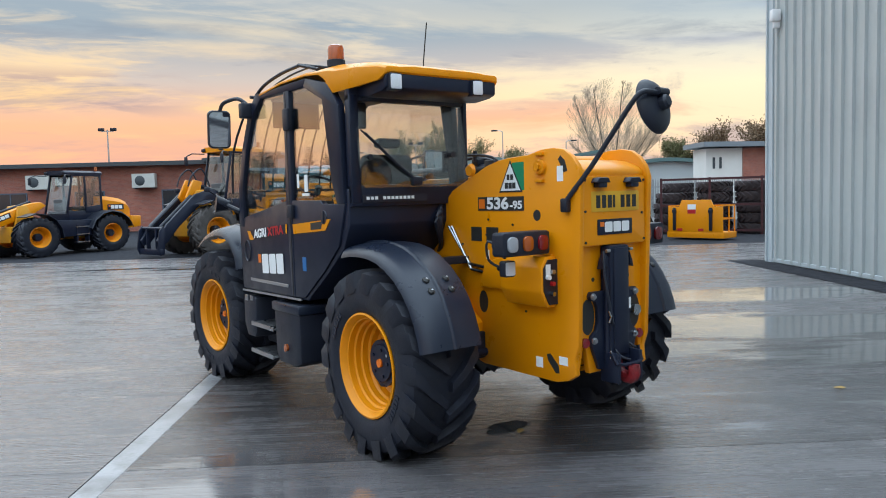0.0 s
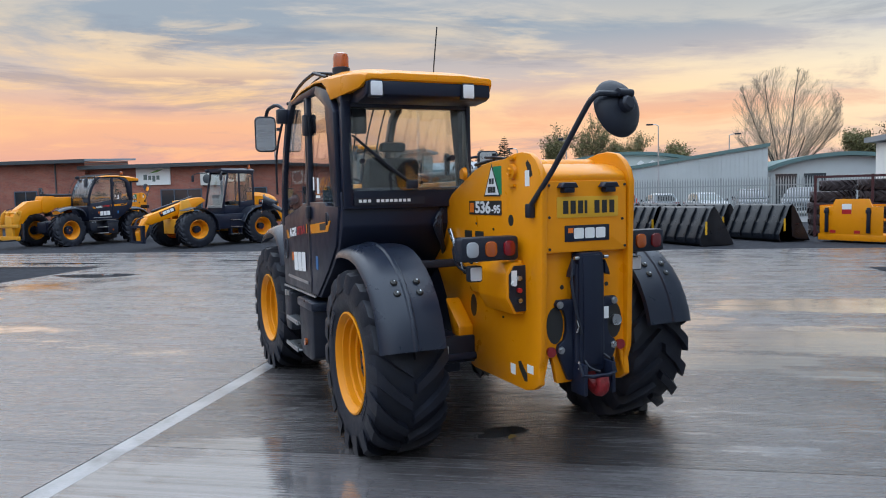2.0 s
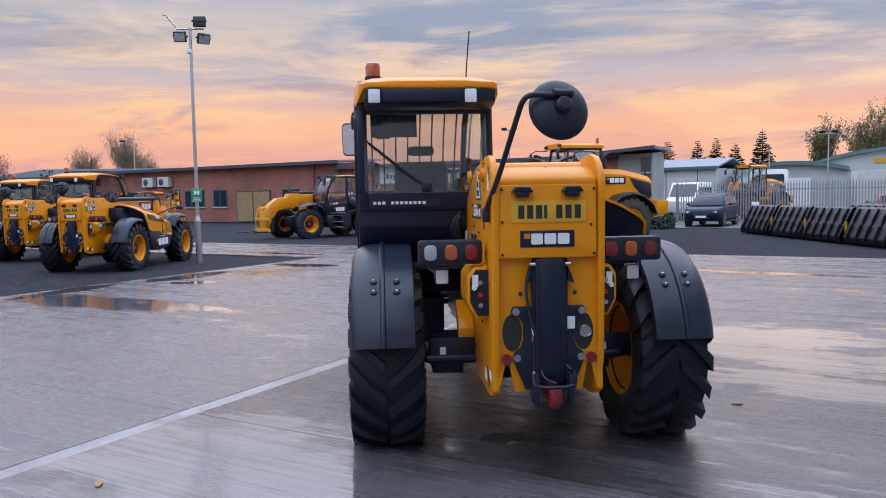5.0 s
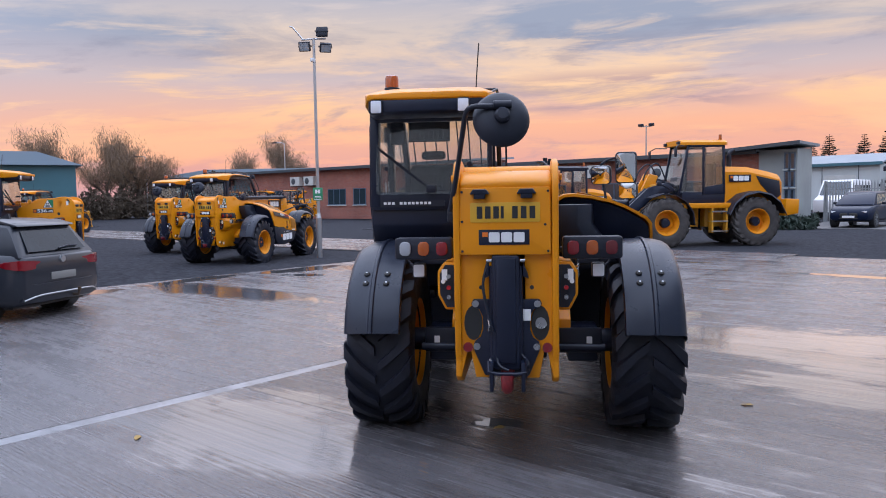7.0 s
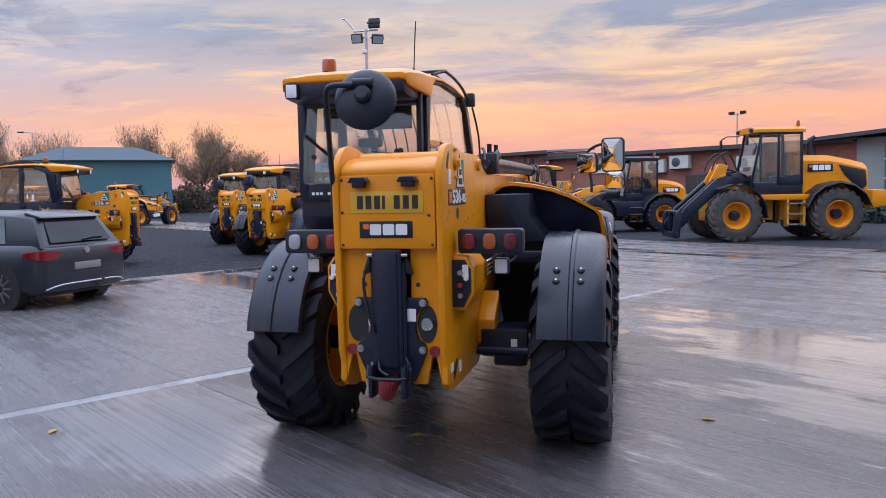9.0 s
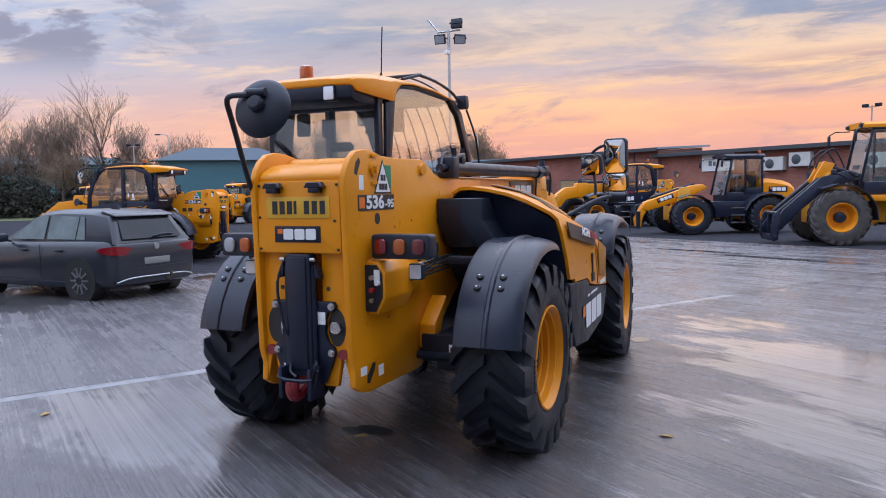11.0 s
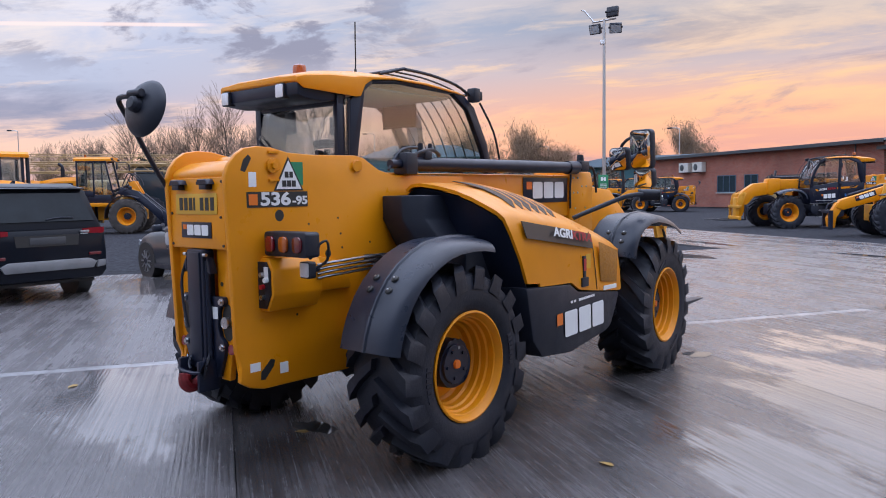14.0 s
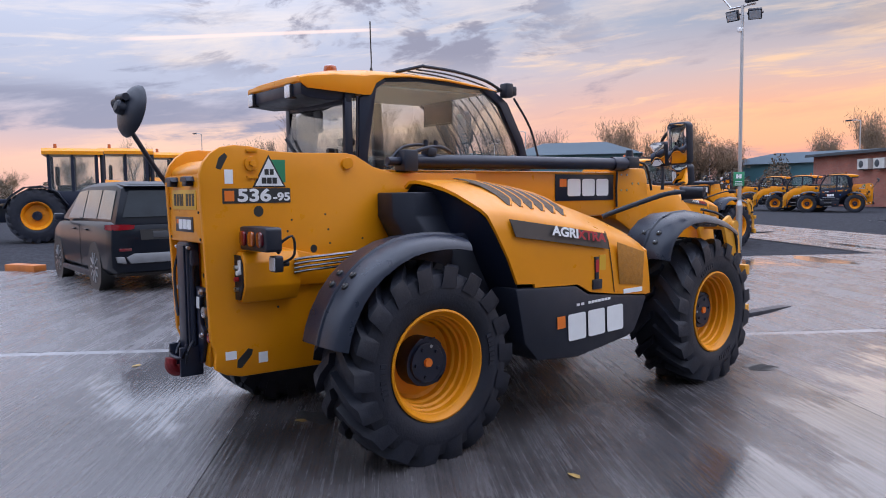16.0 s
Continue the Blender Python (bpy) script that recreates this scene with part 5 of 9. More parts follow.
    g = part("guard_rail", joined(tube([(R + 0.01, y, z + 0.01) for y, z in gcurve[:4]], 0.013, 8, 3), tube([(L + 0.02, y, z + 0.01) for y, z in gcurve[:4]], 0.013, 8, 3), tube([(R, 0.95, 2.59), (L + 0.02, 0.95, 2.59)], 0.013), tube([(R + 0.01, 1.82, 2.47), (L, 1.82, 2.47)], 0.014), tube([(R + 0.01, 0.95, 2.59), (R - 0.04, 0.72, 2.53)], 0.012), tube([(L + 0.02, 0.95, 2.59), (L + 0.06, 0.72, 2.53)], 0.012)), PLASTIC, r, "black bar guard over the windscreen")
    part("lower_bar", tube([(R - 0.02, 2.20, 1.72), (L + 0.02, 2.20, 1.72)], 0.012), PLASTIC, g)
    for k in range(8):
        x = L + 0.09 + k * (R - L - 0.18) / 7
        part("guard_bar", tube([(x, y, z) for y, z in gcurve], 0.0075, 6, 3), PLASTIC, g)
    part("guard_lamp", joined(box(R - 0.02, R + 0.07, 1.78, 1.86, 2.40, 2.52, 0.012), box(R - 0.01, R + 0.05, 1.86, 1.92, 2.42, 2.50, 0.01)), PLASTIC, g)
    part("guard_lamp", joined(box(L - 0.09, L + 0.02, 1.78, 1.86, 2.30, 2.42, 0.012)), PLASTIC, g)
    part("guard_stay", tube([(R + 0.03, 1.90, 2.40), (R + 0.05, 2.08, 2.15), (R + 0.04, 2.20, 1.85)], 0.010, 6, 3), PLASTIC, g)
    part("guard_stay", tube([(L - 0.02, 1.88, 2.36), (L - 0.04, 2.14, 2.05), (L - 0.03, 2.22, 1.7)], 0.010, 6, 3), PLASTIC, g)
    # rear window
    part("rear_frame", joined(prism([(L + 0.02, 1.60), (L + 0.09, 1.60), (L + 0.085, 2.30), (L + 0.02, 2.30)], "y", 0.235, 0.30, 0.006), prism([(R - 0.045, 1.60), (R - 0.0, 1.60), (R - 0.0, 2.30), (R - 0.035, 2.30)], "y", 0.235, 0.30, 0.006), box(L + 0.02, R, 0.24, 0.30, 1.58, 1.72, 0.006), box(L + 0.02, R, 0.24, 0.30, 2.26, 2.36, 0.006)), BLACK, c)
    part("rear_glass", prism(rounded(L + 0.065, R - 0.03, 1.70, 2.29, 0.03), "y", 0.0, 0.005), GLASS, c, "rear window glass", m=Matrix(((1, 0, 0, 0), (0, 1, 0.09, 0.2 - 0.09 * 1.70), (0, 0, 1, 0), (0, 0, 0, 1))))
    part("window_latch", joined(cyl((-0.32, 0.23, 1.92), (-0.32, 0.18, 1.92), 0.02), box(-0.335, -0.305, 0.26, 0.30, 1.80, 1.95, 0.006), cyl((-0.97, 0.23, 1.90), (-0.97, 0.205, 1.90), 0.017), cyl((-0.55, 0.23, 1.75), (-0.55, 0.205, 1.75), 0.014)), PLASTIC, c)
    part("wiper", joined(tube([(-0.62, 0.20, 1.74), (-0.80, 0.19, 1.87), (-1.02, 0.19, 2.05)], 0.010, 6), box(-0.66, -0.58, 0.18, 0.23, 1.71, 1.77, 0.012), tube([(-0.70, 0.205, 1.80), (-1.04, 0.205, 2.07)], 0.006, 6)), PLASTIC, c, "black rear wiper")
    dl = part("dealer_strip", prism(rounded(-1.03, -0.52, 1.605, 1.655, 0.008), "y", 0.228, 0.238), PLASTIC, c, "dark strip with pale bars")
    for k in range(11):
        part("dealer_bar", box(-1.0 + 0.032 * k + (0.03 if k > 2 else 0), -0.978 + 0.032 * k + (0.03 if k > 2 else 0), 0.2255, 0.2285, 1.622, 1.642), WHITE, dl)
    part("warning_sticker", prism([(-0.30, 1.62), (-0.25, 1.62), (-0.275, 1.665)], "y", 0.232, 0.238), PLATE, c)
    part("corner_glass", prism([(0.30, 1.70), (0.345, 1.70), (0.36, 2.30), (0.30, 2.30)], "x", R - 0.014, R - 0.009), GLASS, c, "narrow corner glass")
    part("corner_tube", tube([(R + 0.012, 0.335, 2.31), (R + 0.014, 0.325, 2.0), (R + 0.012, 0.315, 1.62)], 0.009, 6), PLASTIC, c)
    # roof
    rows = []
    for y, xa, xb, zb, zr, ze, zt in ((-0.115, -1.04, -0.16, 2.385, 2.385, 2.425, 2.435), (-0.06, -1.065, -0.145, 2.375, 2.345, 2.44, 2.455), (0.15, -1.09, -0.13, 2.36, 2.335, 2.465, 2.50), (0.40, -1.12, -0.125, 2.335, 2.325, 2.475, 2.525), (0.45, -1.125, -0.125, 2.335, 2.33, 2.485, 2.53), (0.50, -1.13, -0.125, 2.335, 2.42, 2.49, 2.532), (0.58, -1.135, -0.125, 2.335, 2.465, 2.495, 2.535), (0.80, -1.135, -0.125, 2.42, 2.488, 2.51, 2.54), (1.20, -1.135, -0.13, 2.445, 2.485, 2.51, 2.535), (1.60, -1.13, -0.135, 2.445, 2.455, 2.478, 2.50), (1.74, -1.11, -0.15, 2.44, 2.445, 2.46, 2.475)):
        w = xb - xa
        zb = zr
        rows.append([(xa, y, zb), (xa, y, ze - 0.012), (xa + 0.015, y, ze), (xa + 0.10, y, zt - 0.008), (xa + 0.2, y, zt), (xb - 0.2, y, zt), (xb - 0.10, y, zt - 0.008), (xb - 0.015, y, ze), (xb, y, ze - 0.012), (xb, y, zr), (xb - 0.05, y, zr + 0.008), (xa + 0.05, y, zb + 0.012)])
    roof = part("roof", bevelled(loft(rows), 0.006, 2, 40), YELLOW, r, "yellow cab roof with rear visor", 32)
    part("visor", prism([(-0.105, 2.39), (-0.105, 2.30), (-0.05, 2.282), (0.10, 2.27), (0.34, 2.295), (0.34, 2.39)], "x", -1.035, -0.165, 0.012), BLACK, roof, "black visor panel")
    for x in (-0.972, -0.335):
        lamp_unit(roof, (x, -0.125, 2.335), 0.092, 0.105, 0.06)
    part("beacon", joined(lathe([(0.0, 2.53), (0.062, 2.53), (0.062, 2.575), (0.054, 2.58)], 24, "z")), PLASTIC, roof, "black beacon base", m=Matrix.Translation((-0.985, 0.60, 0)))
    part("beacon_lens", lathe([(0.056, 2.578), (0.056, 2.65), (0.05, 2.672), (0.03, 2.682), (0.0, 2.684)], 24, "z"), LENS_ORANGE, roof, "amber beacon dome", m=Matrix.Translation((-0.985, 0.60, 0)))
    part("aerial", joined(tube([(-0.29, 0.56, 2.53), (-0.285, 0.56, 2.62), (-0.275, 0.55, 2.75), (-0.262, 0.54, 2.90)], 0.005, 6), cyl((-0.29, 0.56, 2.52), (-0.29, 0.56, 2.56), 0.016, 0.008)), LETTER, roof, "thin black aerial")
    # door fittings
    for z0, z1 in ((2.14, 2.30), (1.50, 1.60)):
        part("door_hinge", box(L - 0.035, L, 1.06, 1.15, z0, z1, 0.012), PLASTIC, c)
    part("door_handle", joined(lathe([(0.0, -0.004), (0.045, -0.004), (0.05, 0.006)], 20, "x"), box(-0.01, 0.0, -0.012, 0.012, -0.045, 0.045, 0.004)), PLASTIC, c, m=Matrix.Translation((L - 0.006, 0.60, 1.51)))
    part("door_handle", lathe([(0.075, 0.0), (0.085, -0.008), (0.09, 0.0)], 24, "x", closed=True), PLASTIC, c, m=Matrix.Translation((L - 0.006, 2.0, 1.22)) @ Matrix.Diagonal((1, 0.7, 1, 1)))
    st = part("door_stripe", prism([(1.20, 1.455), (1.97, 1.385), (1.92, 1.315), (1.20, 1.385)], "x", L - 0.008, L - 0.004), BLACK, c, "black door stripe with lettering")
    part("stripe_end", prism([(1.93, 1.388), (1.99, 1.383), (1.94, 1.313), (1.86, 1.320)], "x", L - 0.0095, L - 0.008), YELLOW, st)
    part("stripe_end", prism([(1.20, 1.455), (1.225, 1.453), (1.225, 1.383), (1.20, 1.385)], "x", L - 0.0095, L - 0.008), YELLOW, st)
    for txt, yy, zz, mt in (("AGRI", 1.72, 1.372, WHITE), ("XTRA", 1.42, 1.398, RED)):
        writing(txt, 0.095, mt, st, at_pose(L - 0.0095, yy, zz, LEFT, 5.0), "lettering", 0.001, 1.2)
    part("rear_stripe", prism([(0.50, 1.50), (1.10, 1.455), (1.09, 1.385), (0.58, 1.42)], "x", L - 0.008, L - 0.004), YELLOW, c, "yellow stripe with dark tab")
    part("rear_stripe_tab", prism([(0.62, 1.482), (0.80, 1.468), (0.80, 1.42), (0.64, 1.43)], "x", L - 0.0095, L - 0.008), LETTER, c)
    badge(c, at_pose(L - 0.006, 1.52, 1.14, LEFT, 3.0), 0.50, 0.155, backing=False)
    part("door_trim", prism([(1.22, 0.975), (1.96, 0.975), (1.96, 1.00), (1.22, 1.00)], "x", L - 0.012, L - 0.004, 0.004), SILVER, c)
    part("sill_trim", prism([(1.0, 0.895), (2.15, 0.875), (2.15, 0.89), (1.0, 0.91)], "x", L - 0.012, L - 0.002), SILVER, c)
    part("blue_sticker", box(L - 0.006, L - 0.004, 0.90, 0.96, 1.12, 1.22), mat("blue_vinyl", (0.02, 0.13, 0.35), 0.4), c)
    for y0, y1, z0, z1 in ((0.86, 0.91, 1.69, 1.81), (1.0, 1.03, 1.72, 1.82), (0.84, 0.95, 1.66, 1.68)):
        part("glass_sticker", box(L + 0.009, L + 0.012, y0, y1, z0, z1), WHITE, c)
    # inside
    part("headliner", box(L + 0.06, R - 0.06, 0.34, 1.56, 2.405, 2.425, 0.008), HEADLINER, c, "pale grey cab headliner")
    low = Matrix.Translation((0, 0, -0.05))
    s = part("driver_seat", joined(prism([(0.70, 1.42), (1.20, 1.44), (1.22, 1.52), (0.72, 1.56)], "x", -0.88, -0.40, 0.04), prism([(0.60, 1.50), (0.76, 1.54), (0.62, 1.96), (0.54, 2.00), (0.48, 1.94)], "x", -0.84, -0.44, 0.04), prism([(0.50, 2.03), (0.58, 2.03), (0.565, 2.10), (0.49, 2.10)], "x", -0.74, -0.54, 0.03)), SEAT, r, "black cloth driver seat", m=low)
    part("armrest", box(-0.40, -0.30, 0.72, 1.15, 1.62, 1.70, 0.03), INSIDE, s)
    part("steering_wheel", lathe([(0.165, 0.0), (0.178, 0.012), (0.19, 0.0), (0.178, -0.012)], 32, "z", closed=True), PLASTIC, r, "black steering wheel", m=Matrix.Translation((-0.66, 1.58, 1.74)) @ pose(0, 0, 0, 30, 0, 0))
    part("steering_column", joined(tube([(-0.66, 1.58, 1.74), (-0.66, 1.72, 1.50), (-0.66, 1.80, 1.40)], 0.03), box(-0.90, -0.40, 1.78, 2.02, 1.42, 1.66, 0.05)), INSIDE, r, "dark dashboard and steering column")
    part("cab_display", box(-0.30, -0.18, 1.70, 1.74, 1.66, 1.84, 0.012), PLASTIC, r)
    part("cab_fan", box(-1.02, -0.26, 0.30, 0.42, 2.30, 2.36, 0.02), INSIDE, r)
    part("sun_blind", joined(box(L + 0.10, -0.62, 1.60, 1.63, 2.22, 2.42, 0.01), cyl((L + 0.10, 1.61, 2.22), (-0.62, 1.61, 2.22), 0.012)), SEAT, r, "dark rolled sun blind")
    part("inside_mirror", joined(box(L + 0.14, L + 0.26, 0.42, 0.46, 2.10, 2.28, 0.02), tube([(L + 0.2, 0.46, 2.28), (L + 0.2, 0.50, 2.40)], 0.012)), PLASTIC, r, "black mirror hanging inside the cab")
    # left mirror
    arm = part("mirror_arm", tube([(L - 0.02, 1.86, 2.42), (L - 0.06, 1.95, 2.47), (L - 0.09, 2.18, 2.46), (L - 0.10, 2.25, 2.40)], 0.016, 8, 4), PLASTIC, r)
    mm = Matrix.Translation((L - 0.11, 2.25, 2.245)) @ pose(0, 0, 0, 7, 0, -10)
    q = part("mirror_housing", prism(rounded(-0.095, 0.095, -0.16, 0.16, 0.045), "y", -0.005, 0.06, 0.018), PLASTIC, arm, "black mirror housing", m=mm)
    part("mirror_glass", prism(rounded(-0.083, 0.083, -0.145, 0.145, 0.035), "y", -0.0085, -0.0045), MIRROR, q, m=mm)
    part("side_lamp", joined(cyl((L - 0.14, 2.35, 1.62), (L - 0.02, 2.32, 1.60), 0.075, 0.04, 18, 0.02), tube([(L, 2.15, 1.55), (L - 0.06, 2.28, 1.60)], 0.02)), PLASTIC, r)
    # steps and tank under the door
    t = part("tank_box", joined(prism([(0.98, 0.43), (1.08, 0.39), (1.36, 0.39), (1.42, 0.46), (1.44, 0.84), (1.40, 0.86), (1.0, 0.86), (0.98, 0.82)], "x", -1.16, -0.45, 0.02), box(-0.95, -0.45, 1.40, 2.10, 0.42, 0.85, 0.02), prism([(1.86, 0.56), (1.90, 0.50), (2.06, 0.50), (2.12, 0.60), (2.12, 0.84), (1.86, 0.84)], "x", -1.14, -0.6, 0.02)), PLASTIC, r, "black tank box with steps")
    part("tank_lid", prism([(0.96, 0.79), (1.45, 0.79), (1.45, 0.86), (0.96, 0.86)], "x", -1.175, -0.70, 0.015), FENDER, t)
    for z, x in ((0.64, -1.17), (0.42, -1.18)):
        bm = box(x, -0.95, 1.42, 1.86, z - 0.014, z, 0.004)
        for k in range(7):
            bm = joined(bm, box(x + 0.01, -0.96, 1.45 + 0.06 * k, 1.462 + 0.06 * k, z, z + 0.01))
        part("step_tread", joined(bm, box(x - 0.012, x, 1.42, 1.86, z - 0.022, z + 0.012, 0.004)), STEEL, t, "serrated steel step")
    part("side_marker", cyl((-1.178, 1.21, 0.525), (-1.155, 1.21, 0.525), 0.03, 0.028, 16, 0.004), LENS_ORANGE, t, "round amber marker")
    part("sill_bolt", joined(box(-1.15, -1.135, 2.0, 2.06, 0.80, 0.85, 0.004), box(-1.15, -1.135, 1.90, 1.95, 0.81, 0.85, 0.004)), STEEL, t)


MAIN = machine(pose(0.663, 5.18, 0, 0, 0, 33.8), "yellow and black telehandler with orange beacon on wet concrete")


# ---------------------------------------------------------------- puddles and marks on the concrete
def puddle(x, y, rx, ry, seed, turn=0.0):
    rnd = random.Random(seed)
    ph = [rnd.uniform(0, 6.3) for _ in range(4)]
    pts = []
    for k in range(40):
        a = 2 * math.pi * k / 40
        q = 1 + 0.16 * math.sin(2 * a + ph[0]) + 0.10 * math.sin(3 * a + ph[1]) + 0.06 * math.sin(5 * a + ph[2]) + 0.04 * math.sin(9 * a + ph[3])
        u, v = rx * q * math.cos(a), ry * q * math.sin(a)
        c, s = math.cos(radians(turn)), math.sin(radians(turn))
        pts.append((x + c * u - s * v, y + s * u + c * v))
    return flat("puddle", pts, 0.003, WATER, "shallow still puddle on the concrete", "puddle", 0.002)


for i, (x, y, rx, ry, t) in enumerate(((-10.55, 9.2, 0.28, 1.2, 4), (-10.4, 12.0, 0.35, 1.3, -4), (-9.7, 15.2, 1.1, 0.35, 8), (-9.3, 11.2, 0.5, 0.25, 20), (-10.2, 7.0, 0.30, 0.5, 0), (-0.40, 8.9, 0.10, 0.16, 0), (0.62, 5.05, 0.20, 0.09, 30), (-4.8, 18.4, 1.6, 0.22, 2), (1.2, 16.9, 1.8, 0.2, -2), (-7.5, 18.9, 1.2, 0.18, 0), (-13.0, 18.3, 1.4, 0.2, 0))):
    puddle(x, y, rx, ry, 40 + i, t)

gravel_strip = flat("gravel_strip", [(7.05, -30), (7.70, -30), (7.70, 16.2), (7.05, 16.2)], 0.012, PLANINGS, "dark gravel strip along the shed wall", "gravel", 0.05)
leaf_mat = mat("fallen_leaf", (0.35, 0.22, 0.06), 0.7)
for i, (x, y) in enumerate(((3.4, 5.7), (0.7, 4.95), (-1.2, 3.2), (1.9, 6.6))):
    bm = quad([(0.05, 0, 0), (0.02, 0.022, 0.008), (-0.03, 0.02, 0.004), (-0.055, 0, 0.0), (-0.03, -0.02, 0.006), (0.02, -0.022, 0.0)], 0.001)
    tagged(part("fallen_leaf", bm, leaf_mat, smooth=0, m=pose(x, y, 0.004, 0, 0, 70 * i)), "small yellow fallen leaf on wet concrete", "leaf", "fallen leaves")

# ---------------------------------------------------------------- shed with ribbed cladding
CLAD = mat("grey_ribbed_cladding", (0.40, 0.43, 0.43), 0.42, metal=0.0, vary=(0.5, 0.05), rvary=0.06, stains=(0.8, (0.26, 0.29, 0.31), 0.35))
CLAD_EDGE = mat("cladding_trim", (0.44, 0.49, 0.52), 0.4, vary=(1.0, 0.05))
shed = thing("wall_shed", Matrix.Identity(4), "grey ribbed steel wall of a tall shed", "shed wall", kind="structure")
part("shed_wall", box(7.78, 24.0, -30, 15.78, 0.0, 9.0, 0.0), CLAD, shed, smooth=0)
part("corner_flashing", joined(box(7.735, 7.79, 15.56, 15.80, 0.0, 9.0, 0.004, 1), box(7.70, 7.735, 15.74, 15.80, 0.0, 9.0, 0.003, 1)), CLAD_EDGE, shed, "folded corner flashing", 0)
part("base_flashing", box(7.745, 7.78, -30, 15.55, 0.02, 0.10, 0.004, 1), CLAD_EDGE, shed, smooth=0)
rib = prism([(0.0, -0.058), (-0.050, -0.044), (-0.050, 0.044), (0.0, 0.058)], "z", 0.06, 9.0)
rib_me = bpy.data.meshes.new("rib")
rib.to_mesh(rib_me)
rib.free()
rib_me.materials.append(CLAD)
for k in range(126):
    o = new("rib", rib_me)
    o.parent, o.location = shed, (7.781, 15.42 - 0.335 * k, 0)
sign_box = part("shed_lamp", joined(box(7.55, 7.74, 15.2, 15.35, 5.05, 5.30, 0.03), box(7.60, 7.74, 15.24, 15.31, 4.92, 5.08, 0.02)), WHITE, shed, "small white fitting on the wall")

# ---------------------------------------------------------------- brick office building
def brick_material():
    m = bpy.data.materials.new("red_brick")
    m.use_nodes = True
    nt = m.node_tree
    b = nt.nodes["Principled BSDF"]
    tc = nt.nodes.new("ShaderNodeTexCoord")
    mp = nt.nodes.new("ShaderNodeMapping")
    mp.inputs["Rotation"].default_value = (radians(90), 0, 0)
    bt = nt.nodes.new("ShaderNodeTexBrick")
    bt.inputs["Scale"].default_value, bt.inputs["Mortar Size"].default_value = 1.0, 0.006
    bt.inputs["Brick Width"].default_value, bt.inputs["Row Height"].default_value = 0.225, 0.075
    bt.inputs["Color1"].default_value, bt.inputs["Color2"].default_value, bt.inputs["Mortar"].default_value = (0.27, 0.085, 0.062, 1), (0.36, 0.125, 0.085, 1), (0.27, 0.20, 0.17, 1)
    n = nt.nodes.new("ShaderNodeTexNoise")
    n.inputs["Scale"].default_value, n.inputs["Detail"].default_value = 0.5, 5
    h = nt.nodes.new("ShaderNodeHueSaturation")
    r = nt.nodes.new("ShaderNodeMapRange")
    r.inputs[1].default_value, r.inputs[2].default_value, r.inputs[3].default_value, r.inputs[4].default_value = 0.3, 0.7, 0.8, 1.2
    K = nt.links.new
    K(tc.outputs["Object"], mp.inputs[0]), K(mp.outputs[0], bt.inputs[0]), K(tc.outputs["Object"], n.inputs[0]), K(n.outputs[0], r.inputs[0]), K(r.outputs[0], h.inputs["Value"])
    K(bt.outputs[0], h.inputs["Color"]), K(h.outputs[0], b.inputs["Base Color"])
    b.inputs["Roughness"].default_value = 0.8
    return m


BRICK = brick_material()
ROOF_SHEET = mat("grey_roof_sheet", (0.20, 0.23, 0.26), 0.5, vary=(0.4, 0.08))
FASCIA = mat("grey_fascia", (0.055, 0.065, 0.075), 0.5)
PANEL = mat("pale_wall_panel", (0.50, 0.53, 0.52), 0.55, vary=(0.4, 0.06))
WINDOW = mat("dark_window", (0.02, 0.03, 0.04), 0.06, coat=0.5)
FRAME = mat("window_frame_blue", (0.06, 0.10, 0.15), 0.45)
TIMBER = mat("tan_timber", (0.32, 0.22, 0.10), 0.65, vary=(3, 0.15))
RENDER_GREY = mat("grey_wall_render", (0.30, 0.32, 0.31), 0.7, vary=(0.6, 0.10), stains=(0.8, (0.20, 0.21, 0.20), 0.3))
ACMAT = mat("air_unit_casing", (0.55, 0.55, 0.52), 0.5, vary=(2, 0.08))
office = thing("brick_building", Matrix.Identity(4), "long low red brick office building with grey roof", "building")
for x0, x1, yf, zf in ((-60.0, -31.5, 45.2, 4.45), (-31.5, -10.2, 45.6, 4.0)):
    part("wall", prism([(yf, 0.0), (yf + 5, 0.0), (yf + 5, zf + 0.3), (yf, zf)], "x", x0, x1), BRICK, office, smooth=0)
    part("roof", prism([(yf - 0.55, zf + 0.06), (yf - 0.55, zf + 0.20), (yf + 5.4, zf + 0.50), (yf + 5.4, zf + 0.36)], "x", x0 - 0.4, x1 + (0.4 if x1 < -20 else 0.0)), ROOF_SHEET, office, "grey sheet roof", 0)
    part("fascia", box(x0 - 0.4, x1 + (0.4 if x1 < -20 else 0.0), yf - 0.62, yf - 0.53, zf - 0.05, zf + 0.19), FASCIA, office, "dark fascia and gutter", 0)
    part("downpipe", tube([(x1 - 2.2, yf - 0.06, zf), (x1 - 2.2, yf - 0.06, 0.05)], 0.05), FASCIA, office)
part("end_wall", prism([(45.5, 0.0), (48.5, 0.0), (48.5, 4.3), (45.5, 4.15)], "x", -10.2, -8.1), RENDER_GREY, office, "grey rendered end wall", 0)
part("end_roof", prism([(-12.4, 4.10), (-7.8, 4.40), (-7.8, 4.56), (-12.4, 4.26)], "y", 44.6, 49.0), ROOF_SHEET, office, smooth=0)
part("end_fascia", prism([(-12.4, 4.06), (-7.75, 4.36), (-7.75, 4.56), (-12.4, 4.26)], "y", 44.5, 44.6), FASCIA, office, smooth=0)


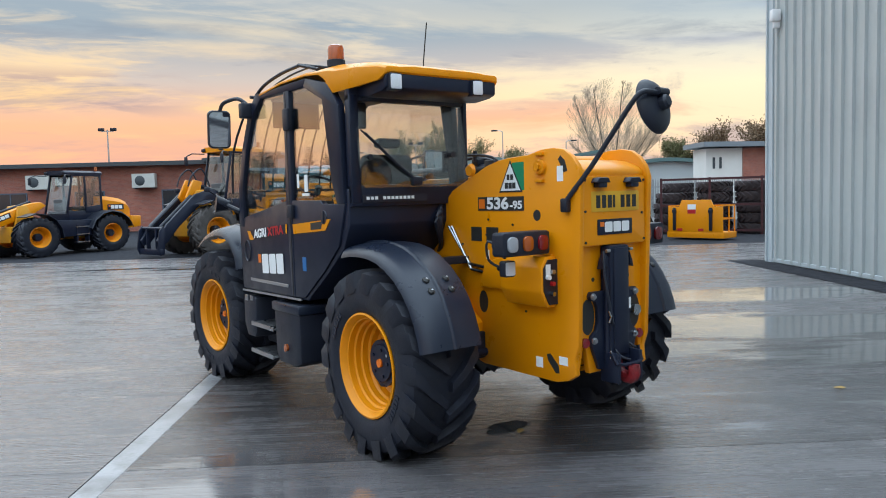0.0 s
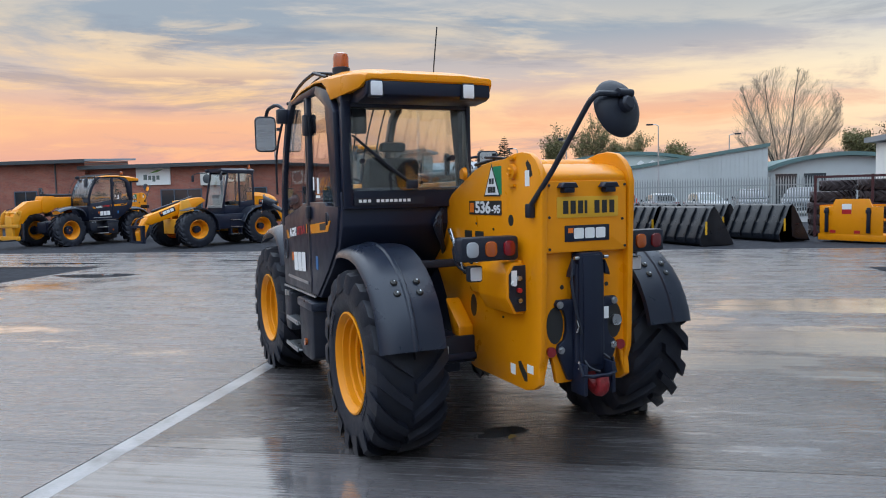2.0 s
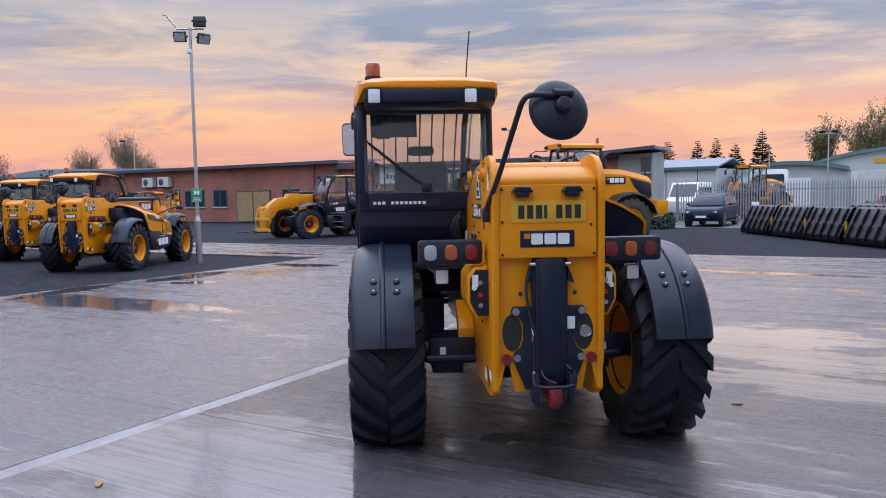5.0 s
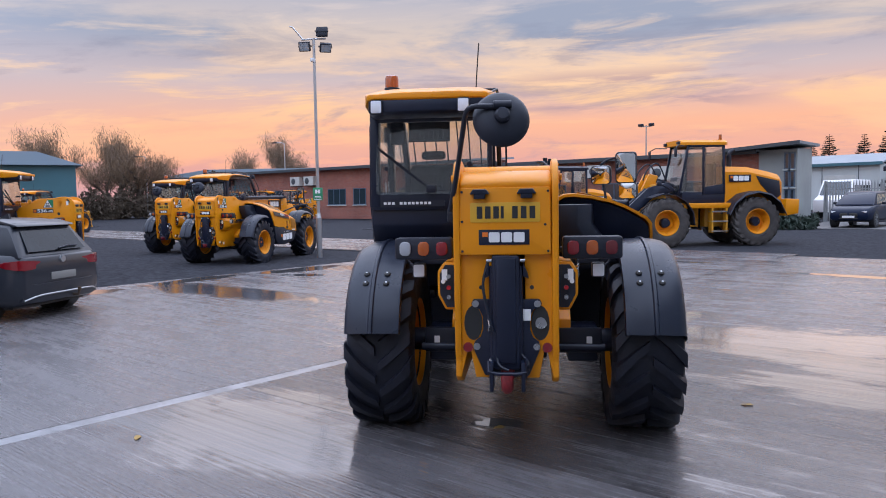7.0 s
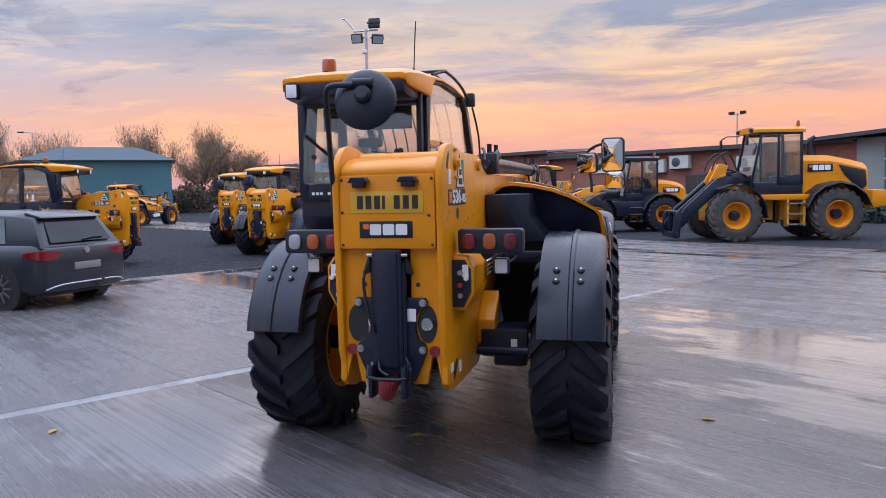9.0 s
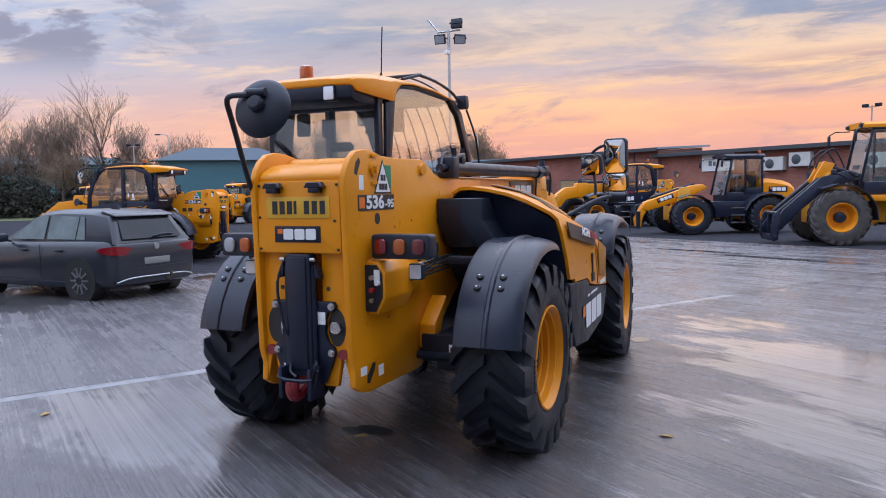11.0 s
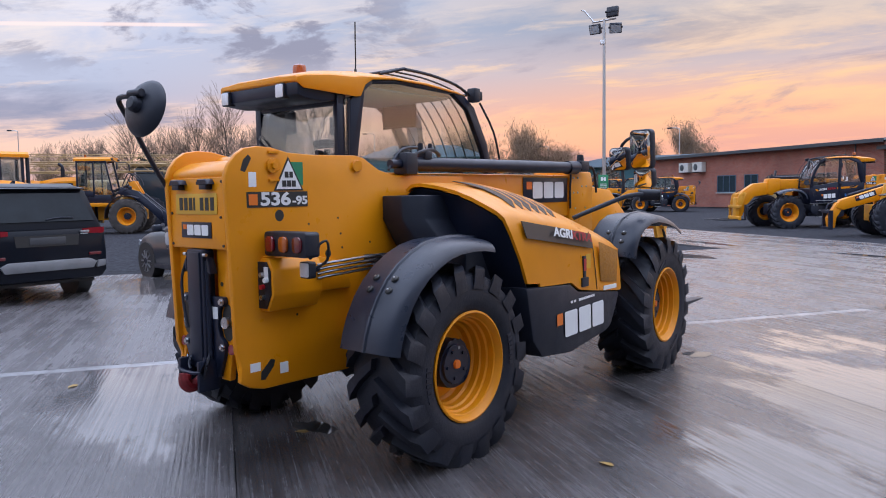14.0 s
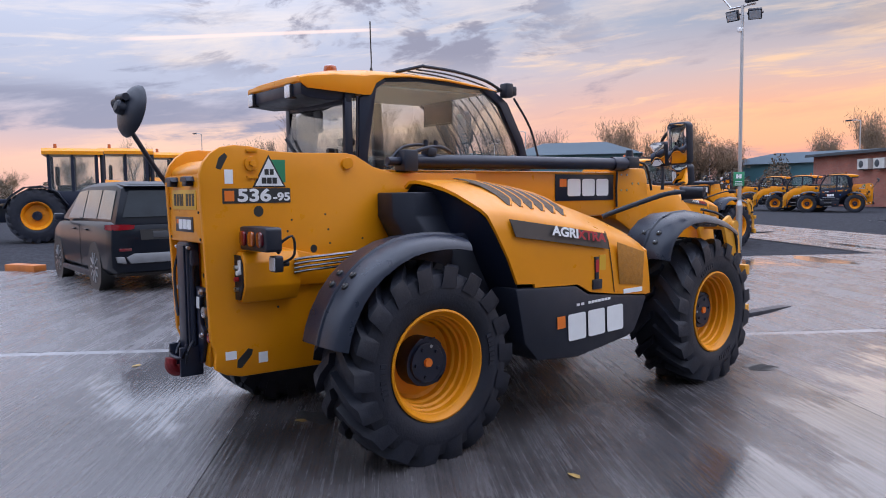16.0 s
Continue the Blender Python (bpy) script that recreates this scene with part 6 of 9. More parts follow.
def window(parent, x0, x1, z0, z1, y, bars=1, glass_m=None):
    ring = []
    for d in (0.0, 0.07):
        for yy in (y - 0.05, y):
            ring.append([(x0 + d, yy, z0 + d), (x1 - d, yy, z0 + d), (x1 - d, yy, z1 - d), (x0 + d, yy, z1 - d)])
    w = part("window", loft([ring[0], ring[1], ring[3], ring[2], ring[0]], False), FRAME, parent, "blue framed window", 0)
    for k in range(1, bars + 1):
        xm = x0 + (x1 - x0) * k / (bars + 1)
        part("mullion", box(xm - 0.03, xm + 0.03, y - 0.048, y - 0.002, z0 + 0.07, z1 - 0.07), FRAME, w, smooth=0)
    for k in range(bars + 1):
        part("pane", box(x0 + (x1 - x0) * k / (bars + 1) + 0.02, x0 + (x1 - x0) * (k + 1) / (bars + 1) - 0.02, y - 0.03, y - 0.01, z0 + 0.04, z1 - 0.04), glass_m or WINDOW, w, smooth=0)
    part("sill", box(x0 - 0.06, x1 + 0.06, y - 0.12, y, z0 - 0.07, z0), PANEL, w, smooth=0)


for x0, x1, z0, z1, b in ((-57.2, -54.8, 1.3, 2.7, 2), (-48.0, -45.6, 1.25, 2.7, 2), (-44.6, -43.0, 1.25, 2.7, 1), (-37.0, -35.2, 1.3, 2.6, 1)):
    window(office, x0, x1, z0, z1, 45.2, b)
for x0, x1, z0, z1, b in ((-26.2, -23.2, 1.0, 2.5, 2), (-15.2, -13.2, 1.2, 2.5, 1), (-20.4, -18.6, 1.2, 2.5, 1)):
    window(office, x0, x1, z0, z1, 45.6, b)
for k in range(2):
    for z0 in (0.95, 1.98, 3.01):
        window(office, -8.80 + 0.30 * k, -8.51 + 0.30 * k, z0, z0 + 0.94, 45.5, 0)
doors = part("store_door", box(-41.9, -38.2, 45.12, 45.20, 0.0, 2.55), FASCIA, office, "tan timber double door", 0)
for k in range(2):
    part("door_leaf", box(-41.8 + 1.8 * k, -40.1 + 1.8 * k, 45.08, 45.12, 0.05, 2.45, 0.01), TIMBER, doors, smooth=0)
for x, z, y in ((-22.35, 3.1, 45.6), (-16.1, 3.05, 45.6), (-20.6, 3.3, 45.6), (-52.2, 3.5, 45.2), (-50.2, 3.5, 45.2)):
    ac = tagged(part("air_conditioner", box(x - 0.68, x + 0.68, y - 0.5, y - 0.06, z - 0.42, z + 0.42, 0.02), ACMAT, smooth=0), "grey wall-mounted air conditioning unit on brick wall", "air conditioner", "air conditioners")
    part("fan_grille", lathe([(0.0, -0.02), (0.27, -0.02), (0.30, 0.0), (0.30, 0.02)], 20, "y"), FASCIA, ac, m=Matrix.Translation((x - 0.2, y - 0.5, z)))
    part("bracket", joined(box(x - 0.6, x - 0.54, y - 0.5, y, z - 0.48, z - 0.42), box(x + 0.54, x + 0.6, y - 0.5, y, z - 0.48, z - 0.42)), FASCIA, ac)
board = tagged(part("sign_board", box(-27.9, -25.4, 45.5, 45.58, 2.8, 4.0, 0.01), WHITE, smooth=0), "white wall sign with plain dark and green bars", "sign")
for k, (x, w, z0, z1) in enumerate(((-27.35, 0.26, 3.15, 3.5), (-27.0, 0.22, 3.15, 3.42), (-26.7, 0.22, 3.03, 3.42), (-26.4, 0.22, 3.15, 3.42))):
    part("sign_bar", box(x, x + w, 45.492, 45.5, z0, z1), mat("grey_ink", (0.14, 0.17, 0.16), 0.6) if k == 0 else bpy.data.materials["grey_ink"], board, smooth=0)
part("sign_swoosh", prism([(-26.9, 3.58), (-26.3, 3.66), (-25.9, 3.84), (-26.4, 3.78)], "y", 45.492, 45.5), mat("green_ink", (0.16, 0.33, 0.08), 0.6), board, smooth=0)
# floodlight mast on the roof line
def street_lamp(x, y, h, arm=1.0, turn=0.0, double=False):
    m = pose(x, y, 0, 0, 0, turn)
    s = thing("street_lamp", m, "thin grey street lamp column", "street lamp", "street lamps")
    part("column", cyl((0, 0, 0), (0, 0, h), 0.09, 0.05, 10), SILVER, s)
    if double:
        for q in (-1, 1):
            part("head", box(q * 0.25, q * 0.70, -0.12, 0.12, h - 0.1, h + 0.14, 0.03), PLASTIC, s)
        part("cross_arm", box(-0.5, 0.5, -0.04, 0.04, h - 0.15, h - 0.07), SILVER, s)
    else:
        part("arm", tube([(0, 0, h), (arm * 0.4, 0, h + 0.12), (arm, 0, h + 0.12)], 0.04), SILVER, s)
        part("head", box(arm - 0.1, arm + 0.5, -0.12, 0.12, h + 0.06, h + 0.20, 0.03), PLASTIC, s)


for a in ((9.0, 72, 7.7, 0.6, 180), (-4.2, 72, 5.9, 0.5, 180), (16.5, 78, 7.0, 0.6, 0), (-60.5, 50, 7.8, 1.0, 200), (-75.0, 42, 6.8, 1.0, 200), (-80, 22, 8.5, 1.0, 230), (-92, -18, 9.5, 0.9, 240)):
    street_lamp(*a)
street_lamp(-24, 60, 7.6, double=True)
street_lamp(0.5, 70, 6.6, double=True)
street_lamp(-78, 18, 7.2, double=True, turn=60)

# ---------------------------------------------------------------- distant units, beyond the fence
UNIT = mat("pale_steel_unit", (0.46, 0.49, 0.50), 0.5, vary=(0.3, 0.07))
TEAL = mat("teal_steel_cladding", (0.05, 0.14, 0.17), 0.5, vary=(0.15, 0.12))
GREY_GREEN = mat("green_grey_trim", (0.10, 0.17, 0.17), 0.5)
u = thing("industrial_unit", Matrix.Identity(4), "pale ribbed steel unit with sloping roof", "building", "distant industrial units")
part("wall", prism([(6.0, 0), (19.4, 0), (19.4, 5.6), (6.0, 3.7)], "y", 75, 100), UNIT, u, smooth=0)
part("roof", prism([(5.8, 3.66), (19.6, 5.62), (19.6, 5.95), (5.8, 3.98)], "y", 74.8, 100), GREY_GREEN, u, smooth=0)
for k in range(32):
    part("cladding_rib", prism([(6.2 + 0.41 * k, 0.2), (6.28 + 0.41 * k, 0.2), (6.28 + 0.41 * k, 3.72 + 0.0585 * k), (6.2 + 0.41 * k, 3.72 + 0.0585 * k)], "y", 74.94, 75.0), UNIT, u, smooth=0)
part("door", box(2.6, 6.0, 76.0, 90, 0, 3.4), ACMAT, u, smooth=0)


def arch_unit(x0, x1, y, z0, z1, depth, wall_m, label, openings):
    a = thing("arched_unit", Matrix.Identity(4), label, "building", "distant industrial units")
    n = 14
    arc = [(x0 + (x1 - x0) * k / n, z0 + (z1 - z0) * math.sin(math.pi * k / n) ** 0.8) for k in range(n + 1)]
    part("wall", prism([(x0, 0), (x1, 0)] + arc[::-1], "y", y, y + depth), wall_m, a, smooth=0)
    part("roof", prism([(u0, v + 0.02) for u0, v in arc] + [(u0, v + 0.4) for u0, v in arc[::-1]], "y", y - 0.6, y + depth), GREY_GREEN, a, "grey green curved roof", 0)
    for o0, o1, zz, mt in openings:
        part("shutter", box(o0, o1, y - 0.08, y, 0, zz), mt, a, smooth=0)
    return a


arch_unit(19.8, 34, 77, 3.3, 4.6, 20, UNIT, "pale unit with curved roof and open bays", ((20.6, 22.6, 3.0, WINDOW), (23.2, 25.2, 3.0, WINDOW), (25.8, 27.8, 2.9, PANEL), (28.4, 30.4, 2.9, PANEL)))
au = arch_unit(-2.0, 18, 96, 4.6, 6.2, 20, PANEL, "pale unit with curved roof and painted bird marks", ((0.5, 5.5, 3.9, WHITE), (6.3, 11, 3.9, WHITE), (12, 16, 3.9, WHITE)))
for k, (x, w) in enumerate(((4.2, 3.6), (13.0, 2.6))):
    part("painted_mark", box(x, x + w, 95.9, 95.95, 4.75, 5.25), PLATE, au, smooth=0)
for k, x in enumerate((9.0, 10.4, 11.8)):
    part("painted_mark", prism([(x, 5.1), (x + 0.4, 4.7), (x + 0.9, 5.2), (x + 0.5, 5.5)], "y", 95.9, 95.95), WHITE, au, smooth=0)
ab = arch_unit(-8.0, 2.0, 78, 3.5, 4.2, 18, UNIT, "pale unit with low curved roof and shutters", ((-7.4, -4.6, 3.0, WHITE), (-3.8, -1.2, 3.0, WHITE)))
pu = thing("clinic_building", Matrix.Identity(4), "white panelled building with brick end and flat roof", "building", "distant industrial units")
part("wall", box(26.3, 29.6, 65, 68, 0, 5.2), mat("white_render", (0.74, 0.72, 0.69), 0.7, vary=(0.6, 0.05)), pu, smooth=0)
part("brick_wall", box(29.6, 46, 64.9, 68, 0, 5.2), BRICK, pu, smooth=0)
part("roof", prism([(25.7, 5.32), (47, 5.05), (47, 5.45), (25.7, 5.75)], "y", 64, 69), ROOF_SHEET, pu, smooth=0)
for x in (26.9, 27.5):
    part("wall_slot", box(x, x + 0.2, 64.92, 65.0, 3.4, 4.4), FASCIA, pu, smooth=0)


def teal_shed(m, w, h, label):
    t = thing("teal_shed", m, label, "building", "teal sheds")
    part("wall", box(0, w, 0, 25, 0, h), TEAL, t, smooth=0)
    part("roof", prism([(-0.6, h - 0.1), (w + 0.6, h - 0.1), (w * 0.75, h + 1.1), (w * 0.25, h + 1.1)], "y", -0.5, 25.5), mat("blue_grey_roof", (0.25, 0.33, 0.40), 0.4) if "blue_grey_roof" not in bpy.data.materials else bpy.data.materials["blue_grey_roof"], t, "pale blue grey sheet roof", 0)
    part("skirt", box(0.1, w - 0.1, -0.05, 0, 0, 1.2), BRICK, t, smooth=0)
    part("rooflight", box(w * 0.55, w * 0.65, -0.3, 2, h + 0.4, h + 0.85), WHITE, t, smooth=0)


teal_shed(pose(-70.8, 19.0, 0, 0, 0, 72), 12.5, 5.4, "teal clad storage shed with pale roof")
teal_shed(pose(-84, 47, 0, 0, 0, 38), 30, 4.6, "teal clad storage shed with pale roof")
teal_shed(pose(-120, -2, 0, 0, 0, 85), 30, 7.0, "dull teal shed behind bare trees")

# palisade fence
FENCE = mat("galvanised_steel", (0.30, 0.32, 0.33), 0.5, metal=0.6, vary=(2, 0.15))
fence = thing("palisade_fence", Matrix.Identity(4), "galvanised steel palisade fence", "fence")
pale = prism([(-0.035, 0.0), (0.035, 0.0), (0.035, 2.1), (0.0, 2.35), (-0.035, 2.1)], "y", -0.01, 0.01)
pale_me = bpy.data.meshes.new("pale")
pale.to_mesh(pale_me)
pale.free()
pale_me.materials.append(FENCE)
for k in range(230):
    o = new("pale", pale_me)
    o.parent, o.location = fence, (-6.8 + 0.145 * k, 46.0, 0)
for z in (0.5, 1.8):
    part("rail", box(-6.8, 26.6, 46.02, 46.07, z, z + 0.06), FENCE, fence, smooth=0)
for k in range(13):
    part("post", box(-6.8 + 2.75 * k, -6.72 + 2.75 * k, 46.03, 46.13, 0, 2.3), FENCE, fence, smooth=0)
flat("car_park", [(-6.9, 38.2), (40, 38.2), (40, 74), (-6.9, 74)], -0.02, mat("car_park_asphalt", (0.07, 0.07, 0.072), 0.5, vary=(0.5, 0.2), bump=(40, 0.5)), "damp asphalt car park beyond the yard", "car park", 0.1)
flat("grass_verge", [(-420, -300), (-62, -300), (-62, -60), (-66, 5), (-62, 20), (-62, 24), (-420, 24)], -0.03, GRASS, "rough grass verge beyond the yard", "grass", 0.1)

# ---------------------------------------------------------------- light mast with sign
mast = thing("light_mast", pose(-13.4, 15.1, 0), "grey steel light mast with three floodlights", "light mast")
part("lower_column", joined(cyl((0, 0, -0.05), (0, 0, 1.15), 0.085, seg=16), cyl((0, 0, 1.15), (0, 0, 1.30), 0.085, 0.05, 16)), SILVER, mast)
part("column", cyl((0, 0, 1.25), (0, 0, 6.45), 0.052, 0.042, 14), SILVER, mast)
part("cross_arm", joined(tube([(-0.32, -0.2, 6.42), (0.32, 0.2, 6.42)], 0.025), tube([(-0.28, -0.17, 6.42), (-0.55, -0.34, 6.80), (-0.62, -0.39, 6.82)], 0.022)), SILVER, mast)
for (x, y, z, rz, rx) in ((-0.24, -0.15, 6.22, 35, 20), (0.30, 0.19, 6.16, 60, 35), (0.22, 0.14, 6.62, 215, 10)):
    fl = part("floodlight", joined(box(-0.17, 0.17, -0.06, 0.06, -0.14, 0.14, 0.02), box(-0.20, 0.20, 0.03, 0.08, -0.02, 0.02)), PLASTIC, mast, "black floodlight", m=pose(x, y, z, rx, 0, rz))
    part("lens", box(-0.14, 0.14, -0.068, -0.058, -0.11, 0.11), LENS_WHITE, fl, m=pose(x, y, z, rx, 0, rz))
part("camera_bracket", box(-0.06, 0.06, -0.12, 0.0, 5.75, 5.87, 0.02), WHITE, mast)
SIGN = pose(0, 0, 0.49, 0, 0, 45) @ Matrix.Diagonal((0.72, 1.0, 0.62, 1))
sg = part("sign", box(-0.2, 0.2, -0.07, -0.06, 1.90, 2.52, 0.004), GREEN, mast, "green sign with white figure bars", m=SIGN)
for a in ((-0.13, 0.13, 2.02, 2.04), (-0.12, 0.12, 2.08, 2.11), (-0.1, -0.02, 2.24, 2.42), (0.02, 0.1, 2.24, 2.42), (-0.05, 0.05, 2.30, 2.36), (-0.15, 0.15, 1.94, 1.97)):
    part("sign_bar", box(a[0], a[1], -0.074, -0.07, a[2], a[3]), WHITE, sg, m=SIGN)

# ---------------------------------------------------------------- trees
BARK = mat("bark", (0.07, 0.055, 0.045), 0.9, vary=(3, 0.3))
TWIG = mat("bare_twigs", (0.21, 0.150, 0.115), 0.9, vary=(2, 0.25))
# lighter copy of the twigs: low sky light put into the colour
TWIG_LIT = mat("lit_twigs", (0.36, 0.28, 0.21), 0.9, vary=(2, 0.25))
LEAF_AUT = mat("autumn_leaves", (0.20, 0.130, 0.075), 0.8, vary=(1.5, 0.4))
LEAF_GRN = mat("dull_green_leaves", (0.17, 0.160, 0.07), 0.8, vary=(1.5, 0.4))
NEEDLE = mat("dark_needles", (0.018, 0.032, 0.022), 0.85, vary=(2, 0.3))


def branching(seed, h, levels, spread, up, trunk_r, fan=5, first=0.25, trunk_len=0.55, ratio=(0.45, 0.68)):
    """Limbs as lists of (p0, p1, r0, r1)."""
    rnd = random.Random(seed)
    segs, tips = [], []

    def grow(p, d, length, r, lev):
        n = 3
        for k in range(n):
            q = p + d * (length / n)
            r2 = r * (0.86 if lev == 0 else 0.78)
            segs.append((p, q, r, r2, lev))
            p, r = q, r2
            d = (d + Vector((rnd.gauss(0, 0.07), rnd.gauss(0, 0.07), rnd.gauss(0.02, 0.04)))).normalized()
            if lev < levels and (k > 0 or lev > 0 or first < 0.2):
                for _ in range(fan if lev < 2 else 3):
                    a = rnd.uniform(0, 2 * math.pi)
                    side = Vector((math.cos(a), math.sin(a), 0))
                    nd = (d * up + side * spread * rnd.uniform(0.6, 1.2) + Vector((0, 0, rnd.uniform(0, 0.25)))).normalized()
                    grow(q, nd, length * rnd.uniform(*ratio), r * 0.55, lev + 1)
        tips.append((p, d))

    grow(Vector((0, 0, 0)), Vector((0, 0, 1)), h * trunk_len, trunk_r, 0)
    return segs, tips


def limb_mesh(segs, sides=3, rmin=0.0):
    verts, faces = [], []
    for p, q, r0, r1, lev in segs:
        d = (q - p).normalized()
        a = d.cross(Vector((0.3, 0.5, 0.8)))
        a.normalize()
        b = d.cross(a)
        n = 6 if lev == 0 else sides
        i = len(verts)
        for c, r in ((p, max(r0, rmin)), (q, max(r1, rmin))):
            for k in range(n):
                t = 2 * math.pi * k / n
                verts.append(c + (a * math.cos(t) + b * math.sin(t)) * r)
        for k in range(n):
            faces.append((i + k, i + (k + 1) % n, i + n + (k + 1) % n, i + n + k))
    return verts, faces


def raw(name, verts, faces, material, parent):
    me = bpy.data.meshes.new(name)
    me.from_pydata([tuple(v) for v in verts], [], faces)
    me.materials.append(material)
    o = new(name, me)
    o.parent = parent
    return o


def bare_tree(m, h, seed, label, spread=0.75, up=1.0, fan=4, leaves=None, leaf_n=0, levels=3, trunk=0.028, leaf_size=0.30, trunk_len=0.55, ratio=(0.45, 0.68), strands=False, ball=None):
    t = thing("tree", m, label, "tree", "trees beyond the yard")
    segs, tips = branching(seed, h, levels, spread, up, h * trunk, fan, 0.25, trunk_len, ratio)
    if ball:
        # the crown rounds off inside a ball
        cz, rad = ball
        mid, soft = Vector((0, 0, cz)), random.Random(seed)

        def inside(p):
            d = p - mid
            return p if d.length < rad or p.z < cz * 0.5 else mid + d * (rad * (1 - 0.12 * soft.random()) / d.length)

        segs = [(inside(p), inside(q), r0, r1, lev) for p, q, r0, r1, lev in segs]
    big = [s for s in segs if s[4] <= 1]
    small = [s for s in segs if s[4] > 1]
    raw("trunk", *limb_mesh(big, 4), BARK, t)
    tagged(raw("crown", *limb_mesh(small, 3, 0.008 * h / 10), TWIG, t), kind="stuff")
    if leaves:
        rnd = random.Random(seed + 5)
        verts, faces = [], []
        pts = [s[1] for s in small]
        for _ in range(leaf_n):
            p = rnd.choice(pts) + Vector((rnd.gauss(0, 0.25), rnd.gauss(0, 0.25), rnd.gauss(0, 0.25)))
            a = Vector((rnd.gauss(0, 0.45), rnd.gauss(0, 0.45), 1.0 if strands else rnd.gauss(0, 0.6))).normalized() * leaf_size * rnd.uniform(0.6, 1.5)
            b = a.cross(Vector((rnd.gauss(0, 1), rnd.gauss(0, 1), rnd.gauss(0, 1)))).normalized() * leaf_size * (rnd.uniform(0.05, 0.10) if strands else rnd.uniform(0.3, 0.6))
            p = p - (a * 0.8 if strands else a * 0)
            i = len(verts)
            verts += [p - a, p + b, p + a, p - b]
            faces.append((i, i + 1, i + 2, i + 3))
        tagged(raw("foliage", verts, faces, leaves, t), kind="stuff")
    return t


def conifer(m, h, seed):
    t = thing("conifer", m, "dark pointed conifer tree", "tree", "conifers beyond the yard")
    rnd = random.Random(seed)
    part("trunk", cyl((0, 0, 0), (0, 0, h), h * 0.02, 0.02, 7), BARK, t)
    verts, faces = [], []
    z = h * 0.12
    while z < h * 0.99:
        L = (h - z) * 0.30 + 0.30
        for k in range(rnd.randint(9, 12)):
            a = rnd.uniform(0, 2 * math.pi)
            l = L * rnd.uniform(0.65, 1.1)
            d = Vector((math.cos(a), math.sin(a), rnd.uniform(-0.15, 0.12)))
            s = Vector((-math.sin(a), math.cos(a), 0))
            for j in range(9):
                f = (j + 1) / 9
                c = Vector((0, 0, z)) + d * l * f + Vector((0, 0, 0.18 * l * f * f))
                w = l * 0.46 * (1.1 - f)
                for q in (-1, 1):
                    i = len(verts)
                    tip = c + s * q * (w + 0.15) + d * 0.18 * l + Vector((0, 0, rnd.uniform(-0.22, 0.04) * l))
                    verts += [c - d * 0.12 * l, c + d * 0.12 * l, tip]
                    faces.append((i, i + 1, i + 2))
        z += h * 0.030
    tagged(raw("needles", verts, faces, NEEDLE, t), kind="stuff")
    return t


def polar(az, d, turn=0.0, x0=3.0, y0=2.0, z=-0.05):
    return pose(x0 + d * math.sin(radians(az)), y0 + d * math.cos(radians(az)), z, 0, 0, turn)


def vase_tree(m, h, rad, cz, seed, label):
    """Many upright stems from a low fork, with fine twigs out to a round crown."""
    t = thing("tree", m, label, "tree", "trees beyond the yard")
    rnd = random.Random(seed)
    mid = Vector((0, 0, cz))
    stems, twigs = [], []

    def reach(p, d):
        e = p - mid
        b = e.dot(d)
        q = b * b - e.length_squared + rad * rad
        return max(0.3, -b + math.sqrt(q)) if q > 0 else 0.4

    def shoot(p, d, length, r, lev):
        n = 5
        for k in range(n):
            q = p + d * (length / n)
            (stems if lev < 1 else twigs).append((p, q, r, r * 0.82, lev + 1))
            p, r = q, r * 0.82
            d = (d + Vector((rnd.gauss(0, 0.06), rnd.gauss(0, 0.06), rnd.gauss(0.04, 0.03)))).normalized()
            if lev < 3:
                for _ in range(2):
                    a = rnd.uniform(0, 2 * math.pi)
                    nd = (d + Vector((math.cos(a), math.sin(a), 0.25)) * rnd.uniform(0.35, 0.75)).normalized()
                    shoot(p, nd, min(reach(p, nd) * rnd.uniform(0.75, 1.0), length * rnd.uniform(0.40, 0.65)), r * 0.5, lev + 1)

    fork = Vector((0, 0, 2.2))
    stems.append((Vector((0, 0, 0)), fork, 0.30, 0.26, 0))
    for k in range(9):
        a = 2 * math.pi * k / 9 + rnd.uniform(-0.2, 0.2)
        lean = rnd.uniform(0.08, 1.35)
        d = Vector((math.cos(a) * lean, math.sin(a) * lean, 1.0)).normalized()
        shoot(fork, d, reach(fork, d) * 0.97, 0.14, 0)
    raw("trunk", *limb_mesh(stems, 5), BARK, t)
    tagged(raw("crown", *limb_mesh(twigs, 3, 0.006), TWIG_LIT, t), kind="stuff")
    return t


vase_tree(polar(14.9, 98, 0, 0.8, 0), 16.0, 6.3, 9.9, 3, "tall bare winter tree with fine rounded crown")
for az, d, h, s, kind in ((0.5, 125, 12.0, 11, LEAF_GRN), (3.2, 128, 10.5, 12, LEAF_GRN), (-2.0, 122, 10.5, 13, LEAF_GRN), (21.5, 95, 8.5, 14, LEAF_AUT), (25.0, 92, 9.0, 15, LEAF_AUT), (18.6, 98, 7.2, 16, LEAF_GRN), (28.5, 95, 9.0, 17, LEAF_GRN), (6.5, 118, 8.0, 18, LEAF_GRN)):
    bare_tree(polar(az, d, 40 * s), h, s, "tree with thin yellowing autumn leaves", 0.6, 1.0, 4, kind, 7000, leaf_size=0.15)
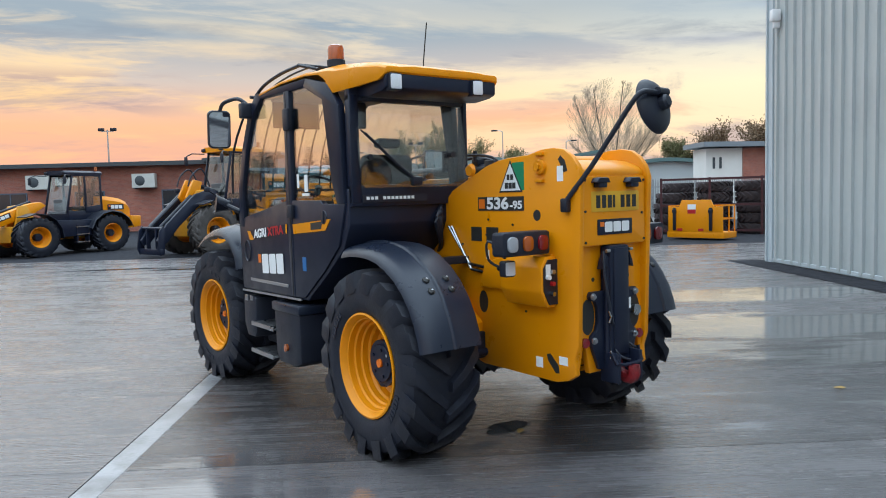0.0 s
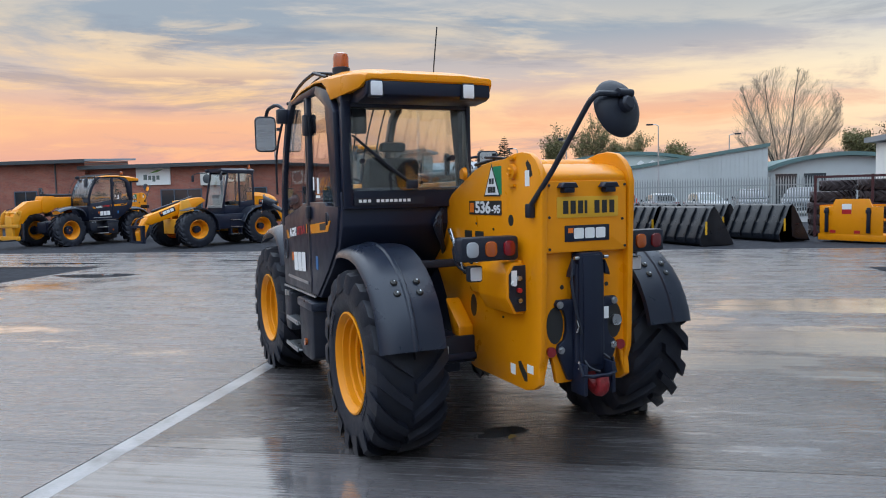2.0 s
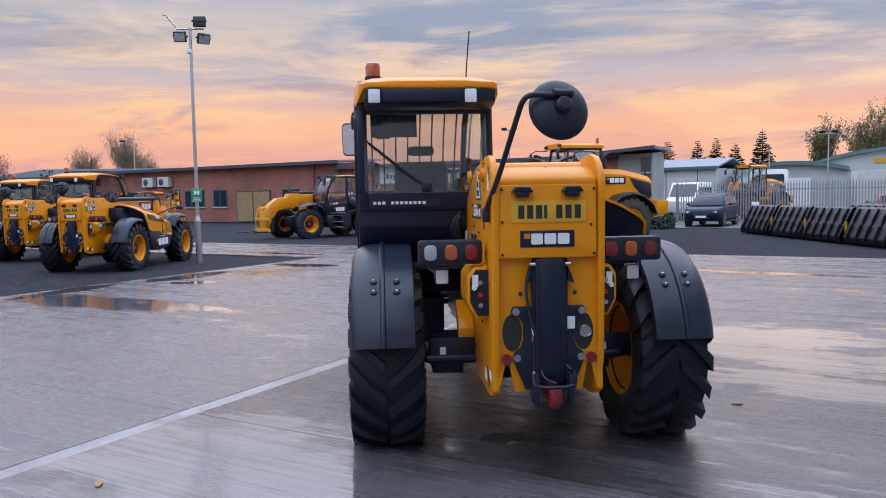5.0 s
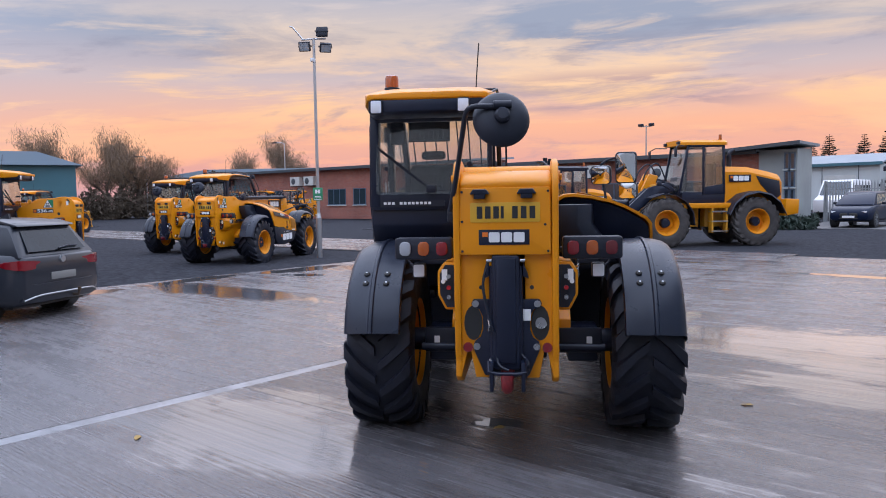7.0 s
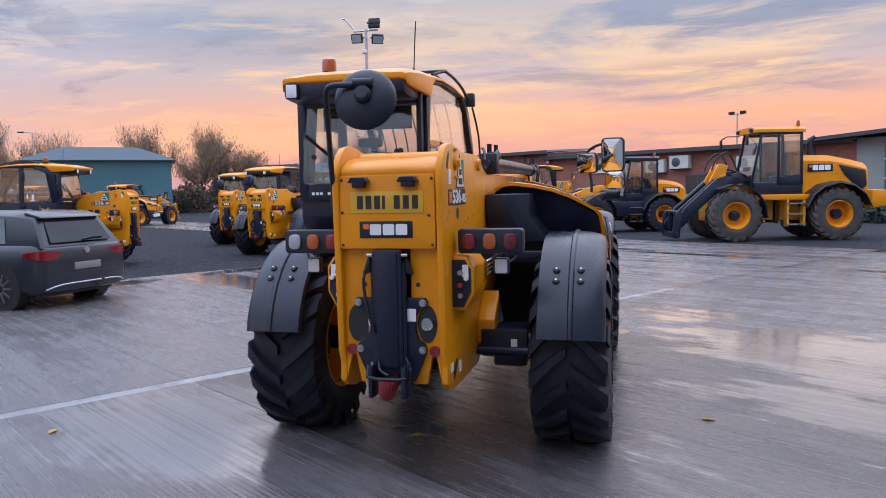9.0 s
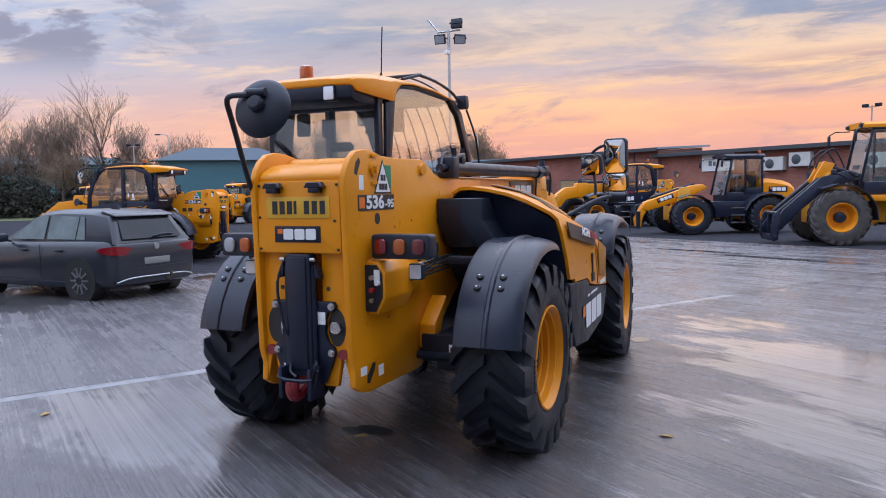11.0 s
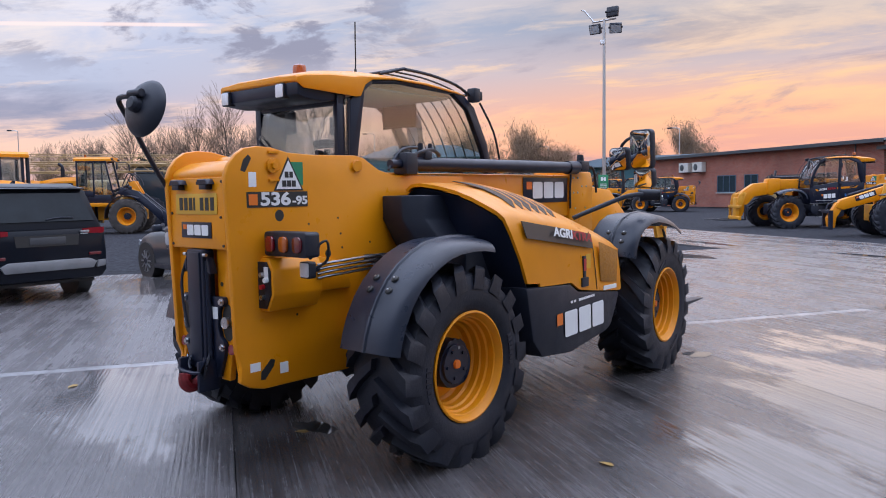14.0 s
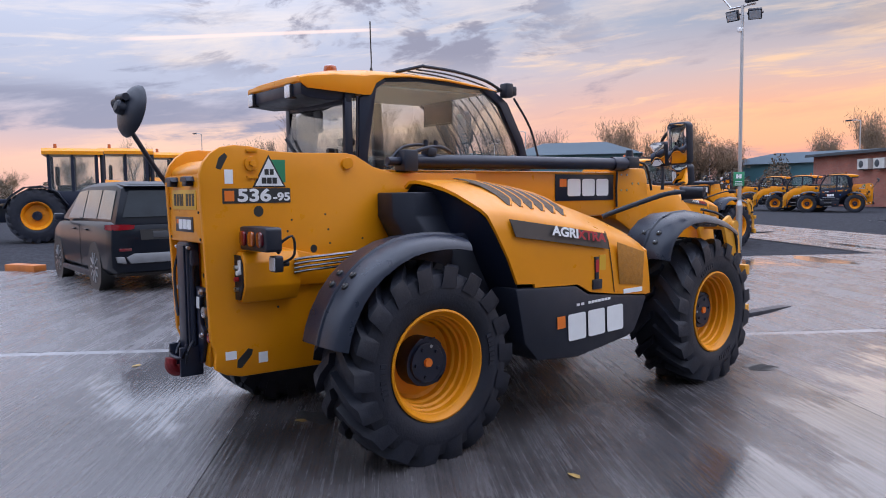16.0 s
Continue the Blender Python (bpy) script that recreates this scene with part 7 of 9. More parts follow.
for az, d, h, s in ((-6.2, 120, 11.2, 1), (-8.0, 124, 9.6, 2), (-9.3, 122, 10.3, 3), (-12.7, 118, 10.0, 4), (-10.6, 119, 9.8, 5), (-13.8, 121, 9.0, 6), (20.0, 99, 7.8, 7)):
    conifer(polar(az, d, 50 * s), h, s)
WILLOW = bare_tree(polar(-68.8, 92, 0), 9.4, 31, "drooping half-bare birch tree", 0.62, 0.85, 4, LEAF_AUT, 5200, leaf_size=0.27, trunk_len=0.50, ratio=(0.50, 0.74), strands=True)
SCRUB = bare_tree(polar(-63.5, 88, 0), 8.6, 32, "half-bare tree with sparse brown leaves", 0.85, 0.8, 4, LEAF_AUT, 5200, leaf_size=0.25, trunk_len=0.48, ratio=(0.50, 0.74), strands=True)
WOOD = bare_tree(polar(-87.5, 86, 0), 12.0, 33, "bare winter tree at the edge of the yard", 0.6, 1.0, 4, trunk=0.015)
WOOD2 = bare_tree(polar(-84.0, 88, 0), 10.5, 34, "bare winter tree at the edge of the yard", 0.80, 0.95, 4, TWIG, 3000, trunk=0.014, leaf_size=0.36, strands=True)
rnd = random.Random(8)
for src, az, d, s in ((WILLOW, -55.8, 110, 0.84), (WILLOW, -52.9, 112, 1.10), (WILLOW, -51.3, 115, 0.84), (WILLOW, -49.6, 118, 0.72), (SCRUB, -65.4, 90, 0.90), (SCRUB, -62.2, 93, 0.85), (WILLOW, -64.6, 92, 0.95),
                     (WOOD, -80.6, 84, 1.05), (WOOD, -82.4, 90, 0.95), (WOOD2, -79.0, 92, 0.9), (WOOD, -89.6, 84, 0.9), (WOOD2, -91.5, 90, 0.85), (WOOD, -94.3, 88, 0.8), (WOOD2, -97.0, 90, 0.75), (WOOD2, -86.0, 80, 0.8), (SCRUB, -83.5, 78, 0.75), (SCRUB, -88.8, 80, 0.7), (SCRUB, -92.5, 84, 0.7), (SCRUB, -77.6, 86, 0.8), (WOOD2, -99.5, 95, 0.7), (SCRUB, -96.0, 86, 0.65), (WOOD2, -103, 110, 0.7), (WOOD, -107, 115, 0.7), (WOOD2, -111, 118, 0.7), (SCRUB, -100, 92, 0.6), (SCRUB, -105, 100, 0.6), (SCRUB, -115, 110, 0.6), (WOOD2, -75.2, 94, 0.9), (WOOD, -85.2, 92, 0.85),
                     (WILLOW, -37, 125, 0.7), (WILLOW, -28, 130, 0.65), (WOOD2, -20, 135, 0.75), (WOOD2, -24, 140, 0.7), (SCRUB, 11.0, 105, 0.75), (SCRUB, 17.0, 96, 0.7), (SCRUB, 31, 100, 0.9), (SCRUB, 23.5, 90, 0.85)):
    c = copy_thing(src, polar(az, d, rnd.uniform(0, 360)))
    c.scale = (s, s, s * rnd.uniform(0.92, 1.06))


def undergrowth(name, az0, az1, d, h, n, seed, label, col):
    """A ragged belt of scrub, too fine to count."""
    rnd = random.Random(seed)
    verts, faces = [], []
    for _ in range(n):
        az, dd = rnd.uniform(az0, az1), d + rnd.uniform(-4, 6)
        base = polar(az, dd).translation
        hh = h * rnd.uniform(0.35, 1.0) * (0.75 + 0.35 * math.sin(az * 1.7) * math.sin(az * 0.63 + 1))
        p = base + Vector((0, 0, hh * rnd.uniform(0.05, 1.0)))
        a = Vector((rnd.gauss(0, 1), rnd.gauss(0, 1), rnd.gauss(0, 1.2))).normalized() * rnd.uniform(0.10, 0.34)
        b = a.cross(Vector((rnd.gauss(0, 1), rnd.gauss(0, 1), rnd.gauss(0, 1)))).normalized() * rnd.uniform(0.03, 0.12)
        i = len(verts)
        verts += [p - a, p + b, p + a, p - b]
        faces.append((i, i + 1, i + 2, i + 3))
    o = raw(name, verts, faces, col, None)
    return tagged(o, label, "scrub", kind="stuff")


SCRUB_M = mat("brown_scrub", (0.105, 0.078, 0.055), 0.9, vary=(0.3, 0.35))
undergrowth("scrub", -116, -74, 84, 4.2, 34000, 1, "belt of brown winter scrub beyond the yard", SCRUB_M)
EVERGREEN = mat("dull_evergreen_scrub", (0.042, 0.043, 0.032), 0.9, vary=(0.3, 0.35))
undergrowth("scrub", -96.0, -77.0, 82, 7.2, 30000, 5, "tall dark evergreen scrub at the edge of the yard", EVERGREEN)
undergrowth("scrub", -71, -57.5, 90, 5.4, 24000, 2, "brown scrub below the birch trees", SCRUB_M)
undergrowth("scrub", 15, 34, 92, 4.6, 14000, 3, "green and brown hedge behind the units", LEAF_GRN)
undergrowth("hedge", -15.9, -13.0, 40, 0.85, 3000, 4, "low dark hedge beside the office end wall", NEEDLE)


# ---------------------------------------------------------------- other telehandlers in the yard
for x, y, yaw, label in ((-14.3, 12.5, 26, "yellow telehandler parked on dark planings, seen from behind"), (-19.4, 14.1, 26, "yellow telehandler parked beside another on planings"), (-15.0, 7.75, 138, "yellow telehandler with black cab parked behind a car"),
                         (-40.6, 17.2, 32, "yellow telehandler parked far across the planings"), (-43.0, 13.0, 32, "yellow telehandler parked in a far row"), (-45.5, 9.5, 32, "yellow telehandler parked in a far row"),
                         (-41.1, 36.8, 149, "yellow telehandler with black cab near brick building"), (-44.3, 36.3, 149, "yellow telehandler in a row near brick building"), (-47.5, 35.9, 149, "yellow telehandler in a row near brick building"),
                         (-18.75, 29.8, 161, "yellow telehandler with black cab on dark planings")):
    c = copy_thing(MAIN, pose(x, y, -0.045, 0, 0, yaw))
    tagged(c, label)
    if x == -18.75:
        c.scale = (1.13, 1.13, 1.13)
    if x == -15.0:
        for arm in [o for o in c.children if any(k.name.startswith("round_mirror") for k in o.children)]:
            for o in (*arm.children_recursive, arm):
                bpy.data.objects.remove(o)


# ---------------------------------------------------------------- wheel loaders
DUSTY = mat("muddy_tyre_rubber", (0.055, 0.048, 0.045), 0.8, vary=(5, 0.3), bump=(50, 0.3), stains=(6.0, (0.11, 0.09, 0.075), 0.5))


def wheel_loader(m, label, telescopic=False):
    r = thing("wheel_loader", m, label, "wheel loader", "wheel loaders")
    R, W, rim = 0.80, 0.29, 0.40
    for x, y in ((0.95, 1.55), (-0.95, 1.55), (0.95, -1.55), (-0.95, -1.55)):
        wheel(r, pose(x, y, R, 33 * y, 0, 0 if x > 0 else 180), W, R, rim, BLACK, 20, None if telescopic else DUSTY)
    part("rear_frame", joined(box(-0.42, 0.42, -2.7, -0.1, 0.62, 1.30, 0.03), box(-0.75, 0.75, -1.75, -1.35, 0.6, 1.0, 0.03)), YELLOW_OLD, r)
    part("front_frame", joined(box(-0.42, 0.42, 0.1, 2.15, 0.62, 1.25, 0.03), box(-0.75, 0.75, 1.35, 1.75, 0.6, 1.0, 0.03), prism([(1.0, 1.2), (1.9, 1.2), (1.75, 2.05), (1.45, 2.1)], "x", -0.35, -0.22, 0.02), prism([(1.0, 1.2), (1.9, 1.2), (1.75, 2.05), (1.45, 2.1)], "x", 0.22, 0.35, 0.02)), YELLOW_OLD, r)
    part("pivot", cyl((0, 0, 0.55), (0, 0, 1.35), 0.16), BLACK, r)
    # engine hood and counterweight
    part("engine_hood", loft([[(-w, y, 1.28), (w, y, 1.28), (w, y, z - 0.18), (w - 0.14, y, z), (-w + 0.14, y, z), (-w, y, z - 0.18)] for y, w, z in (((-1.50, 0.62, 2.40), (-1.8, 0.66, 2.40), (-2.4, 0.68, 2.30), (-2.75, 0.66, 2.15), (-2.90, 0.60, 2.0)) if telescopic else ((-0.72, 0.62, 2.62), (-1.5, 0.66, 2.60), (-2.2, 0.68, 2.45), (-2.62, 0.66, 2.34), (-2.74, 0.60, 2.25)))]), YELLOW, r, "yellow engine hood", 30)
    for s in (-1, 1):
        if not telescopic:
            part("grille", prism([(-1.78, 2.30), (-2.60, 2.12), (-2.66, 1.65), (-2.45, 1.48), (-1.95, 2.0)], "x", s * 0.66, s * 0.70, 0.01), PLASTIC, r, "black hood grille")
        badge(r, at_pose(s * (0.686 if telescopic else 0.668), -2.15 if telescopic else -1.22, 1.92 if telescopic else 2.22, RIGHT if s > 0 else LEFT), 0.78, 0.24)
        part("counterweight", prism([(-2.65, 0.95), (-3.15, 1.02), (-3.18, 1.50), (-2.70, 1.52)], "x", s * 0.20, s * 0.95, 0.03), YELLOW, r, "yellow counterweight")
        arch = [(-1.55 + 1.02 * math.cos(a), 0.80 + 1.0 * math.sin(a)) for a in [radians(q) for q in (15, 40, 65, 90, 115, 140, 165)]]
        part("rear_mudguard", sheet_of([[(s * 0.62, y, z) for y, z in arch], [(s * 1.24, y, z) for y, z in arch], [(s * 1.27, y, z - 0.06) for y, z in arch]], 0.03), PLASTIC, r, "black mudguard")
        archf = [(1.55 + 0.98 * math.cos(a), 0.80 + 0.96 * math.sin(a)) for a in [radians(q) for q in (60, 85, 110, 135, 160, 185)]]
        part("front_mudguard", sheet_of([[(s * 0.64, y, z) for y, z in archf], [(s * 1.20, y, z) for y, z in archf]], 0.03), PLASTIC, r, "black mudguard")
        st = part("ladder", joined(box(s * 0.80, s * 1.02, -0.62, -0.56, 0.45, 1.25), box(s * 0.80, s * 1.02, -0.12, -0.06, 0.45, 1.25)), BLACK if telescopic else YELLOW_OLD, r)
        for z in (0.48, 0.80, 1.12):
            part("rung", box(s * 0.80, s * 1.04, -0.62, -0.06, z, z + 0.04), STEEL, st)
    part("walkway", box(-1.0, 1.0, -0.75, 0.95, 0.75 if telescopic else 1.25, 1.42, 0.02), BLACK if telescopic else YELLOW, r)
    part("exhaust", joined(cyl((0.32, -1.35, 2.3), (0.32, -1.35, 3.0), 0.085), tube([(0.32, -1.35, 2.98), (0.32, -1.38, 3.12), (0.32, -1.52, 3.22)], 0.07, 10, 3)), PLASTIC, r, "black exhaust stack", m=Matrix.Translation((0, -0.55 if telescopic else 0, 0)))
    # cab
    c = part("cab_floor", box(-0.66, 0.66, -0.70, 0.80, 1.40, 1.80, 0.03), BLACK, r)
    for s in (-1, 1):
        for n, p in (("rear_pillar", [(-0.70, 1.7), (-0.62, 1.7), (-0.60, 3.32), (-0.68, 3.32)]), ("mid_pillar", [(0.02, 1.7), (0.09, 1.7), (0.09, 3.32), (0.02, 3.32)]), ("front_pillar", [(0.86, 1.7), (0.93, 1.7), (0.62, 3.32), (0.55, 3.32)]), ("top_rail", [(-0.68, 3.26), (0.62, 3.26), (0.62, 3.36), (-0.68, 3.36)])):
            part(n, prism(p, "x", s * 0.62, s * 0.68, 0.01), BLACK, c)
        part("side_glass", prism([(-0.64, 1.78), (0.89, 1.78), (0.58, 3.28), (-0.63, 3.28)], "x", s * 0.65, s * 0.655), GLASS, c, "cab side glass")
        part("rear_panel", prism([(-0.68, 1.7), (0.03, 1.7), (0.03, 1.95), (-0.66, 2.05)], "x", s * 0.645, s * 0.675, 0.01), BLACK, c)
    part("front_glass", sheet_of([[(x, 0.89, 1.7), (x, 0.58, 3.28)] for x in (-0.64, 0, 0.64)], 0.008), GLASS, c, "slanted windscreen")
    part("rear_glass", box(-0.62, 0.62, -0.66, -0.652, 1.9, 3.28), GLASS, c, "cab rear glass")
    part("cab_roof", loft([[(-w, y, 3.33), (w, y, 3.33), (w, y, 3.42), (w - 0.12, y, 3.50), (-w + 0.12, y, 3.50), (-w, y, 3.42)] for y, w in ((-0.80, 0.60), (-0.70, 0.69), (0.62, 0.69), (0.84, 0.62))]), BLACK if telescopic else YELLOW, r, "black cab roof" if telescopic else "yellow cab roof", 30)
    part("seat", joined(box(-0.25, 0.25, -0.55, 0.0, 1.8, 2.0, 0.04), box(-0.24, 0.24, -0.62, -0.48, 2.0, 2.75, 0.04)), SEAT, r)
    part("console", joined(box(-0.28, 0.28, 0.5, 0.8, 1.8, 2.3, 0.05), tube([(0, 0.45, 2.4), (0, 0.6, 2.2)], 0.03)), INSIDE, r)
    part("beacon", joined(cyl((-0.50, -0.60, 3.48), (-0.50, -0.60, 3.54), 0.06), cyl((-0.50, -0.60, 3.54), (-0.50, -0.60, 3.68), 0.055, 0.045)), LENS_ORANGE, r, "amber beacon")
    for s in (-1, 1):
        a = part("mirror_arm", tube([(s * 0.64, 0.75, 3.30), (s * 0.92, 1.05, 3.32), (s * 1.05, 1.20, 3.22)], 0.018), PLASTIC, r)
        part("mirror", box(s * 0.97, s * 1.13, 1.17, 1.23, 2.92, 3.22, 0.03), PLASTIC, a)
        part("work_lamp", joined(box(s * 0.42, s * 0.60, 0.80, 0.90, 3.36, 3.46, 0.02)), PLASTIC, r)
    if telescopic:
        for o in [q for q in r.children if q.name.split(".")[0] in ("cab_floor", "cab_roof", "seat", "console", "beacon", "mirror_arm", "work_lamp")]:
            o.location.y -= 0.85
        part("boom", prism([(0.55, 2.05), (0.75, 2.20), (1.2, 2.15), (3.1, 1.45), (3.25, 1.15), (3.0, 1.05), (1.2, 1.65)], "x", -0.20, 0.20, 0.03), YELLOW, r, "yellow telescopic loader boom")
        part("boom_ram", cyl((0.12, 1.0, 2.22), (0.12, 2.8, 1.62), 0.055), BLACK, r)
        badge(r, at_pose(-0.203, 2.30, 1.60, LEFT, 20.5), 0.70, 0.20)
        part("boom_nose", prism([(2.9, 1.35), (3.2, 1.35), (3.5, 0.75), (3.45, 0.35), (3.25, 0.35), (3.2, 0.75)], "x", -0.16, 0.16, 0.02), YELLOW, r)
        part("coupler", joined(box(-0.5, 0.5, 3.42, 3.55, 0.30, 0.40), box(-0.5, 0.5, 3.42, 3.55, 0.95, 1.05), box(-0.45, -0.3, 3.4, 3.52, 0.30, 1.05), box(0.3, 0.45, 3.4, 3.52, 0.30, 1.05), tube([(0.1, 3.1, 1.4), (0.16, 3.4, 1.25), (0.1, 3.5, 0.9)], 0.03, 8, 4)), BLACK, r)
    else:
        for s in (-1, 1):
            part("lift_arm", prism([(0.95, 1.85), (1.25, 2.12), (1.9, 1.95), (2.9, 1.05), (3.25, 0.55), (3.15, 0.38), (2.95, 0.45), (2.5, 0.95), (1.75, 1.60)], "x", s * 0.42, s * 0.54, 0.02), BLACK, r, "black lift arm")
            part("lift_ram", joined(cyl((s * 0.48, 1.0, 1.05), (s * 0.48, 1.9, 1.4), 0.075), cyl((s * 0.48, 1.9, 1.4), (s * 0.48, 2.35, 1.55), 0.04)), BLACK, r)
            part("linkage", prism([(1.45, 2.35), (1.75, 2.42), (2.05, 1.85), (1.85, 1.62), (1.60, 1.9)], "x", s * 0.16, s * 0.28, 0.02), YELLOW, r, "yellow bucket linkage")
            part("tilt_ram", joined(cyl((s * 0.22, 0.9, 2.0), (s * 0.22, 1.7, 2.3), 0.06), cyl((s * 0.30, 1.9, 1.9), (s * 0.30, 3.0, 0.95), 0.06)), PLASTIC, r)
            part("hose", tube([(s * 0.3, 1.2, 2.2), (s * 0.34, 1.5, 2.75), (s * 0.34, 1.85, 2.55), (s * 0.32, 2.0, 2.2)], 0.025, 8, 4), PLASTIC, r)
        part("carriage", joined(box(-0.66, 0.66, 3.12, 3.24, 0.12, 0.30, 0.02), cyl((-0.62, 3.08, 0.92), (0.62, 3.08, 0.92), 0.055), *[prism([(2.98, 0.86), (3.10, 1.0), (3.22, 0.86), (3.30, 0.30), (3.22, 0.10), (3.08, 0.14), (3.04, 0.60)], "x", x, x + 0.05, 0.012) for x in (-0.64, 0.59)], box(-0.30, -0.24, 3.04, 3.16, 0.14, 0.95, 0.01), box(0.24, 0.30, 3.04, 3.16, 0.14, 0.95, 0.01)), BLACK, r, "black quick hitch at the arm ends")
        part("head_lamp", joined(box(-0.98, -0.80, 1.62, 1.75, 2.0, 2.16, 0.03), tube([(-0.6, 1.2, 1.9), (-0.85, 1.6, 2.05)], 0.02)), PLASTIC, r)
        part("head_lamp", joined(box(0.80, 0.98, 1.62, 1.75, 2.0, 2.16, 0.03), tube([(0.6, 1.2, 1.9), (0.85, 1.6, 2.05)], 0.02)), PLASTIC, r)
    return r


# rear to front axle lines: (-4.9, 25.9) to (-6.9, 24.4), and (-11.6, 27.8) to (-13.0, 25.6)
LOADER = wheel_loader(pose(-5.95, 25.35, -0.045, 0, 0, 137.6), "yellow wheel loader with black fork arms on planings")
TM = wheel_loader(pose(-12.6, 26.7, -0.045, 0, 0, 152.6), "yellow loader with telescopic boom and black cab", True)
TM.scale = (0.86, 0.94, 0.84)
tagged(copy_thing(LOADER, pose(-31.8, -1.0, -0.045, 0, 0, -8)), "yellow wheel loader parked far across the planings")
tagged(copy_thing(LOADER, pose(-3.4, 52.5, -0.045, 0, 0, 150)), "yellow wheel loader parked behind the row")


# ---------------------------------------------------------------- cars
def car_paint(name, col, coat=0.45):
    return mat(name, col, 0.34, coat=coat, spec=0.5 * coat, vary=(1.0, 0.05))


ALLOY = mat("alloy_wheel", (0.42, 0.43, 0.45), 0.3, metal=0.9)
CAR_GLASS = mat("car_window_glass", (0.10, 0.13, 0.13), 0.06, coat=0.2, spec=0.5, vary=(2.5, 0.35))
REAR_SCREEN = mat("dark_rear_screen", (0.012, 0.016, 0.020), 0.12, spec=0.25, vary=(2.5, 0.3))
# plate colour darkened for the shade of its recess
PLATE_DARK = mat("shaded_plate", (0.045, 0.047, 0.052), 0.5)
SKID = mat("brushed_skid_plate", (0.20, 0.205, 0.215), 0.42, metal=0.3, vary=(3.0, 0.15))
PLATE_BLANK = mat("blank_plate", (0.20, 0.20, 0.19), 0.5)


def car(m, label, paint, L=4.26, Wd=1.79, H=1.48, belt=0.94, wb=2.63, rear_over=0.78, wr=0.325, kind="hatch", category="car", group="parked cars"):
    """Origin on the ground under the rear axle, facing +y."""
    r = thing("car" if kind != "van" else "van", m, label, category, group)
    y0, y1 = -rear_over, L - rear_over
    hw = Wd / 2
    ins = 0.17 if kind == "hatch" else 0.19
    if kind == "hatch":
        side = [(y0, 0.32, 0.80, hw - 0.14), (y0 + 0.03, 0.26, belt - 0.03, hw - 0.09), (y0 + 0.14, 0.22, belt + 0.01, hw - 0.03), (y0 + 0.40, 0.20, belt + 0.02, hw), (0.0, 0.18, belt + 0.02, hw), (1.3, 0.17, belt, hw), (2.15, 0.17, belt - 0.01, hw), (wb + 0.0, 0.18, belt - 0.05, hw - 0.005), (y1 - 0.45, 0.20, 0.80, hw - 0.05), (y1 - 0.20, 0.22, 0.73, hw - 0.13), (y1 - 0.06, 0.26, 0.64, hw - 0.22), (y1, 0.32, 0.54, hw - 0.34)]
        roof = [(y0 + 0.07, belt - 0.03, 0), (y0 + 0.30, H - 0.16, 0.85), (y0 + 0.37, H - 0.07, 1), (y0 + 0.75, H - 0.02, 1), (0.75, H, 1), (1.20, H - 0.03, 1), (1.36, H - 0.07, 1), (2.20, belt + 0.01, 0)]
    else:
        side = [(y0, 0.42, 1.0, hw - 0.08), (y0 + 0.04, 0.34, belt, hw - 0.03), (y0 + 0.3, 0.30, belt + 0.02, hw), (0.0, 0.28, belt + 0.02, hw), (1.4, 0.28, belt, hw), (wb - 0.35, 0.28, belt - 0.02, hw), (wb + 0.2, 0.28, belt - 0.05, hw), (y1 - 0.35, 0.30, belt - 0.14, hw - 0.05), (y1 - 0.06, 0.34, belt - 0.25, hw - 0.14), (y1, 0.42, 0.70, hw - 0.24)]
        roof = [(y0 + 0.03, belt, 0), (y0 + 0.20, H - 0.06, 1), (y0 + 0.5, H, 1), (1.1, H, 1), (1.9, H - 0.04, 1), (wb + 0.05, belt + 0.02, 0)]
    rows = []
    for y, zb, zt, w in side:
        rows.append([(-w + 0.10, y, zb), (-w + 0.01, y, zb + 0.10), (-w, y, (zb + zt) / 2), (-w + 0.02, y, zt - 0.10), (-w + 0.09, y, zt), (w - 0.09, y, zt), (w - 0.02, y, zt - 0.10), (w, y, (zb + zt) / 2), (w - 0.01, y, zb + 0.10), (w - 0.10, y, zb)])
    body = part("body", bevelled(loft(rows), 0.02, 2, 40), paint, r, "", 40)
    rows = []
    for y, z, f in roof:
        w0 = hw - 0.10
        w1 = hw - 0.10 - ins * f
        rows.append([(-w0, y, belt - 0.03), (-w0 + (w0 - w1) * 0.9, y, max(z - 0.07, belt - 0.02)), (-w1 + 0.10, y, z), (w1 - 0.10, y, z), (w0 - (w0 - w1) * 0.9, y, max(z - 0.07, belt - 0.02)), (w0, y, belt - 0.03)])
    part("greenhouse", bevelled(loft(rows), 0.015, 2, 40), paint, r, "", 40)
    # side windows lie on the sloping sides
    slope = lambda z: hw - 0.10 - (ins * 0.9) * (z - belt + 0.03) / (H - 0.07 - belt + 0.03) + 0.004
    if kind == "hatch":
        wins = [[(-0.02, belt + 0.045), (0.20, belt + 0.045), (0.20, H - 0.125), (0.10, H - 0.13)], [(0.225, belt + 0.045), (0.95, belt + 0.04), (0.95, H - 0.105), (0.225, H - 0.125)], [(1.03, belt + 0.04), (1.94, belt + 0.035), (1.70, belt + 0.17), (1.36, H - 0.13), (1.03, H - 0.105)]]
    else:
        wins = [[(y0 + 0.32, belt + 0.06), (0.15, belt + 0.06), (0.15, H - 0.14), (y0 + 0.40, H - 0.16)], [(0.22, belt + 0.06), (1.18, belt + 0.05), (1.18, H - 0.13), (0.22, H - 0.14)], [(1.25, belt + 0.05), (2.38, belt + 0.04), (1.92, H - 0.16), (1.25, H - 0.13)]]
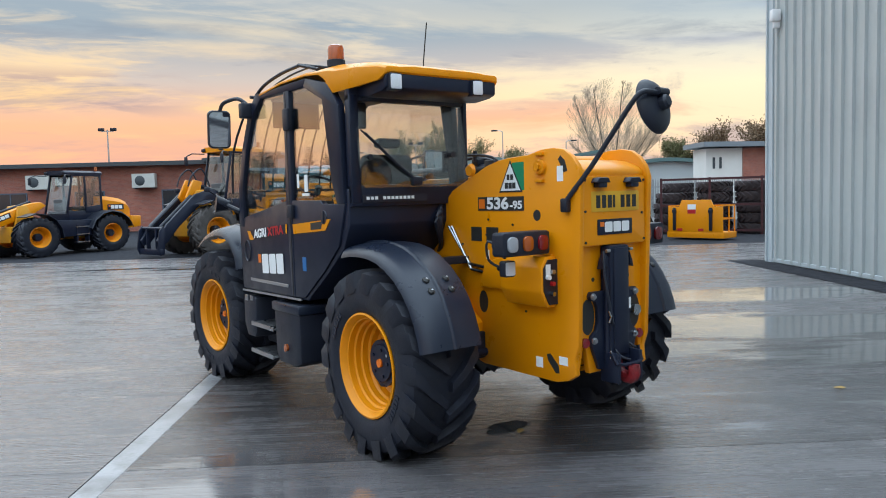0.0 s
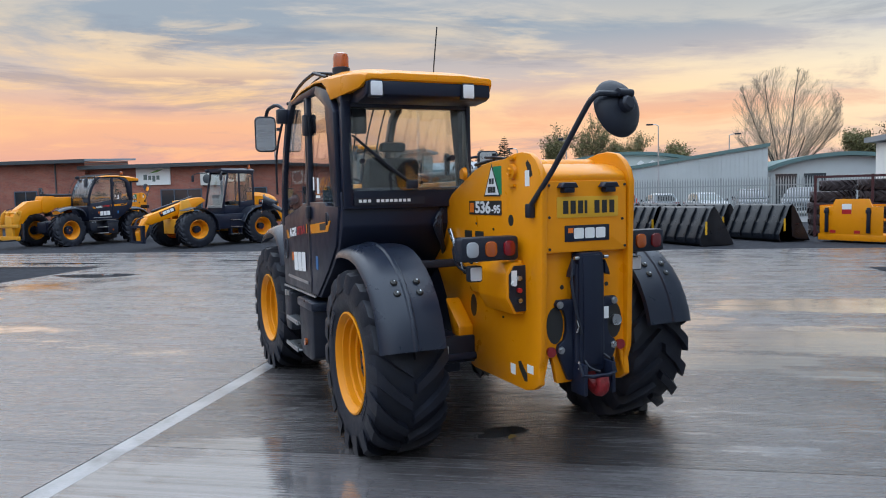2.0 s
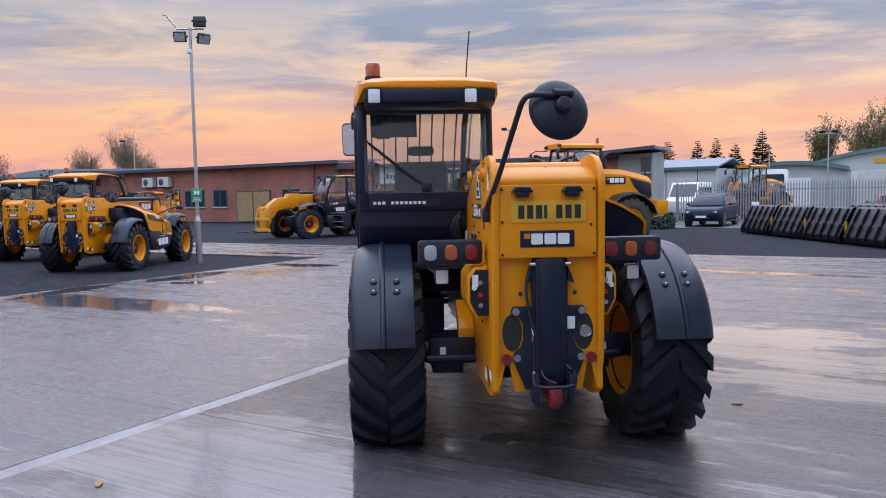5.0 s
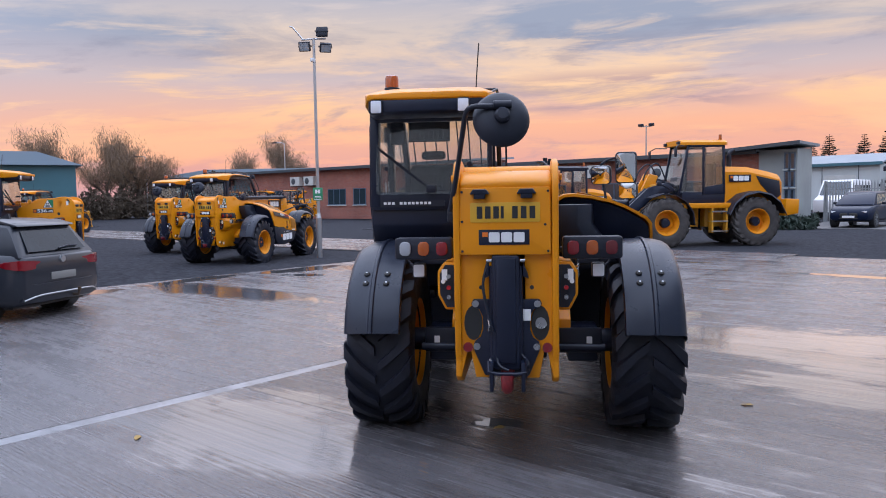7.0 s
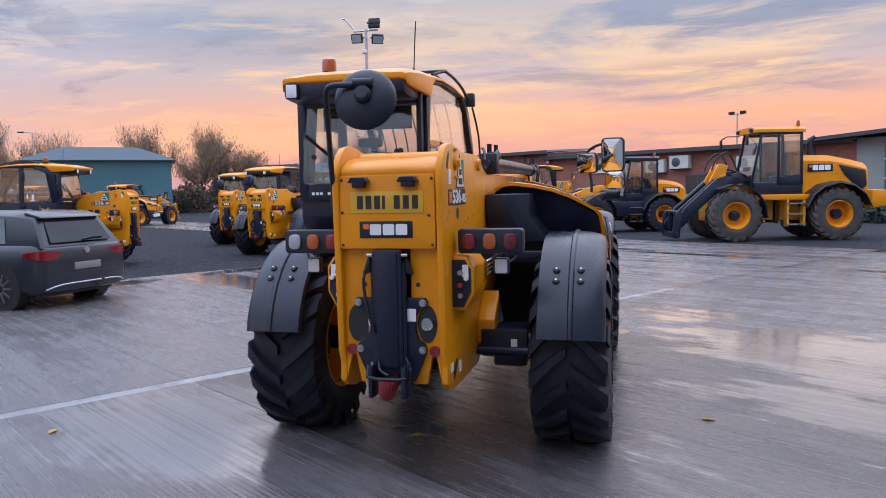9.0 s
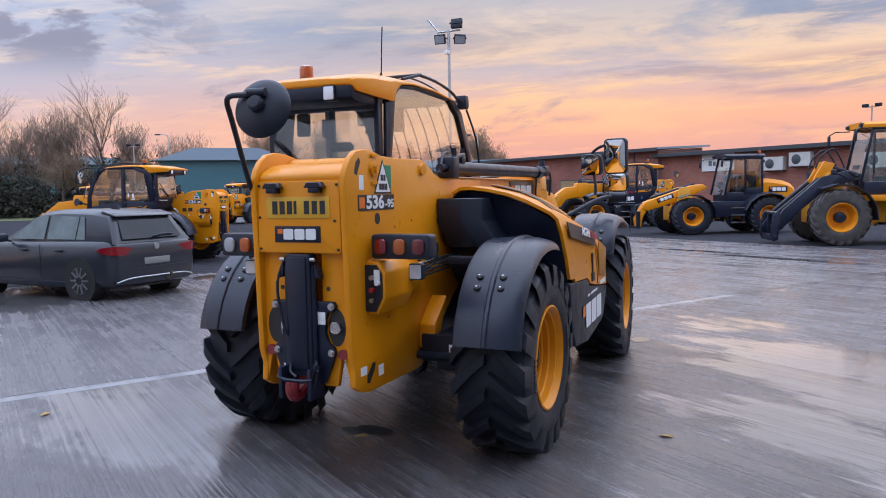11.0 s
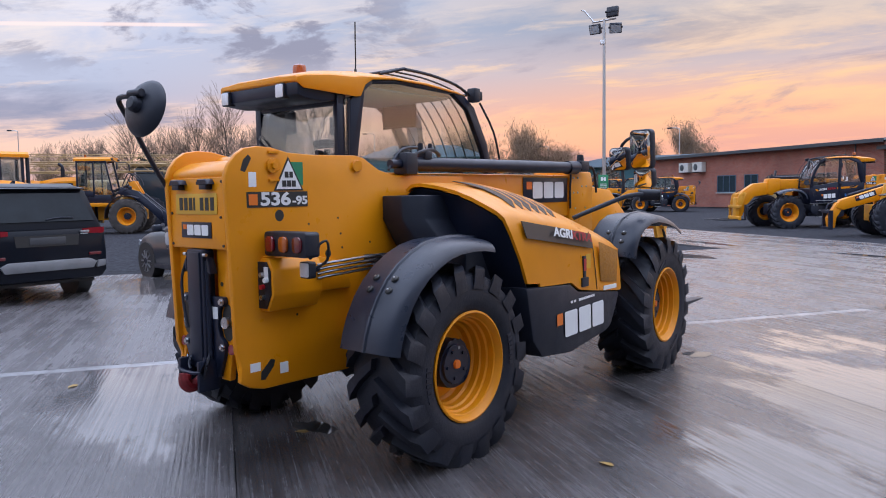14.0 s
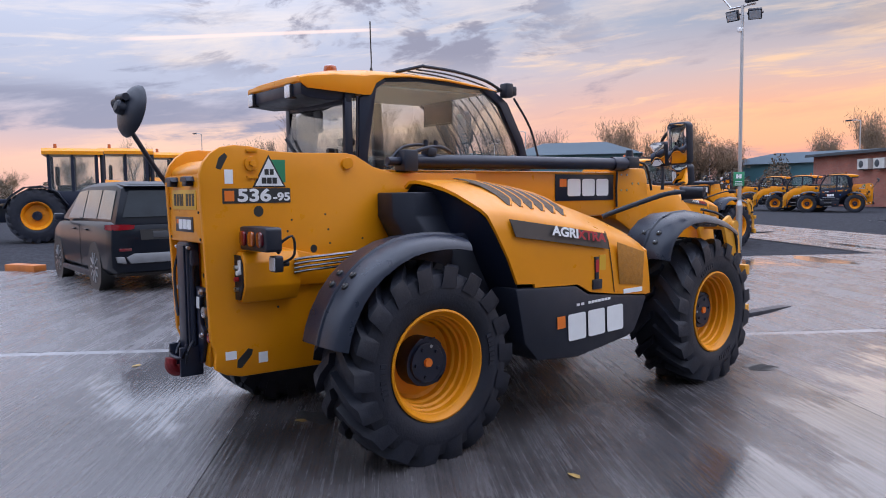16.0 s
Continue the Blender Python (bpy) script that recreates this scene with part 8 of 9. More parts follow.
    for s in (-1, 1):
        for w in wins:
            part("side_window", quad([(s * slope(z), y, z) for y, z in w], 0.006 * s), CAR_GLASS, r)
        part("sill", box(s * (hw - 0.05), s * (hw + 0.005), 0.35, wb - 0.35, 0.20, 0.30, 0.015), PLASTIC, r)
        for yy in (1.0,):
            part("door_gap", box(s * (hw - 0.004), s * (hw + 0.002), yy - 0.004, yy + 0.004, 0.34, belt - 0.04), LETTER, r)
        for yy in (0.42, 1.35):
            part("door_handle", box(s * (hw - 0.02), s * (hw + 0.022), yy, yy + 0.18, belt - 0.15, belt - 0.12, 0.008), paint, r)
        mr = part("door_mirror", joined(box(s * (hw + 0.02), s * (hw + 0.20), wb - 0.86, wb - 0.70, belt + 0.0, belt + 0.14, 0.04), tube([(s * (hw - 0.08), wb - 0.74, belt), (s * (hw + 0.06), wb - 0.76, belt + 0.03)], 0.02)), PLASTIC, r)
        for yy in (0.0, wb):
            # black disc on the uncut body gives the shade inside the arch
            part("wheel_arch", cyl((s * (hw - 0.22), yy, wr), (s * (hw + 0.004), yy, wr), wr + 0.055, seg=32), LETTER, r)
            wh = part("wheel", lathe([(0.0, 0.05), (0.06, 0.055), (0.065, 0.02), (wr * 0.62, 0.0), (wr * 0.66, 0.03), (wr * 0.69, 0.03), (wr * 0.69, -0.12)], 32, "x"), PLASTIC, r)
            wh.matrix_local = pose(s * (hw - 0.03), yy, wr, 0, 0, 0 if s > 0 else 180)
            part("tyre", lathe([(wr * 0.68, 0.02), (wr * 0.74, 0.035), (wr * 0.92, 0.03), (wr, 0.0), (wr, -0.17), (wr * 0.9, -0.19), (wr * 0.68, -0.18)], 40, "x", closed=True), RUBBER, wh)
            for k in range(10):
                a = 2 * math.pi * k / 10
                part("spoke", quad([(0.03, 0.05 * math.cos(a - 0.4), 0.05 * math.sin(a - 0.4)), (0.028, wr * 0.67 * math.cos(a - 0.05), wr * 0.67 * math.sin(a - 0.05)), (0.028, wr * 0.67 * math.cos(a + 0.05), wr * 0.67 * math.sin(a + 0.05)), (0.03, 0.05 * math.cos(a + 0.4), 0.05 * math.sin(a + 0.4))], 0.018), ALLOY, wh)
            part("rim_edge", lathe([(wr * 0.66, 0.025), (wr * 0.70, 0.035), (wr * 0.71, 0.0), (wr * 0.66, 0.0)], 32, "x", closed=True), ALLOY, wh)
        # tail lamps wrap round the corner
        zt = belt - 0.02 if kind == "hatch" else belt + 0.02
        lamp = [(hw - 0.46, y0 + 0.012, zt - 0.075, zt - 0.155), (hw - 0.30, y0 - 0.004, zt - 0.055, zt - 0.175), (hw - 0.14, y0 - 0.002, zt - 0.040, zt - 0.185), (hw - 0.045, y0 + 0.05, zt - 0.040, zt - 0.175), (hw + 0.008, y0 + 0.20, zt - 0.055, zt - 0.150), (hw + 0.010, y0 + 0.30, zt - 0.080, zt - 0.120)]
        if kind == "suv":
            zt = belt + 0.03
            lamp = [(hw - 0.40, y0 + 0.012, zt - 0.060, zt - 0.125), (hw - 0.30, y0 - 0.004, zt - 0.05, zt - 0.135), (hw - 0.14, y0 - 0.002, zt - 0.045, zt - 0.14), (hw - 0.045, y0 + 0.05, zt - 0.045, zt - 0.14), (hw + 0.008, y0 + 0.18, zt - 0.05, zt - 0.135), (hw + 0.010, y0 + 0.26, zt - 0.055, zt - 0.13)]
        part("tail_lamp", loft([[(s * x, y, za), (s * x, y, zb), (s * (x - 0.05), y + 0.08, zb), (s * (x - 0.05), y + 0.08, za)] for x, y, za, zb in lamp]), LENS_RED, r, "red tail lamp")
        part("head_lamp", loft([[(s * (hw - 0.50), y1 - 0.06, 0.60), (s * (hw - 0.50), y1 - 0.05, 0.68), (s * (hw - 0.5), y1 - 0.2, 0.64)], [(s * (hw - 0.06), y1 - 0.38, 0.62), (s * (hw - 0.06), y1 - 0.40, 0.74), (s * (hw - 0.12), y1 - 0.45, 0.66)]]), LENS_WHITE, r)
    # rear screen on the sloping tailgate
    if kind == "hatch":
        rs = [(y0 + 0.095, belt + 0.045), (y0 + 0.285, H - 0.19)]
        zi, zo = 0.60, 0.52
    else:
        rs = [(y0 + 0.045, belt + 0.10), (y0 + 0.175, H - 0.16)]
        zi, zo = 0.74, 0.58
    part("rear_screen", quad([(-zi, rs[0][0] - 0.012, rs[0][1]), (zi, rs[0][0] - 0.012, rs[0][1]), (zo, rs[1][0] - 0.012, rs[1][1]), (-zo, rs[1][0] - 0.012, rs[1][1])], 0.006), REAR_SCREEN, r, "dark rear screen")
    part("rear_wiper", tube([(0.0, rs[0][0] - 0.03, rs[0][1] + 0.03), (0.22, rs[0][0] - 0.02, rs[0][1] + 0.06), (0.42, rs[0][0] - 0.01, rs[0][1] + 0.05)], 0.012, 6), PLASTIC, r)
    part("roof_spoiler", prism([(y0 + 0.235, H - 0.125), (y0 + 0.27, H - 0.10), (y0 + 0.55, H - 0.030), (y0 + 0.58, H - 0.07), (y0 + 0.34, H - 0.135)] if kind == "hatch" else [(y0 + 0.06, H - 0.085), (y0 + 0.58, H - 0.03), (y0 + 0.62, H - 0.07), (y0 + 0.38, H - 0.12)], "x", -hw + 0.30, hw - 0.30, 0.012), paint if kind == "hatch" else PLASTIC, r)
    if kind == "hatch":
        up = lambda y: belt + 0.022 + (2.20 - y) / 0.84 * (H - 0.08 - belt)
        part("windscreen", quad([(-0.64, 2.10, up(2.10)), (0.64, 2.10, up(2.10)), (0.54, 1.42, up(1.42)), (-0.54, 1.42, up(1.42))], 0.008), CAR_GLASS, r)
    else:
        part("windscreen", quad([(-0.62, wb - 0.14, belt + 0.05), (0.62, wb - 0.14, belt + 0.05), (0.52, 2.02, H - 0.10), (-0.52, 2.02, H - 0.10)], 0.01), WINDOW, r)
    if kind == "hatch":
        part("number_plate", box(-0.26, 0.26, y0 - 0.012, y0 + 0.02, 0.56, 0.67, 0.004), PLATE_BLANK, r, "blank number plate")
    else:
        # flat black panel stands in for the shade of a recess
        part("plate_recess", prism([(-0.46, 0.88), (0.46, 0.88), (0.48, 1.05), (-0.48, 1.05)], "y", y0 - 0.006, y0 + 0.03), LETTER, r)
        part("number_plate", box(-0.27, 0.27, y0 - 0.014, y0 + 0.0, 0.91, 1.02, 0.004), PLATE_DARK, r, "blank number plate with shade in its colour")
        part("maker_badge", joined(box(0.50, 0.64, y0 - 0.014, y0 + 0.02, 1.075, 1.105, 0.004), box(0.50, 0.62, y0 - 0.014, y0 + 0.02, 1.045, 1.060, 0.003)), SILVER, r, "small plain badge")
    if kind == "hatch":
        part("maker_badge", cyl((0, y0 - 0.012, belt - 0.09), (0, y0 + 0.05, belt - 0.09), 0.05, seg=20), SILVER, r, "round plain badge")
    part("rear_bumper", loft([[(x, y0 - d, 0.26 + e), (x, y0 - d - 0.02, 0.36 + e), (x, y0 - d - 0.015, 0.52 + e), (x, y0 + 0.10, 0.54 + e), (x, y0 + 0.10, 0.26 + e)] for x, d, e in ((-hw + 0.10, -0.05, 0.1 if kind != "hatch" else 0.02), (-hw + 0.35, 0.02, 0.1 if kind != "hatch" else 0.0), (0, 0.03, 0.1 if kind != "hatch" else 0.0), (hw - 0.35, 0.02, 0.1 if kind != "hatch" else 0.0), (hw - 0.10, -0.05, 0.1 if kind != "hatch" else 0.02))]), paint, r, "", 40)
    if kind == "hatch":
        part("bumper_trim", tube([(-hw + 0.12, y0 + 0.03, 0.30), (-hw + 0.35, y0 - 0.04, 0.36), (0, y0 - 0.055, 0.365), (hw - 0.35, y0 - 0.04, 0.36), (hw - 0.12, y0 + 0.03, 0.30)], 0.012, 8, 3), SILVER, r, "bright bumper strip")
        part("tow_ball", joined(tube([(0.15, y0 + 0.05, 0.30), (0.15, y0 - 0.12, 0.29), (0.15, y0 - 0.15, 0.36)], 0.02), cyl((0.15, y0 - 0.15, 0.35), (0.15, y0 - 0.15, 0.41), 0.026)), RUST, r)
    else:
        part("skid_plate", prism([(-0.66, 0.50), (0.66, 0.50), (0.72, 0.60), (0.60, 0.66), (-0.60, 0.66), (-0.72, 0.60)], "y", y0 - 0.075, y0 - 0.02, 0.01), SKID, r, "silver skid plate")
        for s in (-1, 1):
            part("exhaust_tip", prism([(s * 0.72, 0.50), (s * 0.86, 0.52), (s * 0.88, 0.62), (s * 0.75, 0.61)], "y", y0 - 0.06, y0 - 0.01, 0.006), SKID, r)
            part("fog_lamp", box(s * 0.62, s * 0.82, y0 - 0.02, y0 + 0.03, 0.70, 0.75, 0.01), LENS_DARK, r)
    if kind == "suv":
        for s in (-1, 1):
            part("front_grille", prism([(s * 0.04, 0.50), (s * 0.36, 0.50), (s * 0.40, 0.58), (s * 0.34, 0.68), (s * 0.05, 0.68)], "y", y1 - 0.05, y1 + 0.012, 0.01), LETTER, r, "dark grille")
            part("front_lamp", prism([(s * 0.42, 0.64), (s * 0.74, 0.68), (s * 0.76, 0.78), (s * 0.46, 0.73)], "y", y1 - 0.16, y1 - 0.02, 0.01), LAMP, r, "clear headlamp")
            part("front_fog_lamp", prism([(s * 0.50, 0.46), (s * 0.70, 0.48), (s * 0.68, 0.54), (s * 0.50, 0.52)], "y", y1 - 0.10, y1 - 0.01, 0.01), LETTER, r)
        part("front_intake", prism([(-0.42, 0.40), (0.42, 0.40), (0.36, 0.47), (-0.36, 0.47)], "y", y1 - 0.06, y1 + 0.012, 0.01), LETTER, r)
        part("front_plate", box(-0.26, 0.26, y1 + 0.012, y1 + 0.022, 0.45, 0.55), WHITE, r, "blank front plate")
    part("underside", box(-hw + 0.15, hw - 0.15, y0 + 0.25, y1 - 0.3, 0.17 if kind == "hatch" else 0.26, 0.40), LETTER, r)
    part("roof_aerial", prism([(0.1, H - 0.02), (0.32, H - 0.02), (0.12, H + 0.06)], "x", -0.02, 0.02), paint, r)
    return r


GREY_CAR = car_paint("dark_grey_car_paint", (0.022, 0.025, 0.033))
BLACK_CAR = car_paint("black_car_paint", (0.005, 0.007, 0.012), 0.22)
BLUE_CAR = car_paint("navy_car_paint", (0.006, 0.012, 0.032), 0.2)
SILVER_CAR = car_paint("silver_car_paint", (0.30, 0.32, 0.34))
SLATE_CAR = car_paint("slate_car_paint", (0.07, 0.075, 0.09))
RED_CAR = car_paint("red_car_paint", (0.30, 0.015, 0.015))
car(pose(-8.5, 5.05, 0, 0, 0, 119.2), "dark grey hatchback parked on the wet concrete", GREY_CAR)
car(pose(-7.85, 1.30, 0, 0, 0, 124), "black estate off-roader parked beside the hatchback", BLACK_CAR, 4.95, 1.92, 1.86, 1.16, 2.92, 1.05, 0.385, "suv")
car(pose(-3.9, 42.9, 0, 0, 0, 176), "navy off-roader parked by the fence", BLUE_CAR, 4.7, 1.9, 1.68, 1.05, 2.85, 0.95, 0.37, "suv")
car(pose(12.4, 51.0, 0, 0, 0, 172), "dark blue grey off-roader behind the fence", SLATE_CAR, 4.6, 1.9, 1.66, 1.05, 2.8, 0.95, 0.36, "suv")
car(pose(9.2, 50.0, 0, 0, 0, 190), "pale blue car behind the fence", SILVER_CAR)
car(pose(15.6, 50.6, 0, 0, 0, 158), "grey off-roader behind the fence", SLATE_CAR, 4.7, 1.9, 1.68, 1.05, 2.85, 0.95, 0.37, "suv")
car(pose(4.4, 49.5, 0, 0, 0, 5), "red hatchback behind the fence", RED_CAR)
car(pose(6.9, 50.2, 0, 0, 0, 8), "silver hatchback behind the fence", SILVER_CAR)

# white storage shed with a green roof edge, beyond the fence
store = thing("storage_shed", pose(-8.0, 76.0, 0, 0, 0, -9), "pale storage shed with a dark green roof edge", "shed")
part("wall", box(-11, -1.4, 0, 9, 0, 4.15, 0.0), PANEL, store, "pale cladding wall", 0)
part("roof", prism([(-0.3, 4.15), (-0.3, 4.30), (4.5, 5.3), (9.3, 4.30), (9.3, 4.15), (4.5, 5.15)], "x", -11.3, -1.1), ROOF_SHEET, store, smooth=0)
part("gutter", box(-11.3, -1.1, -0.42, -0.30, 4.05, 4.34, 0.01), TEAL, store, "dark green roof edge", 0)
for k in range(3):
    part("panel_joint", box(-9.6 + 3.2 * k, -9.54 + 3.2 * k, -0.03, 0.0, 0.0, 4.05), FASCIA, store, smooth=0)
part("roller_door", box(-6.2, -3.4, -0.06, 0.0, 0.0, 3.2, 0.01), ACMAT, store, "closed roller door", 0)

# coach and vans beyond the fence
bus = thing("coach", pose(-3.0, 60, 0, 0, 0, 8), "white coach with dark rear window", "coach")
part("body", prism(rounded(-1.25, 1.25, 0.35, 3.35, 0.22), "y", 0, 11, 0.05), WHITE, bus)
part("rear_window", prism(rounded(-0.98, 0.98, 2.15, 3.0, 0.12), "y", -0.03, 0.02), WINDOW, bus)
part("rear_grille", prism(rounded(-0.9, 0.9, 0.7, 1.4, 0.05), "y", -0.03, 0.02), ACMAT, bus)
for s in (-1, 1):
    part("tail_lamp", box(s * 1.0, s * 1.15, -0.03, 0.02, 0.9, 1.4), LENS_RED, bus)
    for k in range(2):
        part("wheel", cyl((s * 1.0, 2.2 + 6 * k, 0.48), (s * 1.27, 2.2 + 6 * k, 0.48), 0.48, seg=20), RUBBER, bus)
    part("side_window", box(s * 1.245, s * 1.26, 0.8, 10.5, 1.8, 2.8), WINDOW, bus)
van = thing("minibus", pose(-7.4, 57, 0, 0, 0, 175), "white minibus behind the fence", "van")
part("body", prism([(0, 0.35), (0.05, 2.2), (0.4, 2.45), (3.6, 2.45), (4.5, 1.45), (5.3, 1.2), (5.4, 0.4)], "x", -0.95, 0.95, 0.06), WHITE, van)
part("windscreen", quad([(-0.8, 3.75, 2.33), (0.8, 3.75, 2.33), (0.85, 4.5, 1.50), (-0.85, 4.5, 1.50)], -0.02), WINDOW, van)
for s in (-1, 1):
    part("side_window", box(s * 0.945, s * 0.96, 0.4, 3.6, 1.5, 2.1), WINDOW, van)
    for yy in (1.0, 4.3):
        part("wheel", cyl((s * 0.75, yy, 0.36), (s * 0.97, yy, 0.36), 0.36, seg=20), RUBBER, van)

# bollard and hoop by the car park
bol = thing("bollard", pose(-1.55, 38.4, -0.03), "dark green bollard with pale cap", "bollard")
part("post", box(-0.16, 0.16, -0.16, 0.16, 0, 1.0, 0.03), mat("green_post", (0.02, 0.05, 0.04), 0.5), bol)
part("cap", box(-0.15, 0.15, -0.15, 0.15, 1.0, 1.25, 0.03), WHITE, bol)
hoop = tagged(part("hoop_barrier", tube([(-0.45, 0, 0), (-0.45, 0, 0.62), (-0.3, 0, 0.72), (0.3, 0, 0.72), (0.45, 0, 0.62), (0.45, 0, 0)], 0.035, 8), STEEL, m=pose(-1.4, 38.1, -0.04)), "steel hoop barrier in the ground", "barrier")

# ---------------------------------------------------------------- loader buckets in rows
BUCKET = mat("black_bucket_paint", (0.007, 0.009, 0.014), 0.34, coat=0.0, spec=0.35, vary=(1.5, 0.2), rvary=0.1)


def bucket(m):
    b = thing("loader_bucket", m, "new black steel loader bucket on planings", "bucket", "loader buckets")
    prof = [(0.0, 0.02), (1.05, 0.02), (1.10, 0.06), (0.55, 0.10), (0.36, 0.20), (0.34, 1.08), (0.42, 1.16), (0.36, 1.20), (0.26, 1.14), (-0.14, 0.26), (-0.12, 0.10)]
    part("shell", prism(prof, "x", -1.2, 1.2, 0.008, 1), BUCKET, b)
    for x in (-1.2, 1.17):
        part("side_plate", prism([(-0.14, 0.03), (1.10, 0.03), (0.95, 0.30), (0.45, 1.12), (0.34, 1.18), (0.24, 1.10), (-0.16, 0.26)], "x", x, x + 0.03, 0.006, 1), BUCKET, b)
    for k in range(5):
        x = -0.98 + 0.49 * k
        part("rib", prism([(-0.17, 0.12), (-0.20, 0.26), (-0.05, 0.66), (0.0, 0.62), (0.05, 0.86), (0.22, 1.16), (0.28, 1.14), (-0.12, 0.24)], "x", x - 0.035, x + 0.035, 0.006, 1), BUCKET, b)
    part("label", box(1.202, 1.206, 0.02, 0.10, 0.35, 0.75), PLATE, b, "narrow yellow label")
    return b


ud = Vector((-0.5, 0.866, 0))
BK = None
for k in range(5):
    p = Vector((4.35, 23.95, -0.045)) + ud * 2.62 * k
    m = pose(p.x, p.y, p.z, 0, 0, 120 - 180)
    BK = bucket(m) if BK is None else copy_thing(BK, m)
for k in range(4):
    p = Vector((6.95, 25.5, -0.045)) + ud * 2.75 * k
    copy_thing(BK, pose(p.x, p.y, p.z, 0, 0, 120 - 180))

# ---------------------------------------------------------------- yellow work platform
bk = thing("work_platform", pose(9.30, 23.9, -0.045, 0, 0, -50), "yellow steel work platform basket with side rails", "work platform")
bk.scale = (0.84, 0.84, 1.12)
part("back_panel", prism([(-1.15, 0.22), (1.15, 0.22), (1.15, 0.98), (0.78, 0.98), (0.66, 1.18), (-0.55, 1.18), (-0.68, 0.98), (-1.15, 0.98)], "y", -0.03, 0.03, 0.008), YELLOW, bk)
part("floor_tray", box(-1.2, 1.2, -0.03, 1.0, 0.06, 0.24, 0.01), YELLOW, bk)
for x in (-0.92, 0.62):
    part("fork_mount", joined(box(x, x + 0.12, -0.10, -0.03, 0.28, 0.95, 0.015), box(x - 0.02, x + 0.14, -0.12, -0.03, 0.80, 0.90, 0.01)), BLACK, bk)
for x, y in ((-1.16, 0.95), (1.14, 0.95), (1.14, 0.5), (-1.16, 0.5), (0.4, 0.95), (-0.4, 0.95)):
    part("upright", box(x - 0.02, x + 0.02, y - 0.02, y + 0.02, 0.2, 1.0), YELLOW, bk)
for z in (0.60, 0.98):
    part("rail", joined(box(-1.18, 1.16, 0.93, 0.97, z, z + 0.04), box(1.12, 1.16, 0, 0.95, z, z + 0.04), box(-1.18, -1.14, 0, 0.95, z, z + 0.04)), YELLOW, bk)
part("notice", box(-0.30, 0.05, -0.036, -0.03, 0.78, 1.05), WHITE, bk, "white and red notice")
part("notice_band", box(-0.30, 0.05, -0.040, -0.036, 0.78, 0.90), RED, bk)
for x in (-0.75, 0.15):
    part("mark", box(x, x + 0.22, -0.036, -0.03, 0.26, 0.34), RED, bk)

# ---------------------------------------------------------------- tyres stacked in a red rack
tm_ = tyre_mesh(0.62, 0.19, 0.34, 16, 0.05)
tyre_ob = part("stacked_tyre", tm_, mat("dusty_tyre_rubber", (0.045, 0.032, 0.034), 0.75, vary=(4, 0.3), bump=(40, 0.3)), smooth=30)
tyre_ob.matrix_world = pose(9.9, 27.8, 0.16, 0, 90, 0)
tagged(tyre_ob, "used black tyre lying in a stack", "tyre", "stacked tyres")
rndt = random.Random(4)
for sx, sy, n in ((9.4, 27.8, 4), (10.75, 27.2, 5), (12.1, 26.7, 5), (13.4, 26.1, 4), (10.2, 29.2, 5), (11.5, 28.6, 5), (12.8, 28.0, 4)):
    for k in range(n):
        if (sx, k) == (9.4, 0):
            continue
        copy_thing(tyre_ob, pose(sx + 0.5 + rndt.uniform(-0.06, 0.06), sy + rndt.uniform(-0.06, 0.06), 0.16 + 0.385 * k, rndt.uniform(-3, 3), 90, rndt.uniform(0, 90)))
RACK = mat("red_oxide_paint", (0.055, 0.012, 0.016), 0.6)
rack = thing("tyre_rack", pose(11.8, 26.4, -0.045, 0, 0, -24), "dark red steel tyre rack", "rack")
for x in (-2.6, -0.9, 0.85, 2.5):
    part("post", box(x - 0.04, x + 0.04, -0.4, -0.32, 0, 2.1), RACK, rack)
for z in (0.12, 1.05, 2.0):
    part("beam", box(-2.6, 2.5, -0.42, -0.36, z, z + 0.08), RACK, rack)


